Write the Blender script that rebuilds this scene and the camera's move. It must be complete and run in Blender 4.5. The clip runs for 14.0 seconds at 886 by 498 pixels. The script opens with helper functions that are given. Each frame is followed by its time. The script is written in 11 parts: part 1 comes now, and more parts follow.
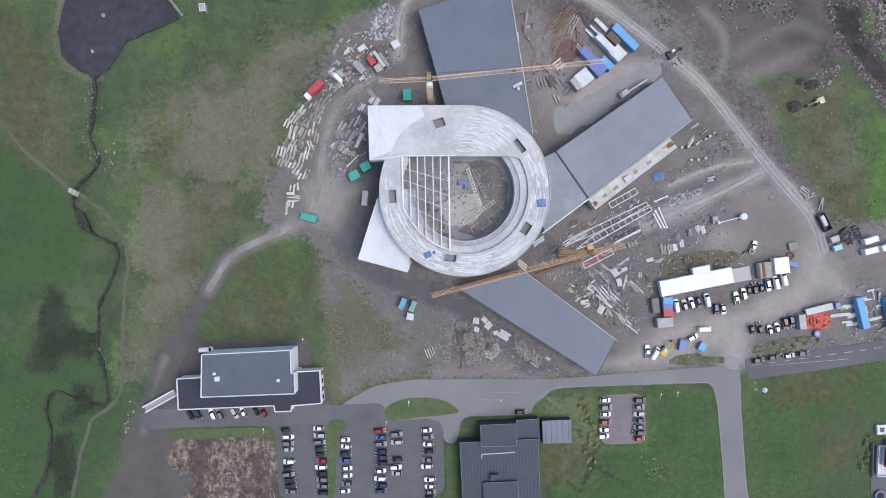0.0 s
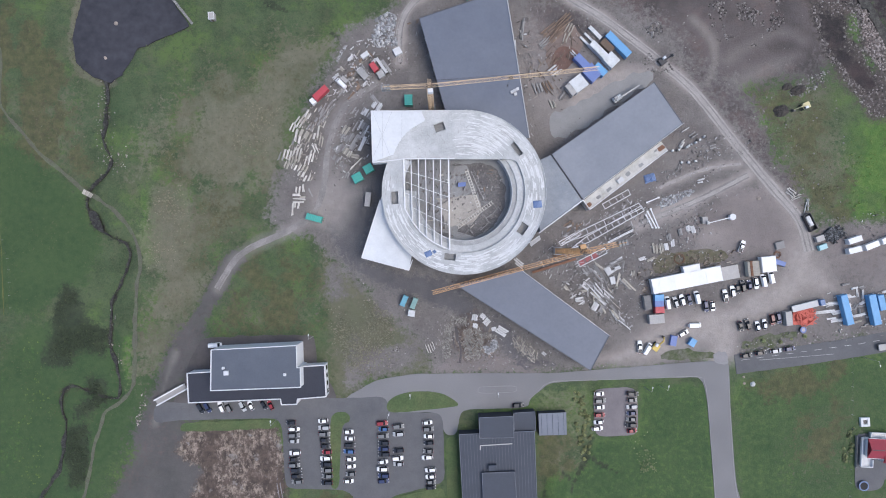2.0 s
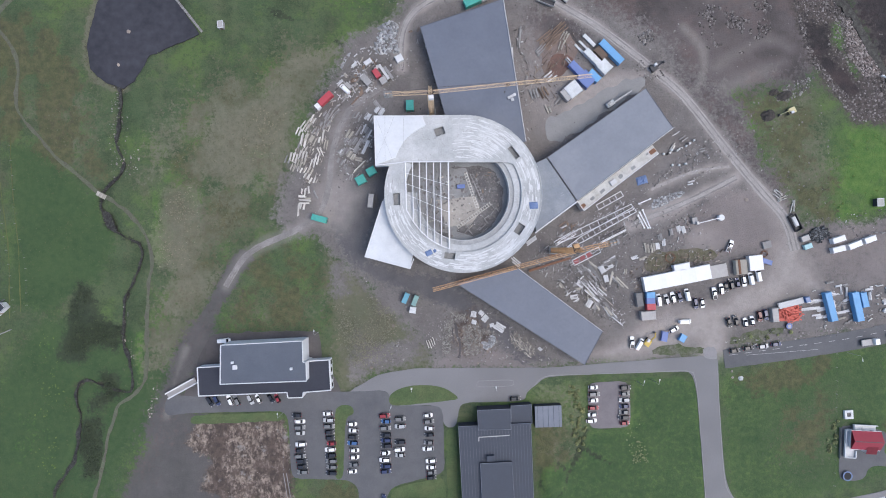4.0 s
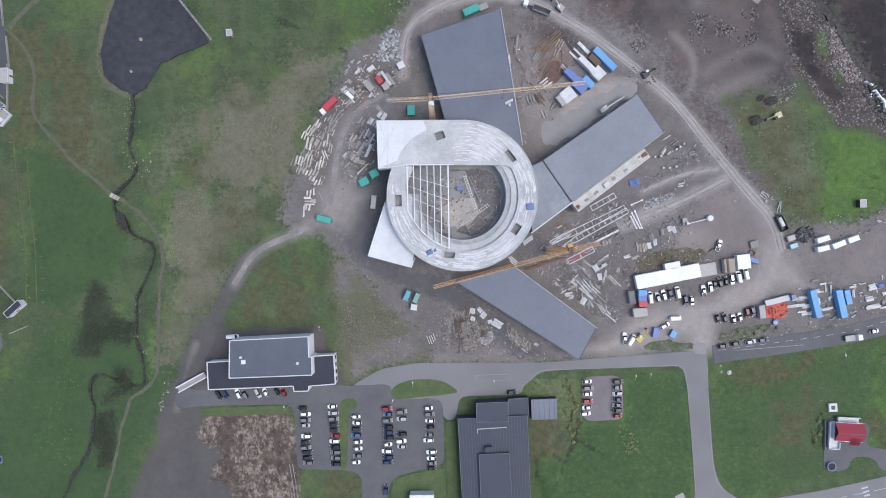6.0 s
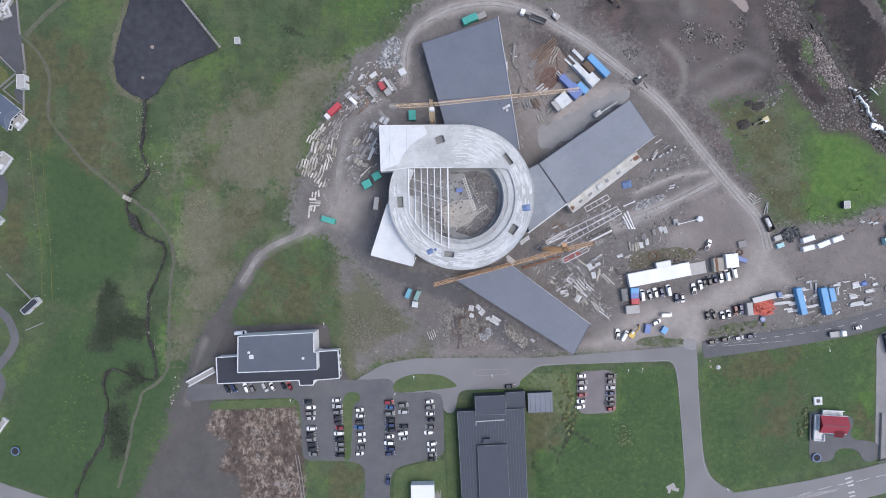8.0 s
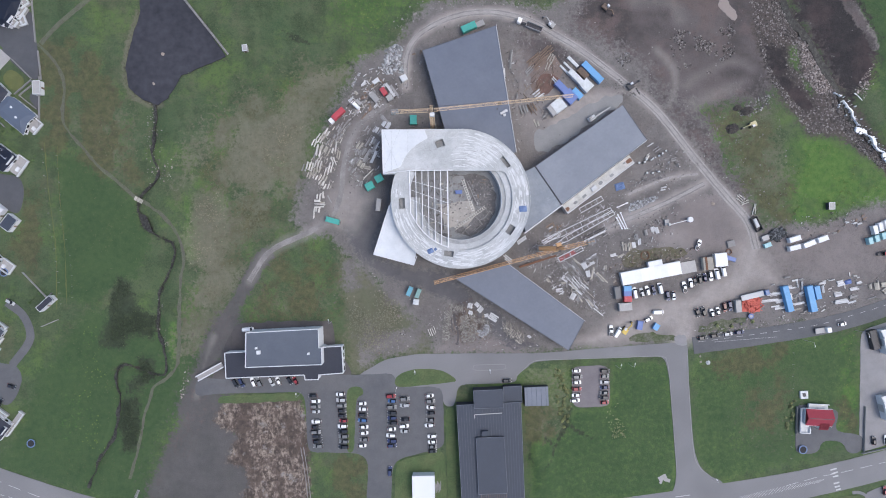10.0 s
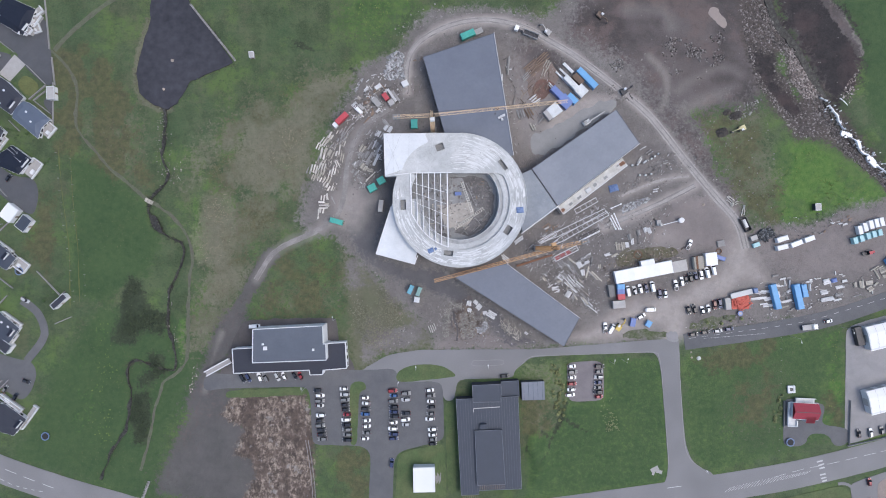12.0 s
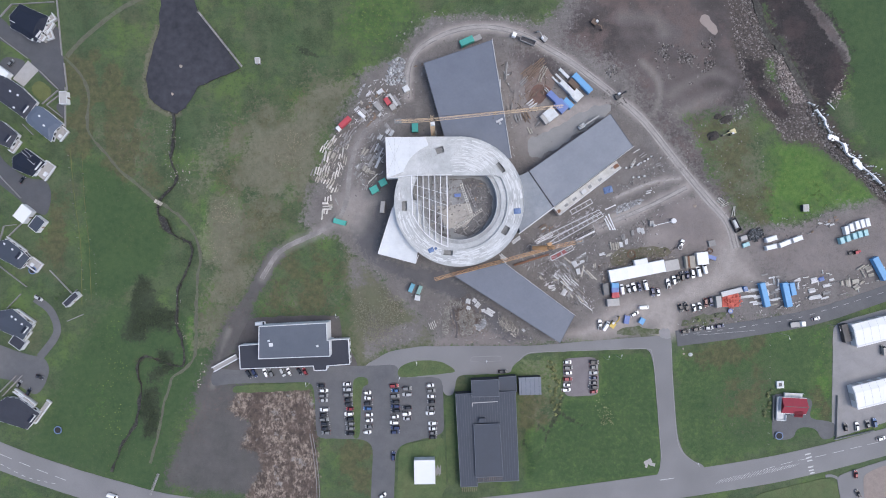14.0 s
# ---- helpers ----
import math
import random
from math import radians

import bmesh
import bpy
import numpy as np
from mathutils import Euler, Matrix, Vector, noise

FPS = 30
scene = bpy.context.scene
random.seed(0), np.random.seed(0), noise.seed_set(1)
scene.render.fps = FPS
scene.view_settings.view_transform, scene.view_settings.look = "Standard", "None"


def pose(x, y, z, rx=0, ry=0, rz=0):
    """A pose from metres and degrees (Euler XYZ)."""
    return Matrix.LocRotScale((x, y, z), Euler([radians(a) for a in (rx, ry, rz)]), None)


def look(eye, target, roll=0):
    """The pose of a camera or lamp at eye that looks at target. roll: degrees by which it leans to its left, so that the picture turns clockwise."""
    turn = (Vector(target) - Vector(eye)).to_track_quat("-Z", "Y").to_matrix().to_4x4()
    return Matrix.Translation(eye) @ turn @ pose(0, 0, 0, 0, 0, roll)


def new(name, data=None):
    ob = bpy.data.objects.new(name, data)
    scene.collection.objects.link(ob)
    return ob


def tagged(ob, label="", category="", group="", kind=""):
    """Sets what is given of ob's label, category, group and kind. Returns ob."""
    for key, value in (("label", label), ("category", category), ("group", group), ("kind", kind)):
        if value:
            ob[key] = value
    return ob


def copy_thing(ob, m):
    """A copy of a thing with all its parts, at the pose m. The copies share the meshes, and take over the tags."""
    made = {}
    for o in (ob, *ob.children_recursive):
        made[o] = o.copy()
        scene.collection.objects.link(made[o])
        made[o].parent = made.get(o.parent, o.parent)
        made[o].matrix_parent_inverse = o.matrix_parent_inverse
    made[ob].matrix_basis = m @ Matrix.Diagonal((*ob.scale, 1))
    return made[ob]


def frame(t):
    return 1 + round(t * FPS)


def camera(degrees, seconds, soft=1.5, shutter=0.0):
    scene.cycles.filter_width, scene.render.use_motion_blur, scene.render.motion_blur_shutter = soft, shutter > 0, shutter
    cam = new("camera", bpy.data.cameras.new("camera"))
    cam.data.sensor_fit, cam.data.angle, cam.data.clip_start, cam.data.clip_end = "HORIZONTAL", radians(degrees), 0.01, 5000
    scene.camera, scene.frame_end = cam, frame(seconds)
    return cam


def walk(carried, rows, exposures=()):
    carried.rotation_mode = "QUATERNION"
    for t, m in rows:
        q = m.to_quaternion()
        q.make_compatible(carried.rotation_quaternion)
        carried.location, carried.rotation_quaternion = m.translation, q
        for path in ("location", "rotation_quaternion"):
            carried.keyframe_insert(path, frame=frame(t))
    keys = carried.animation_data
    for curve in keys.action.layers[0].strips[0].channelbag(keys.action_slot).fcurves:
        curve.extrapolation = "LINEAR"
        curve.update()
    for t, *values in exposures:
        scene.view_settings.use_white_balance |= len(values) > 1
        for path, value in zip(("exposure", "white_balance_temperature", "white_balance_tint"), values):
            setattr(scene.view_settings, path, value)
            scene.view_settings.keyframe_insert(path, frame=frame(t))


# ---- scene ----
cam = camera(80.0, 14.0, 1.0)
PATH = [
    (0.0, pose(0.00, 0.00, 206.74, 0, 0, -0.000)),
    (1.0, pose(-0.01, -0.15, 210.68, 0, 0, -0.004)),
    (2.0, pose(-0.01, -0.29, 214.80, 0, 0, -0.007)),
    (3.0, pose(-0.01, -0.43, 219.07, 0, 0, -0.011)),
    (4.0, pose(-0.01, -0.56, 223.45, 0, 0, -0.015)),
    (5.0, pose(-0.00, -0.69, 227.93, 0, 0, -0.019)),
    (6.0, pose(0.01, -0.81, 232.49, 0, 0, -0.022)),
    (7.0, pose(0.02, -0.92, 237.09, 0, 0, -0.026)),
    (8.0, pose(0.03, -1.03, 241.71, 0, 0, -0.030)),
    (9.0, pose(0.05, -1.13, 246.33, 0, 0, -0.034)),
    (10.0, pose(0.07, -1.22, 250.93, 0, 0, -0.037)),
    (11.0, pose(0.10, -1.30, 255.47, 0, 0, -0.041)),
    (12.0, pose(0.13, -1.39, 259.93, 0, 0, -0.045)),
    (13.0, pose(0.16, -1.46, 264.29, 0, 0, -0.049)),
    (14.0, pose(0.19, -1.53, 268.52, 0, 0, -0.052)),
]
walk(cam, PATH, [(0.0, 0.58, 6300, 10), (14.0, 0.58, 6300, 10)])

# world, sun and exposure: an overcast day with a broad, weak sun from the east
SUN_ELEVATION, SUN_AZIMUTH = 60.0, 105.0
world = bpy.data.worlds.new("overcast_sky")
scene.world = world
world.use_nodes = True
_nt = world.node_tree
_sky = _nt.nodes.new("ShaderNodeTexSky")
_sky.sky_type = "NISHITA"
_sky.sun_disc = False
_sky.sun_elevation = radians(SUN_ELEVATION)
_sky.sun_rotation = radians(SUN_AZIMUTH)
_sky.dust_density = 3.0
_nt.links.new(_sky.outputs["Color"], _nt.nodes["Background"].inputs["Color"])
_nt.nodes["Background"].inputs["Strength"].default_value = 0.15
_sun_data = bpy.data.lights.new("sun", "SUN")
_sun_data.energy = 0.85
_sun_data.angle = radians(45)
_sun_data.color = (1.0, 0.95, 0.88)
sun = new("sun", _sun_data)
_a, _e = radians(90 - SUN_AZIMUTH), radians(SUN_ELEVATION)
sun.matrix_world = look((math.cos(_a) * math.cos(_e) * 300, math.sin(_a) * math.cos(_e) * 300, math.sin(_e) * 300), (0, 0, 0))

# ---- materials ----
def mat(name, color, rough=0.8, metal=0.0, vary=0.25, scale=0.6, bump=0.15, fine=6.0, piece=0.0, stain=None, stain_amount=0.5, stain_scale=0.08, gloss=0.5):
    """A surface with grain at two scales, optional blotches of a second colour and a shade of its own for each piece."""
    m = bpy.data.materials.new(name)
    m.use_nodes = True
    nt = m.node_tree
    ns, ln = nt.nodes, nt.links
    bsdf = ns["Principled BSDF"]
    bsdf.inputs["Roughness"].default_value = rough
    bsdf.inputs["Metallic"].default_value = metal
    bsdf.inputs["Specular IOR Level"].default_value = gloss
    geo = ns.new("ShaderNodeNewGeometry")
    big = ns.new("ShaderNodeTexNoise")
    big.inputs["Scale"].default_value = scale
    big.inputs["Detail"].default_value = 6
    big.inputs["Roughness"].default_value = 0.65
    small = ns.new("ShaderNodeTexNoise")
    small.inputs["Scale"].default_value = fine
    small.inputs["Detail"].default_value = 3
    ln.new(geo.outputs["Position"], big.inputs["Vector"])
    ln.new(geo.outputs["Position"], small.inputs["Vector"])
    add = ns.new("ShaderNodeMath")
    add.operation = "ADD"
    ln.new(big.outputs["Fac"], add.inputs[0])
    ln.new(small.outputs["Fac"], add.inputs[1])
    span = ns.new("ShaderNodeMapRange")
    span.inputs["From Min"].default_value = 0.65
    span.inputs["From Max"].default_value = 1.35
    span.inputs["To Min"].default_value = 1 - vary
    span.inputs["To Max"].default_value = 1 + vary
    ln.new(add.outputs[0], span.inputs["Value"])
    value = span.outputs["Result"]
    if piece:
        info = ns.new("ShaderNodeObjectInfo")
        own = ns.new("ShaderNodeMapRange")
        own.inputs["To Min"].default_value = 1 - piece
        own.inputs["To Max"].default_value = 1 + piece
        ln.new(info.outputs["Random"], own.inputs["Value"])
        both = ns.new("ShaderNodeMath")
        both.operation = "MULTIPLY"
        ln.new(value, both.inputs[0])
        ln.new(own.outputs["Result"], both.inputs[1])
        value = both.outputs[0]
    tint = ns.new("ShaderNodeMix")
    tint.data_type = "RGBA"
    tint.inputs["A"].default_value = (*color, 1)
    tint.inputs["B"].default_value = (*(stain or color), 1)
    if stain:
        blot = ns.new("ShaderNodeTexNoise")
        blot.inputs["Scale"].default_value = stain_scale
        blot.inputs["Detail"].default_value = 8
        blot.inputs["Roughness"].default_value = 0.7
        ln.new(geo.outputs["Position"], blot.inputs["Vector"])
        cut = ns.new("ShaderNodeMapRange")
        cut.inputs["From Min"].default_value = 0.42
        cut.inputs["From Max"].default_value = 0.66
        cut.inputs["To Max"].default_value = stain_amount
        ln.new(blot.outputs["Fac"], cut.inputs["Value"])
        ln.new(cut.outputs["Result"], tint.inputs["Factor"])
    else:
        tint.inputs["Factor"].default_value = 0
    times = ns.new("ShaderNodeVectorMath")
    times.operation = "SCALE"
    ln.new(tint.outputs["Result"], times.inputs[0])
    ln.new(value, times.inputs["Scale"])
    ln.new(times.outputs["Vector"], bsdf.inputs["Base Color"])
    if bump:
        b = ns.new("ShaderNodeBump")
        b.inputs["Strength"].default_value = bump
        b.inputs["Distance"].default_value = 0.1
        ln.new(small.outputs["Fac"], b.inputs["Height"])
        ln.new(b.outputs["Normal"], bsdf.inputs["Normal"])
    return m


ASPHALT = mat("asphalt", (0.1, 0.102, 0.109), 0.9, vary=0.14, scale=0.25, fine=3, stain=(0.132, 0.13, 0.135), stain_amount=0.8, stain_scale=0.05)
DARK_ASPHALT = mat("dark_asphalt", (0.072, 0.075, 0.083), 0.9, vary=0.14, scale=0.25, fine=3, stain=(0.1, 0.1, 0.106), stain_amount=0.5)
PALE_ASPHALT = mat("pale_asphalt", (0.27, 0.262, 0.265), 0.9, vary=0.12, scale=0.2, fine=3, stain=(0.19, 0.187, 0.19), stain_amount=0.8, stain_scale=0.04)
OLD_ASPHALT = mat("old_asphalt", (0.2, 0.198, 0.203), 0.9, vary=0.13, scale=0.2, fine=3, stain=(0.148, 0.147, 0.151), stain_amount=0.7, stain_scale=0.05)
GRAVEL_TRACK = mat("gravel_track", (0.33, 0.31, 0.295), 0.95, vary=0.2, scale=0.35, fine=2.5, stain=(0.25, 0.233, 0.22), stain_amount=0.8, stain_scale=0.12)
LINK_FELT = mat("link_roof_felt", (0.215, 0.237, 0.268), 0.8, vary=0.12, scale=0.3, fine=2.0, stain=(0.29, 0.31, 0.335), stain_amount=0.8, stain_scale=0.12)
PALE_GRAVEL = mat("pale_gravel", (0.25, 0.248, 0.246), 0.95, vary=0.12, scale=0.2, fine=2.0, stain=(0.23, 0.228, 0.226), stain_amount=0.8, stain_scale=0.07)
RUT_GRAVEL = mat("rut_gravel", (0.2, 0.188, 0.18), 0.95, vary=0.25, scale=0.3, fine=2.5, stain=(0.3, 0.282, 0.27), stain_amount=0.8, stain_scale=0.1)
BAY_GRAVEL = mat("bay_gravel", (0.19, 0.172, 0.178), 0.95, vary=0.15, scale=0.3, fine=2.5, stain=(0.15, 0.137, 0.143), stain_amount=0.8, stain_scale=0.08)
DARK_GRAVEL = mat("dark_gravel", (0.072, 0.066, 0.066), 0.95, vary=0.16, scale=0.3, fine=3, stain=(0.118, 0.108, 0.106), stain_amount=0.7, stain_scale=0.05)
FOOTPATH = mat("footpath_earth", (0.1, 0.1, 0.075), 0.95, vary=0.25, scale=0.4, fine=2, stain=(0.1, 0.125, 0.07), stain_amount=0.7, stain_scale=0.1)
PAVING = mat("paving", (0.33, 0.32, 0.31), 0.85, vary=0.15, scale=0.5)
ROAD_PAINT = mat("road_paint", (0.46, 0.46, 0.455), 0.8, vary=0.35, scale=1.5)
# next three felts: the broad stain puts the roofs' sheen into the colour
ROOF_FELT = mat("roof_felt", (0.14, 0.157, 0.194), 0.6, vary=0.06, scale=0.12, fine=1.0, stain=(0.195, 0.212, 0.25), stain_amount=0.9, stain_scale=0.022)
WING_FELT = mat("wing_roof_felt", (0.115, 0.131, 0.168), 0.6, vary=0.06, scale=0.12, fine=1.0, stain=(0.145, 0.162, 0.2), stain_amount=0.9, stain_scale=0.022)
PALE_FELT = mat("pale_wing_roof_felt", (0.175, 0.193, 0.228), 0.6, vary=0.06, scale=0.12, fine=1.0, stain=(0.225, 0.243, 0.278), stain_amount=0.9, stain_scale=0.022)
ROOF_DUSK = mat("roof_dusk_felt", (0.085, 0.098, 0.124), 0.65, vary=0.07, scale=0.2, fine=1.5, stain=(0.105, 0.118, 0.145), stain_amount=0.7, stain_scale=0.06)
ROOF_GREY = mat("roof_light_felt", (0.24, 0.255, 0.28), 0.7, vary=0.12, scale=0.3, fine=2, stain=(0.33, 0.34, 0.35), stain_amount=0.7, stain_scale=0.15)
ROOF_BLACK = mat("roof_black_felt", (0.038, 0.041, 0.054), 0.7, vary=0.12, scale=0.25, fine=2, gloss=0.3)
ROOF_BLUE = mat("roof_blue_sheet", (0.085, 0.105, 0.145), 0.6, vary=0.1, scale=0.2, fine=2)
ROOF_SEAM = mat("roof_seam_sheet", (0.085, 0.095, 0.12), 0.6, vary=0.1)
ROOF_INK = mat("roof_ink_sheet", (0.013, 0.017, 0.03), 0.6, vary=0.15, scale=0.2, fine=2, gloss=0.25)
ROOF_SLATE = mat("roof_slate", (0.041, 0.05, 0.07), 0.65, vary=0.12, scale=0.2, fine=2)
MEMBRANE = mat("white_membrane", (0.62, 0.64, 0.66), 0.6, vary=0.05, scale=0.2, fine=1.5, stain=(0.52, 0.545, 0.57), stain_amount=0.7, stain_scale=0.12)
CONCRETE = mat("concrete", (0.4, 0.41, 0.412), 0.85, vary=0.16, scale=0.25, fine=2.0, stain=(0.56, 0.57, 0.572), stain_amount=0.9, stain_scale=0.07)
CONCRETE_DARK = mat("damp_concrete", (0.27, 0.275, 0.275), 0.85, vary=0.25, scale=0.3, fine=2.5, stain=(0.15, 0.145, 0.14), stain_amount=0.8, stain_scale=0.15)
COURT_DARK = mat("dark_court_concrete", (0.105, 0.1, 0.1), 0.85, vary=0.3, scale=0.3, fine=2.0, stain=(0.19, 0.18, 0.175), stain_amount=0.8, stain_scale=0.25)
CONCRETE_MID = mat("grey_concrete", (0.3, 0.305, 0.305), 0.85, vary=0.22, scale=0.3, fine=2.5, stain=(0.42, 0.425, 0.42), stain_amount=0.8, stain_scale=0.2)
CONCRETE_TAN = mat("tan_concrete", (0.37, 0.345, 0.31), 0.85, vary=0.15, scale=0.3, fine=2.5, stain=(0.25, 0.235, 0.215), stain_amount=0.7, stain_scale=0.2)
CONCRETE_PALE = mat("pale_stained_concrete", (0.52, 0.51, 0.48), 0.85, vary=0.15, scale=0.4, fine=2.5, stain=(0.32, 0.3, 0.265), stain_amount=0.8, stain_scale=0.25)
PLASTER = mat("white_plaster", (0.58, 0.59, 0.61), 0.8, vary=0.06, scale=0.4)
TRIM = mat("white_trim", (0.62, 0.63, 0.65), 0.6, vary=0.05)
BOARD_WHITE = mat("white_boards", (0.6, 0.61, 0.615), 0.7, vary=0.15, scale=0.8)
WHITE_STEEL = mat("white_steel", (0.68, 0.69, 0.71), 0.5, vary=0.06, piece=0.06)
WHITE_ROOF = mat("white_roof_sheet", (0.68, 0.69, 0.7), 0.5, vary=0.03, scale=0.3)
WORN_WHITE = mat("worn_white_paint", (0.58, 0.6, 0.61), 0.6, vary=0.08, stain=(0.4, 0.41, 0.4), stain_amount=0.7, stain_scale=0.35)
RED_ROOF = mat("red_roof_sheet", (0.24, 0.012, 0.03), 0.5, vary=0.12)
CRANE_PAINT = mat("orange_crane_paint", (0.58, 0.35, 0.17), 0.5, vary=0.12, stain=(0.5, 0.24, 0.08), stain_amount=0.5, stain_scale=0.4)
PALE_CRANE_PAINT = mat("faded_orange_crane_paint", (0.62, 0.46, 0.3), 0.5, vary=0.12)
RUST = mat("rusty_steel", (0.17, 0.085, 0.05), 0.85, vary=0.25)
STEEL = mat("galvanised_steel", (0.36, 0.37, 0.38), 0.45, 0.6, vary=0.12)
DARK_STEEL = mat("dark_steel", (0.055, 0.055, 0.06), 0.5, 0.3, vary=0.15)
RUBBER = mat("rubber", (0.025, 0.025, 0.026), 0.9, vary=0.1)
GLASS = mat("dark_glass", (0.012, 0.014, 0.018), 0.15, vary=0.02, bump=0, gloss=0.25)
LAMP_GLASS = mat("lamp_glass", (0.6, 0.6, 0.6), 0.15, vary=0.02, bump=0)
TAIL_GLASS = mat("tail_lamp_glass", (0.3, 0.02, 0.02), 0.2, vary=0.02, bump=0)
GREEN_PAINT = mat("green_container_paint", (0.06, 0.33, 0.28), 0.55, vary=0.1)
BLUE_PAINT = mat("blue_container_paint", (0.12, 0.31, 0.55), 0.5, vary=0.08)
NAVY_PAINT = mat("dark_blue_paint", (0.12, 0.175, 0.39), 0.5, vary=0.08)
RED_PAINT = mat("red_paint", (0.42, 0.06, 0.075), 0.5, vary=0.1)
RED_PANEL = mat("dull_red_panel", (0.28, 0.085, 0.085), 0.7, vary=0.2)
YELLOW_PAINT = mat("yellow_machine_paint", (0.55, 0.4, 0.09), 0.5, vary=0.12)
FADED_YELLOW = mat("faded_yellow_paint", (0.55, 0.49, 0.28), 0.6, vary=0.15)
GREY_PAINT = mat("grey_container_paint", (0.36, 0.35, 0.34), 0.6, vary=0.12)
TARP_BLUE = mat("blue_tarpaulin", (0.12, 0.18, 0.33), 0.55, vary=0.25, scale=1.2)
TIMBER_PALE = mat("pale_timber", (0.38, 0.355, 0.305), 0.85, vary=0.15, piece=0.28)
FORMWORK = mat("formwork_timber", (0.52, 0.5, 0.46), 0.85, vary=0.15, piece=0.15)
TIMBER_GREY = mat("weathered_timber", (0.25, 0.245, 0.24), 0.9, vary=0.15, piece=0.32)
LITTER_GREY = mat("dusty_grey_boards", (0.34, 0.34, 0.335), 0.9, vary=0.2)
TIMBER_BROWN = mat("brown_timber", (0.2, 0.145, 0.11), 0.9, vary=0.2, piece=0.35)
WHITE_GOODS = mat("white_wrapped_goods", (0.52, 0.525, 0.53), 0.6, vary=0.1, piece=0.15)
STONE = mat("stone", (0.2, 0.185, 0.175), 0.9, vary=0.35, scale=0.8, piece=0.3)
STONE_PALE = mat("pale_rubble", (0.25, 0.212, 0.182), 0.9, vary=0.3, scale=0.8, piece=0.3)
STONE_DARK = mat("dark_rock", (0.13, 0.12, 0.115), 0.9, vary=0.4, scale=0.6)
WET_SOIL = mat("dark_dug_soil", (0.05, 0.044, 0.04), 0.95, vary=0.35, scale=0.8, fine=4, bump=0.6)
WATER_DARK = mat("still_dark_water", (0.05, 0.05, 0.058), 0.25, vary=0.3, scale=0.05, fine=0.3, bump=0.05, gloss=0.2)
WATER_STREAM = mat("stream_water", (0.028, 0.027, 0.024), 0.5, vary=0.5, scale=0.7, fine=2, bump=0.3, stain=(0.09, 0.088, 0.08), stain_amount=0.6, stain_scale=0.5, gloss=0.25)
FOAM = mat("white_water", (0.85, 0.86, 0.87), 0.6, vary=0.1, scale=1)
MUDDY = mat("muddy_puddle", (0.24, 0.198, 0.178), 0.35, vary=0.1)
LAWN = mat("mown_grass", (0.07, 0.105, 0.042), 0.95, vary=0.25, scale=0.25, fine=2, stain=(0.12, 0.128, 0.06), stain_amount=0.6, stain_scale=0.07)
DRY_LAWN = mat("dry_lawn", (0.115, 0.125, 0.045), 0.95, vary=0.25, scale=0.25, fine=2, stain=(0.08, 0.1, 0.04), stain_amount=0.6, stain_scale=0.1)
ROUGH_VERGE = mat("rough_verge", (0.078, 0.096, 0.046), 0.95, vary=0.4, scale=0.5, fine=2.5, stain=(0.15, 0.137, 0.122), stain_amount=0.9, stain_scale=0.25)
SCRUB = mat("dry_scrub", (0.105, 0.1, 0.06), 0.95, vary=0.4, scale=0.5, fine=2.5, stain=(0.15, 0.132, 0.115), stain_amount=0.9, stain_scale=0.25)
LUSH = mat("dense_leaves", (0.055, 0.095, 0.035), 0.9, vary=0.4, scale=0.5, fine=2.5, piece=0.2)
HEDGE_YELLOW = mat("yellowish_shrub_leaves", (0.2, 0.215, 0.095), 0.9, vary=0.4, scale=0.5, fine=2.5, piece=0.25)
HEDGE_PALE = mat("pale_shrub_leaves", (0.19, 0.215, 0.1), 0.9, vary=0.4, scale=0.5, fine=2.5, piece=0.25)
RED_CLOTH = mat("red_formwork_paint", (0.52, 0.1, 0.07), 0.6, vary=0.25, scale=0.8)
CAR_COLOURS = {
    "white": (0.78, 0.78, 0.78), "silver": (0.42, 0.43, 0.44), "grey": (0.17, 0.175, 0.18), "black": (0.02, 0.024, 0.034),
    "navy": (0.03, 0.045, 0.11), "blue": (0.05, 0.12, 0.28), "red": (0.26, 0.03, 0.04), "maroon": (0.14, 0.045, 0.045), "green": (0.05, 0.09, 0.06),
}
CAR_PAINT = {k: mat(k + "_car_paint", v, 0.3, vary=0.05, bump=0) for k, v in CAR_COLOURS.items()}

# ---- builders ----
def mesh_of(bm, name, material, smooth=False):
    bmesh.ops.recalc_face_normals(bm, faces=bm.faces)
    me = bpy.data.meshes.new(name)
    bm.to_mesh(me)
    bm.free()
    me.materials.append(material)
    if smooth:
        me.polygons.foreach_set("use_smooth", [True] * len(me.polygons))
    return me


def part(name, bm, material, parent, label="", smooth=False):
    """Links a bmesh as one mesh object under a thing or a part."""
    ob = new(name, mesh_of(bm, name, material, smooth))
    ob.parent = parent
    if label:
        ob["label"] = label
    return ob


def thing(name, label, category, m=None, group="", kind=""):
    ob = new(name)
    ob.empty_display_size = 0.5
    if m is not None:
        ob.matrix_basis = m
    return tagged(ob, label, category, group, kind)


def structure(name, bm, material, label, category="", smooth=False):
    return tagged(new(name, mesh_of(bm, name, material, smooth)), label, category or name.rstrip("_0123456789").replace("_", " "), "", "structure")


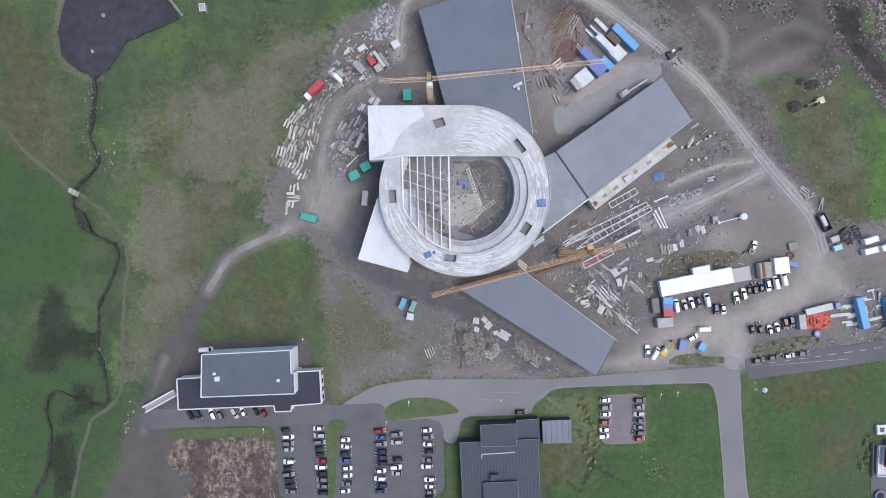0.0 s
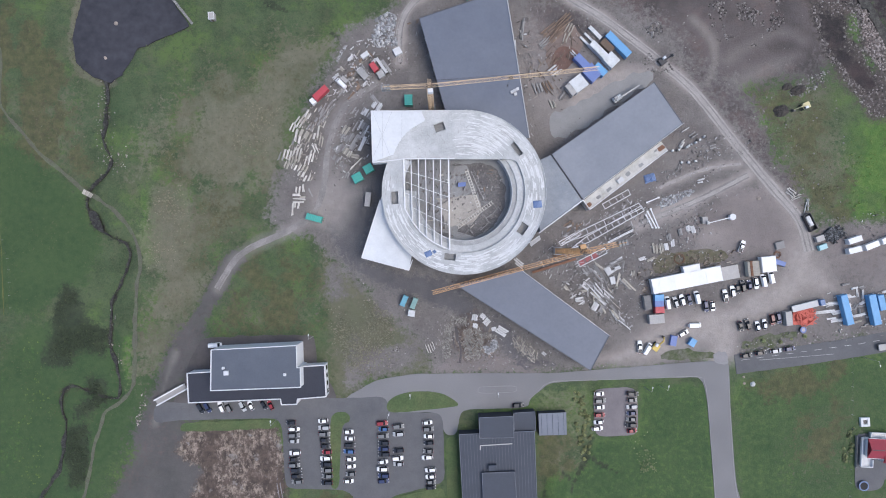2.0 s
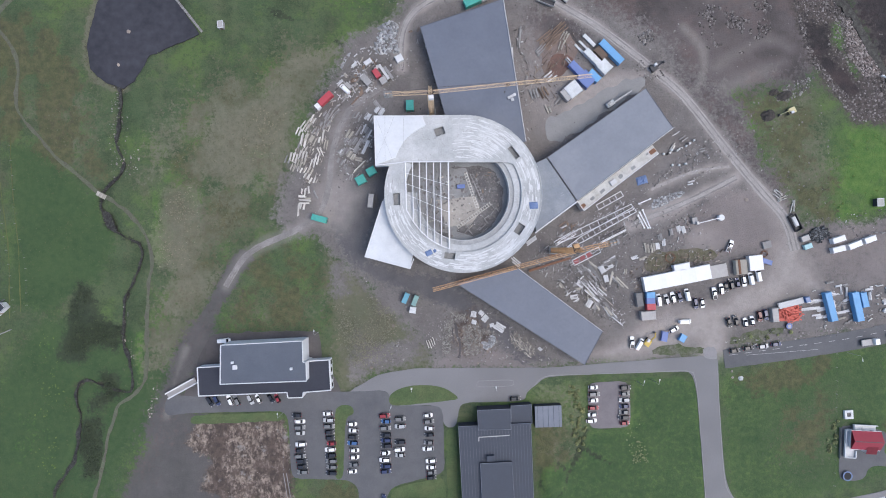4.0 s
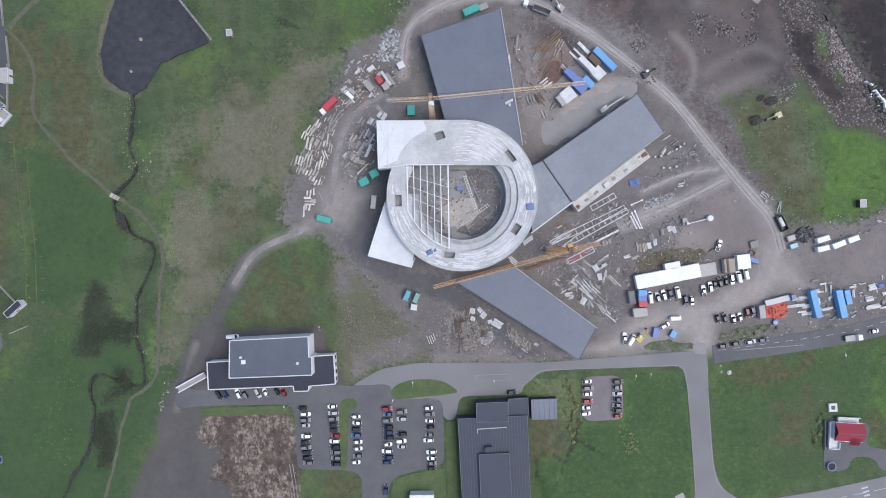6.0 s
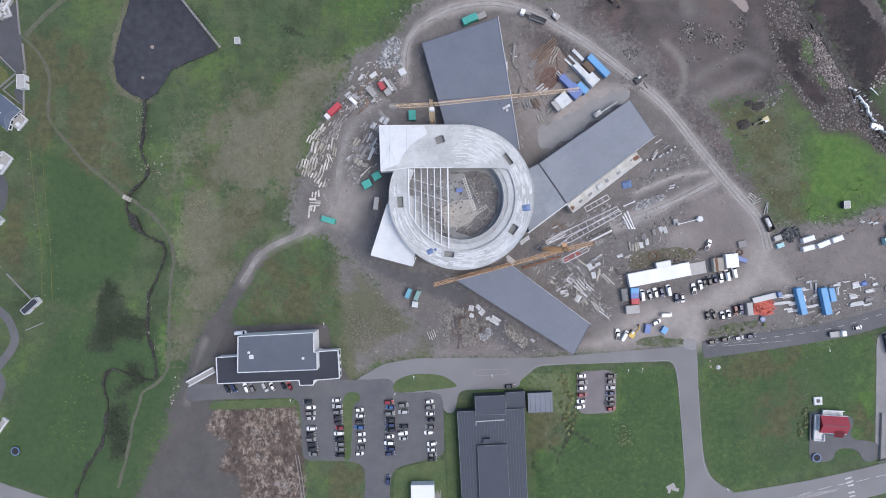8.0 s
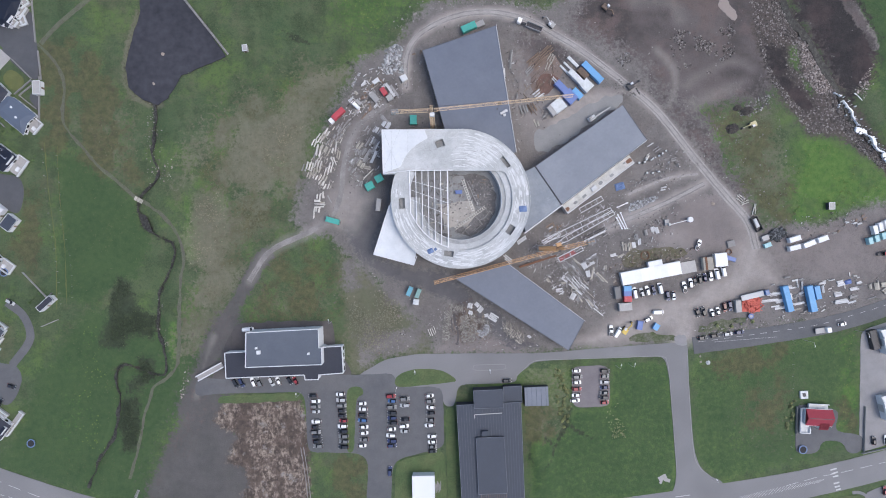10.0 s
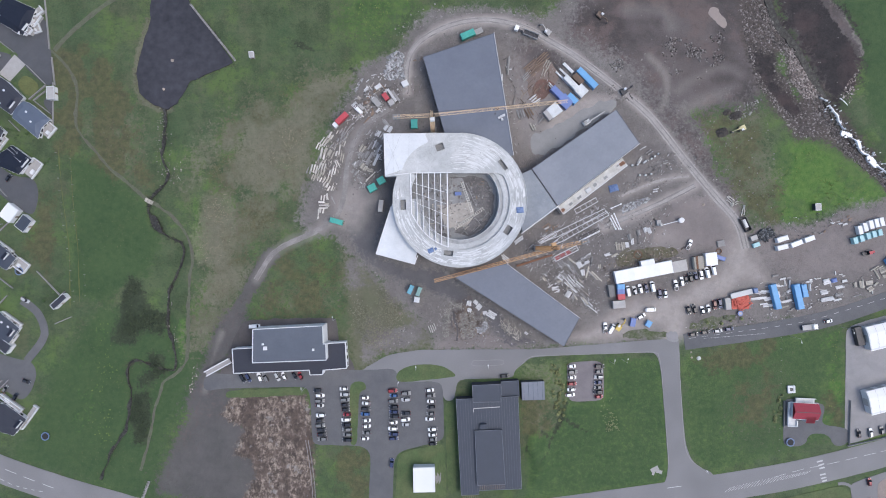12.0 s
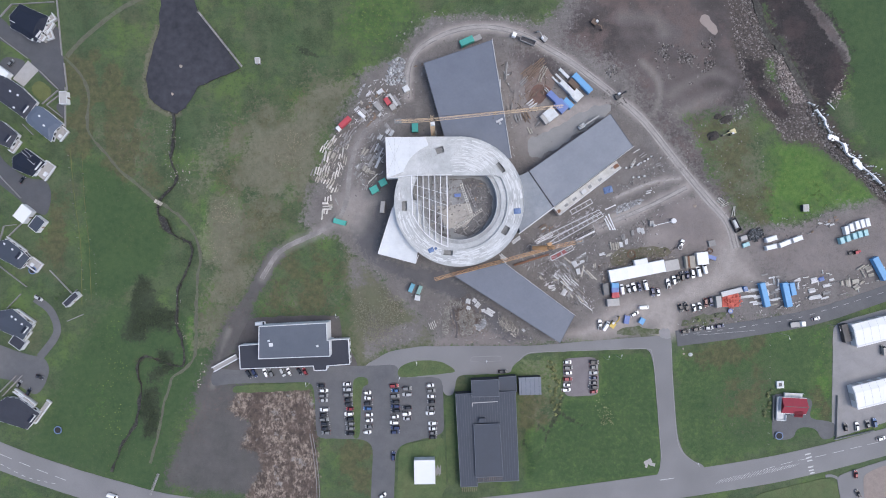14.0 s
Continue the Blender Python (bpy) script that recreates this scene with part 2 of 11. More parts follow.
def box(bm, x0, y0, z0, x1, y1, z1, m=None, bevel=0.0):
    """A box between two corners, turned by m."""
    vs = [bm.verts.new(v) for v in ((x0, y0, z0), (x1, y0, z0), (x1, y1, z0), (x0, y1, z0), (x0, y0, z1), (x1, y0, z1), (x1, y1, z1), (x0, y1, z1))]
    fs = [bm.faces.new([vs[i] for i in f]) for f in ((3, 2, 1, 0), (4, 5, 6, 7), (0, 1, 5, 4), (1, 2, 6, 5), (2, 3, 7, 6), (3, 0, 4, 7))]
    if bevel:
        es = list({e for f in fs for e in f.edges})
        made = bmesh.ops.bevel(bm, geom=es, offset=bevel, segments=1, affect="EDGES")
        vs = list({v for f in made["faces"] for v in f.verts} | {v for v in vs if v.is_valid})
    if m is not None:
        bmesh.ops.transform(bm, matrix=m, verts=vs)
    return vs


def bar(bm, a, b, w, h=None):
    """A square bar from a to b."""
    a, b = Vector(a), Vector(b)
    h = h or w
    d = b - a
    n = d.length
    z = Vector((0, 0, 1)) if abs(d.normalized().z) < 0.99 else Vector((0, 1, 0))
    x = d.normalized()
    y = z.cross(x).normalized()
    z = x.cross(y)
    r = Matrix((x, y, z)).transposed().to_4x4()
    box(bm, 0, -w / 2, -h / 2, n, w / 2, h / 2, Matrix.Translation(a) @ r)


def cyl(bm, r, z0, z1, n=12, m=None, r2=None):
    r2 = r if r2 is None else r2
    lo = [bm.verts.new((r * math.cos(2 * math.pi * i / n), r * math.sin(2 * math.pi * i / n), z0)) for i in range(n)]
    hi = [bm.verts.new((r2 * math.cos(2 * math.pi * i / n), r2 * math.sin(2 * math.pi * i / n), z1)) for i in range(n)]
    for i in range(n):
        j = (i + 1) % n
        bm.faces.new((lo[i], lo[j], hi[j], hi[i]))
    bm.faces.new(lo[::-1])
    bm.faces.new(hi)
    if m is not None:
        bmesh.ops.transform(bm, matrix=m, verts=lo + hi)


def prism(bm, pts, z0, z1):
    """An upright prism over a plan outline."""
    lo = [bm.verts.new((x, y, z0)) for x, y in pts]
    hi = [bm.verts.new((x, y, z1)) for x, y in pts]
    n = len(pts)
    for i in range(n):
        j = (i + 1) % n
        bm.faces.new((lo[i], lo[j], hi[j], hi[i]))
    bm.faces.new(lo[::-1])
    bm.faces.new(hi)


def slab_with_holes(bm, outer, holes, z0, z1):
    """A slab over an outline, with holes that go through it."""
    for ring in (outer, *holes):
        vs = [bm.verts.new((x, y, z1)) for x, y in ring]
        for i in range(len(vs)):
            bm.edges.new((vs[i], vs[(i + 1) % len(vs)]))
    bmesh.ops.triangle_fill(bm, use_beauty=True, use_dissolve=False, edges=list(bm.edges))
    made = bmesh.ops.extrude_face_region(bm, geom=list(bm.faces))
    for v in made["geom"]:
        if isinstance(v, bmesh.types.BMVert):
            v.co.z = z0


def pairs(*v):
    return [(v[i], v[i + 1]) for i in range(0, len(v), 2)]


def smooth_line(pts, step=2.0):
    """A rounded line through the points, in even steps."""
    p = [Vector((*q, 0)) for q in pts]
    p = [2 * p[0] - p[1]] + p + [2 * p[-1] - p[-2]]
    out = []
    for i in range(1, len(p) - 2):
        n = max(2, int((p[i + 1] - p[i]).length / step))
        for k in range(n):
            t = k / n
            a, b, c, d = p[i - 1], p[i], p[i + 1], p[i + 2]
            out.append(0.5 * (2 * b + (c - a) * t + (2 * a - 5 * b + 4 * c - d) * t * t + (3 * b - a - 3 * c + d) * t ** 3))
    out.append(p[-2])
    return out


def ribbon(bm, pts, width, z0, z1, ragged=0.0, seed=0.0, width_end=None):
    """A strip of ground along a line, with uneven edges."""
    line = smooth_line(pts)
    rows = []
    for i, q in enumerate(line):
        d = (line[min(i + 1, len(line) - 1)] - line[max(i - 1, 0)]).normalized()
        s = Vector((-d.y, d.x, 0))
        w = width if width_end is None else width + (width_end - width) * i / (len(line) - 1)
        a = w / 2 + ragged * noise.noise((q.x * 0.25, q.y * 0.25, seed)) + ragged * 0.5 * noise.noise((q.x * 0.8, q.y * 0.8, seed))
        b = w / 2 + ragged * noise.noise((q.x * 0.25, q.y * 0.25, seed + 9)) + ragged * 0.5 * noise.noise((q.x * 0.8, q.y * 0.8, seed + 9))
        rows.append([bm.verts.new((*(q + s * k).xy, z)) for k, z in ((a, z0), (a, z1), (-b, z1), (-b, z0))])
    for r, t in zip(rows, rows[1:]):
        for k in range(3):
            bm.faces.new((r[k], r[k + 1], t[k + 1], t[k]))
    bm.faces.new(rows[0])
    bm.faces.new(rows[-1][::-1])


def ragged_outline(pts, amount=0.5, step=1.5, seed=0.0):
    """A closed outline in short, uneven steps."""
    out = []
    for i in range(len(pts)):
        a, b = Vector(pts[i]), Vector(pts[(i + 1) % len(pts)])
        n = max(1, int((b - a).length / step))
        s = Vector((-(b - a).y, (b - a).x)).normalized()
        for k in range(n):
            q = a.lerp(b, k / n)
            out.append(tuple(q + s * amount * (noise.noise((q.x * 0.2, q.y * 0.2, seed)) + 0.5 * noise.noise((q.x * 0.7, q.y * 0.7, seed)))))
    return out


def rounded(pts, times=2):
    """An outline with its corners cut round."""
    for _ in range(times):
        out = []
        for (x0, y0), (x1, y1) in zip(pts, pts[1:] + pts[:1]):
            n = math.hypot(x1 - x0, y1 - y0)
            t = min(0.25, 2.2 / max(n, 0.1))
            out += [(x0 + (x1 - x0) * t, y0 + (y1 - y0) * t), (x1 - (x1 - x0) * t, y1 - (y1 - y0) * t)]
        pts = out
    return pts


def area(name, pts, material, label, z=0.05, ragged=0.4, seed=0.0, category=""):
    bm = bmesh.new()
    slab_with_holes(bm, ragged_outline(rounded(pts), ragged, 1.5, seed), [], -0.3, z)
    return structure(name, bm, material, label, category)


def strip(name, pts, width, material, label, z=0.05, ragged=0.3, seed=0.0, width_end=None, category=""):
    bm = bmesh.new()
    ribbon(bm, pts, width, -0.3, z, ragged, seed, width_end)
    return structure(name, bm, material, label, category)


def inside(pts, x, y):
    """Whether places lie inside an outline (numpy arrays or numbers)."""
    hit = np.zeros(np.shape(x), bool)
    for (x0, y0), (x1, y1) in zip(pts, pts[1:] + pts[:1]):
        c = ((y0 > y) != (y1 > y)) & (x < (x1 - x0) * (y - y0) / ((y1 - y0) or 1e-9) + x0)
        hit ^= c
    return hit


def edge_distance(pts, x, y, closed=True):
    best = np.full(np.shape(x), 1e9)
    last = pts[1:] + pts[:1] if closed else pts[1:]
    for (x0, y0), (x1, y1) in zip(pts, last):
        dx, dy = x1 - x0, y1 - y0
        t = np.clip(((x - x0) * dx + (y - y0) * dy) / max(dx * dx + dy * dy, 1e-9), 0, 1)
        best = np.minimum(best, np.hypot(x - x0 - t * dx, y - y0 - t * dy))
    return best

# ---- ground: one sheet to the horizon, with zones of soil and grass ----
SITE_DIRT = pairs(-64.8, 30.4, -53.8, 60.3, -38.9, 87.3, -24.0, 96.5, -5.3, 116.0, 19.2, 117.2, 50.8, 112.3, 62.3, 122.3, 79.5, 142.5, 145.6, 142.5, 161.4, 108.0, 162.9, 82.1, 148.5, 69.2, 125.5, 70.6, 119.7, 66.3, 129.8, 50.5, 137.6, 30.4, 151.4, 8.8, 177.2, 10.3, 200.2, 18.3, 234.7, 26.1, 292.2, 39.0, 292.2, -1.2, 234.7, -19.9, 197.3, -32.3, 148.5, -39.2, 114.0, -44.4, 73.8, -47.8, 47.9, -50.7, -3.8, -50.7, -12.5, -35.7, -29.7, -18.5, -44.1, -4.1, -52.7, 4.5, -64.2, 7.4, -69.4, 12.0)
WET_SHADED_DIRT = pairs(-42.9, 27.9, -27.4, 33.4, -25.7, 22.3, -31.9, 0.2, -31.9, -6.4, -14.2, -10.8, 1.3, -13.1, 16.8, -26.3, 32.3, -39.6, 44.5, -47.4, 34.5, -47.4, 21.2, -36.3, 3.5, -26.3, -11.9, -19.7, -27.4, -14.2, -38.5, -5.3, -45.1, 9.1)
DUST_DIRT = pairs(35.0, 93.6, 62.3, 73.5, 79.5, 70.6, 47.9, 49.9, 35.0, 47.6, 30.7, 67.7)
EAST_YARD = pairs(151.4, 4.5, 183.0, 11.7, 225.5, 21.7, 292.2, 39.0, 292.2, -1.2, 225.5, -12.7, 188.7, -15.6, 157.1, -12.7)
SCRUB_EAST = pairs(121.2, 63.4, 157.1, 70.6, 162.9, 53.4, 165.7, 30.4, 162.9, 10.3, 151.4, 8.8, 138.4, 27.5, 129.8, 50.5)
MOOR_WEST = pairs(-115.9, 56.2, -90.1, 76.4, -64.2, 85.0, -46.9, 82.1, -61.3, 56.2, -68.5, 30.4, -75.7, 11.7, -90.1, -4.1, -101.5, -30.0, -115.9, -58.7, -126.0, -53.0, -118.8, -24.2, -118.8, 10.3, -124.5, 33.2)
MOOR_SOUTH = pairs(-49.8, -1.2, -29.7, -18.5, -9.6, -35.7, 1.9, -50.7, -24.0, -52.4, -41.2, -58.7, -45.5, -44.4, -46.9, -18.5)
MOOR_NORTH = pairs(-179.1, 62.0, -150.4, 67.7, -141.8, 50.5, -147.5, 27.5, -167.6, 41.9)
PATCH_BROWN = pairs(-90.1, -21.4, -52.7, -19.9, -52.7, -35.7, -90.1, -34.3)
FIELD_GREEN = pairs(-182.0, 41.9, -169.1, 41.9, -149.0, 21.7, -141.8, 4.5, -147.5, -12.7, -167.6, -27.1, -182.0, -24.2)
FIELD_MID = pairs(-90.1, -7.0, -69.9, 0.2, -52.7, -7.0, -46.9, -24.2, -49.8, -35.7, -92.9, -34.6)
FIELD_EAST = pairs(162.9, 50.5, 188.7, 56.2, 206.0, 41.9, 234.7, 21.7, 200.2, 18.9, 177.2, 11.7, 162.9, 10.3)
FIELD_FAR = pairs(190.2, 142.5, 206.0, 96.5, 207.4, 73.5, 217.5, 50.5, 292.2, 4.5, 292.2, 142.5)
FIELD_SOUTH = pairs(80.9, -55.8, 108.2, -55.8, 111.7, -116.2, 42.1, -124.2, 40.7, -96.1, 58.0, -88.9, 62.3, -77.4, 79.5, -77.4)
FIELD_SOUTH_EAST = pairs(118.3, -54.4, 197.3, -40.0, 197.9, -93.2, 168.6, -101.8, 132.7, -111.0, 119.7, -103.3)
STREAM_POOL = pairs(-144.4, 15.3, -141.2, 15.3, -139.3, 10.4, -137.9, 6.4, -139.7, 6.4, -144.0, 10.4)
DITCH = pairs(58.4, -82.4, 61.9, -86.4, 67.5, -89.5, 72.1, -91.5)
THICKET_LOW = pairs(44.7, -107.2, 51.0, -103.4, 54.8, -109.8, 54.8, -117.4, 43.4, -117.4)
THICKET = pairs(42.6, -92.0, 46.7, -90.2, 51.0, -93.3, 53.1, -97.1, 51.0, -103.4, 45.2, -106.7, 42.1, -102.2, 41.1, -97.1)
HEDGE_LINE = pairs(60.4, -78.1, 57.9, -85.7, 54.8, -92.0, 51.8, -99.6, 48.5, -106.0, 45.2, -109.3)
MEADOW_DRY = pairs(38.7, -63.0, 43.9, -57.6, 58.0, -57.0, 59.4, -87.5, 47.9, -93.8, 38.7, -93.2)
MEADOW_BROWN = pairs(139.9, -73.1, 168.6, -58.7, 171.5, -76.0, 165.7, -96.1, 142.7, -93.2)
LUSH_NORTH = pairs(-46.9, 142.5, -12.5, 136.7, -11.0, 116.6, -26.8, 99.3, -41.2, 96.5, -52.7, 108.0)
DARK_MARSH = pairs(-154.5, -14.3, -148.7, -17.8, -146.3, -28.3, -135.8, -33.0, -138.1, -43.6, -148.7, -41.2, -153.3, -48.3, -162.7, -47.1, -159.2, -35.4, -158.0, -23.6)
DARK_MARSH_LOW = pairs(-153.3, -72.9, -145.1, -71.7, -142.8, -84.6, -145.1, -96.3, -152.2, -98.7, -154.5, -84.6)
DARK_MARSH_BEND = pairs(-145.1, -51.8, -137.4, -52.2, -136.9, -58.8, -133.4, -61.2, -139.3, -64.0, -144.0, -67.3, -149.8, -69.4, -149.4, -64.7, -144.0, -60.5, -145.1, -58.3)
BARE_SOIL = pairs(-103.0, -73.7, -67.1, -73.1, -64.2, -96.1, -63.3, -128.3, -63.3, -139.2, -103.0, -139.2, -98.7, -124.8, -91.5, -113.3, -94.4, -104.7, -103.0, -101.8, -97.2, -90.3, -107.9, -83.1)
NORTH_EARTH = pairs(65.1, 108.0, 85.3, 142.5, 157.1, 142.5, 161.4, 96.5, 151.4, 70.6, 119.7, 69.2, 105.4, 76.4, 91.0, 90.7)
EAST_STRIP = pairs(92.4, 77.8, 119.7, 70.6, 131.2, 49.1, 147.3, 14.6, 135.6, 26.1, 114.0, 51.9)
DRY_PATCH = pairs(2.4, -26.3, 14.6, -25.4, 21.2, -37.8, 19.5, -43.1, 8.0, -44.9, 1.3, -40.7)
RED_EARTH = pairs(35.0, 99.3, 56.5, 100.8, 62.3, 87.8, 47.9, 70.6, 35.0, 70.6)
RIVER_BANK = pairs(142.7, 142.5, 161.4, 142.5, 163.4, 119.5, 177.2, 99.3, 188.7, 79.2, 197.3, 64.9, 214.6, 44.7, 240.4, 18.9, 234.7, 14.6, 206.0, 39.0, 188.7, 53.4, 174.3, 53.4, 157.1, 76.4, 148.5, 102.2)
RIVER_DARK = pairs(161.4, 142.5, 182.0, 142.5, 190.2, 122.3, 200.2, 108.0, 206.0, 96.5, 206.0, 87.8, 202.5, 79.2, 194.5, 72.0, 188.7, 77.8, 180.1, 95.0, 170.0, 109.4)
GULLY_DARK = pairs(153.7, 95.6, 162.9, 93.6, 163.7, 82.1, 170.0, 74.9, 176.6, 66.3, 172.9, 63.4, 165.7, 70.6, 160.0, 77.8, 154.2, 87.8)
GULLY_GREEN = pairs(163.4, 95.0, 169.2, 96.5, 170.9, 83.5, 177.8, 72.9, 174.9, 71.8, 164.6, 87.3)
GULLY_SPIT = pairs(170.0, 97.0, 175.5, 96.5, 189.3, 74.1, 177.8, 72.3, 171.5, 82.7)
SLOPE_GREEN = pairs(172.9, 108.0, 177.2, 103.7, 188.7, 82.1, 190.4, 74.6, 184.4, 83.5)
STREAM = pairs(-137.2, 70.1, -137.2, 56.1, -138.1, 49.0, -138.3, 44.4, -136.5, 39.2, -135.1, 36.1, -136.9, 31.5, -140.5, 27.5, -144.0, 23.7, -145.1, 19.7, -144.7, 15.0, -141.6, 11.5, -138.8, 6.8, -134.1, 4.0, -129.4, 2.1, -127.6, -2.5, -128.5, -7.2, -131.1, -14.3, -134.1, -20.1, -135.1, -24.8, -135.1, -30.7, -135.8, -36.5, -135.1, -42.4, -133.4, -47.1, -132.2, -52.9, -131.3, -57.6, -132.7, -60.7, -136.9, -60.7, -144.0, -58.3, -151.0, -56.5, -154.5, -57.6, -155.7, -62.3, -155.2, -67.0, -153.8, -73.7, -156.7, -90.5, -162.4, -99.4, -169.1, -114.8)
POND = pairs(-142.9, 136.7, -130.3, 133.8, -124.5, 118.9, -114.5, 108.0, -103.3, 90.4, -113.0, 86.1, -124.5, 81.5, -130.9, 70.6, -135.5, 67.7, -142.4, 69.5, -149.3, 75.8, -151.0, 85.0, -148.7, 96.5, -144.1, 110.8)
STRAW_LOW = pairs(-119.1, 22.1, -113.5, 26.1, -105.3, 26.5, -101.3, 13.9, -104.1, 2.1, -107.6, -7.2, -120.5, -9.6, -122.4, 4.5)
STRAW_HIGH = pairs(-90.0, 52.6, -80.7, 60.8, -66.6, 61.9, -64.7, 56.1, -66.6, 46.7, -71.3, 35.0, -83.0, 35.0, -88.9, 44.4)
GREEN_TONGUE = pairs(-124.3, 4.5, -123.3, 25.6, -114.7, 38.5, -104.1, 49.0, -96.6, 57.2, -99.0, 46.7, -108.8, 35.0, -115.8, 25.6, -120.1, 9.2)
WEST_DITCH = pairs(-80.7, 104.8, -73.6, 101.1, -61.9, 95.5, -52.5, 90.8, -45.5, 87.5, -40.3, 84.2)
YELLOW_MEADOW = pairs(38.0, -56.0, 60.0, -56.0, 61.0, -78.0, 53.0, -79.0, 48.0, -70.0, 38.0, -66.0)
RIVER_LINE = pairs(157.7, 142.5, 161.1, 122.3, 166.3, 108.5, 174.9, 98.8, 178.7, 91.3, 185.8, 79.2, 191.6, 68.9, 199.6, 56.8, 211.7, 43.3, 225.5, 30.9, 246.2, 13.1)

YARD_EDGE = pairs(-87.2, -8.4, -81.4, -9.9, -98.7, -38.6, -107.3, -58.7, -110.2, -73.1, -138.9, -133.4, -144.7, -133.4, -143.2, -113.3, -131.7, -86.0, -121.7, -61.6, -110.2, -38.6, -98.7, -18.5)

_line = np.concatenate([-265 - np.geomspace(4, 2800, 22)[::-1], np.arange(-265, 265.1, 1.25), 265 + np.geomspace(4, 2800, 22)])
_rise = np.concatenate([-165 - np.geomspace(4, 2800, 22)[::-1], np.arange(-165, 165.1, 1.25), 165 + np.geomspace(4, 2800, 22)])
GX, GY = np.meshgrid(_line, _rise)
_rng = np.random.default_rng(4)


def rough_field(cell, seed):
    """Smooth random heights over the grid, about -1 to 1."""
    r = np.random.default_rng(seed)
    t = r.uniform(-1, 1, (128, 128))
    u, v = (GX / cell) % 128, (GY / cell) % 128
    i, j = np.floor(u).astype(int), np.floor(v).astype(int)
    fu, fv = u - i, v - j
    fu, fv = fu * fu * (3 - 2 * fu), fv * fv * (3 - 2 * fv)
    i, j, k, l = i % 128, j % 128, (i + 1) % 128, (j + 1) % 128
    return (t[i, j] * (1 - fu) + t[k, j] * fu) * (1 - fv) + (t[i, l] * (1 - fu) + t[k, l] * fu) * fv


_wobble = rough_field(14, 1) * 3 + rough_field(5, 2) * 2 + rough_field(2.5, 3) * 1.2


def zone(pts, soft=4.0):
    """How far each place of the ground belongs to an outline, with an uneven, soft edge."""
    d = edge_distance(pts, GX, GY)
    d = np.where(inside(pts, GX, GY), d, -d) + _wobble * min(1.0, soft / 8)
    return np.clip(0.5 + d / (2 * soft), 0, 1)


def near_line(pts, width, soft):
    p = [tuple(v.xy) for v in smooth_line(pts, 6)]
    return np.clip(0.5 + (width / 2 - edge_distance(p, GX, GY, False) + _wobble * 0.3) / soft, 0, 1)


dirt = zone(SITE_DIRT, 5)
dirt = np.maximum(dirt, 0.8 * zone(MOOR_SOUTH, 8) * np.clip(0.45 + rough_field(9, 7), 0, 1))
moor = np.maximum.reduce([zone(MOOR_WEST, 12) * np.clip(0.72 + 0.6 * rough_field(13, 31) + 0.35 * rough_field(5, 32), 0, 1), zone(MOOR_SOUTH, 6), 0.45 * zone(MOOR_NORTH, 8), 0.95 * near_line(POND[8:], 4.0, 3.0), 0.55 * zone(SCRUB_EAST, 8), 0.45 * zone(PATCH_BROWN, 10), 0.2 * zone(MEADOW_DRY, 3), 0.28 * zone(MEADOW_BROWN, 9)])
lush = np.maximum.reduce([0.85 * zone(FIELD_GREEN, 6), 0.2 * zone(FIELD_MID, 8), 0.9 * zone(FIELD_EAST, 6), 0.5 * zone(SCRUB_EAST, 8), 0.4 * zone(FIELD_FAR, 4), 0.9 * zone(FIELD_SOUTH, 2.5), 0.6 * zone(FIELD_SOUTH_EAST, 3), zone(THICKET, 1.5), zone(THICKET_LOW, 2), 0.6 * zone(LUSH_NORTH, 8), 0.7 * zone(GULLY_GREEN, 2), 0.5 * zone(SLOPE_GREEN, 4)])
moor = moor * (1 - 0.85 * zone(GREEN_TONGUE, 4))
lush = lush * (1 - 0.45 * zone(MEADOW_BROWN, 9))
dark = np.maximum.reduce([1.0 * zone(RIVER_DARK, 6) * (1 - 0.6 * zone(SLOPE_GREEN, 4)), 1.0 * zone(GULLY_DARK, 4.5), 0.35 * near_line(POND + POND[:1], 2, 4), near_line(STREAM[7:], 1.8, 1.6) * 0.55, near_line(STREAM[:8], 1.2, 2.4) * 0.4, 0.6 * zone(STREAM_POOL, 1.2)])
soil = np.maximum(zone(BARE_SOIL, 2.5), 0.62 * zone(DRY_PATCH, 5))
rocky = np.maximum(zone(RIVER_BANK, 4), 0.5 * near_line(RIVER_LINE, 10, 6)) * (1 - zone(GULLY_GREEN, 2)) * (1 - 0.7 * zone(SLOPE_GREEN, 4))
earth = np.maximum.reduce([1.0 * zone(NORTH_EARTH, 12), 0.6 * zone(EAST_STRIP, 8), 0.7 * zone(RED_EARTH, 8), zone(RIVER_DARK, 3), zone(GULLY_DARK, 3), 0.3 * zone(YARD_EDGE, 9)])
TRACK_RING = pairs(-17.6, 75.8, -17.3, 90.1, -11.0, 100.8, 4.8, 109.1, 22.0, 111.4, 39.3, 108.0, 52.2, 101.4, 65.1, 93.6, 79.5, 83.0, 89.6, 74.9, 102.5, 63.4, 119.7, 41.9, 134.1, 24.6, 145.0, 11.7, 149.1, -1.2)
TRACK_MID = pairs(79.5, 9.7, 93.9, 15.4, 108.2, 21.7, 124.1, 29.8)
TRACK_UPPER = pairs(88.1, 24.6, 105.4, 31.8, 121.2, 34.4)
TRACK_WEST = pairs(-26.8, 67.7, -39.8, 57.7, -46.4, 41.9, -48.4, 26.1, -51.5, 15.8, -56.0, 11.1, -66.6, 5.4, -76.0, 1.4, -83.0, -3.0, -87.2, -8.4, -92.0, -16.5)
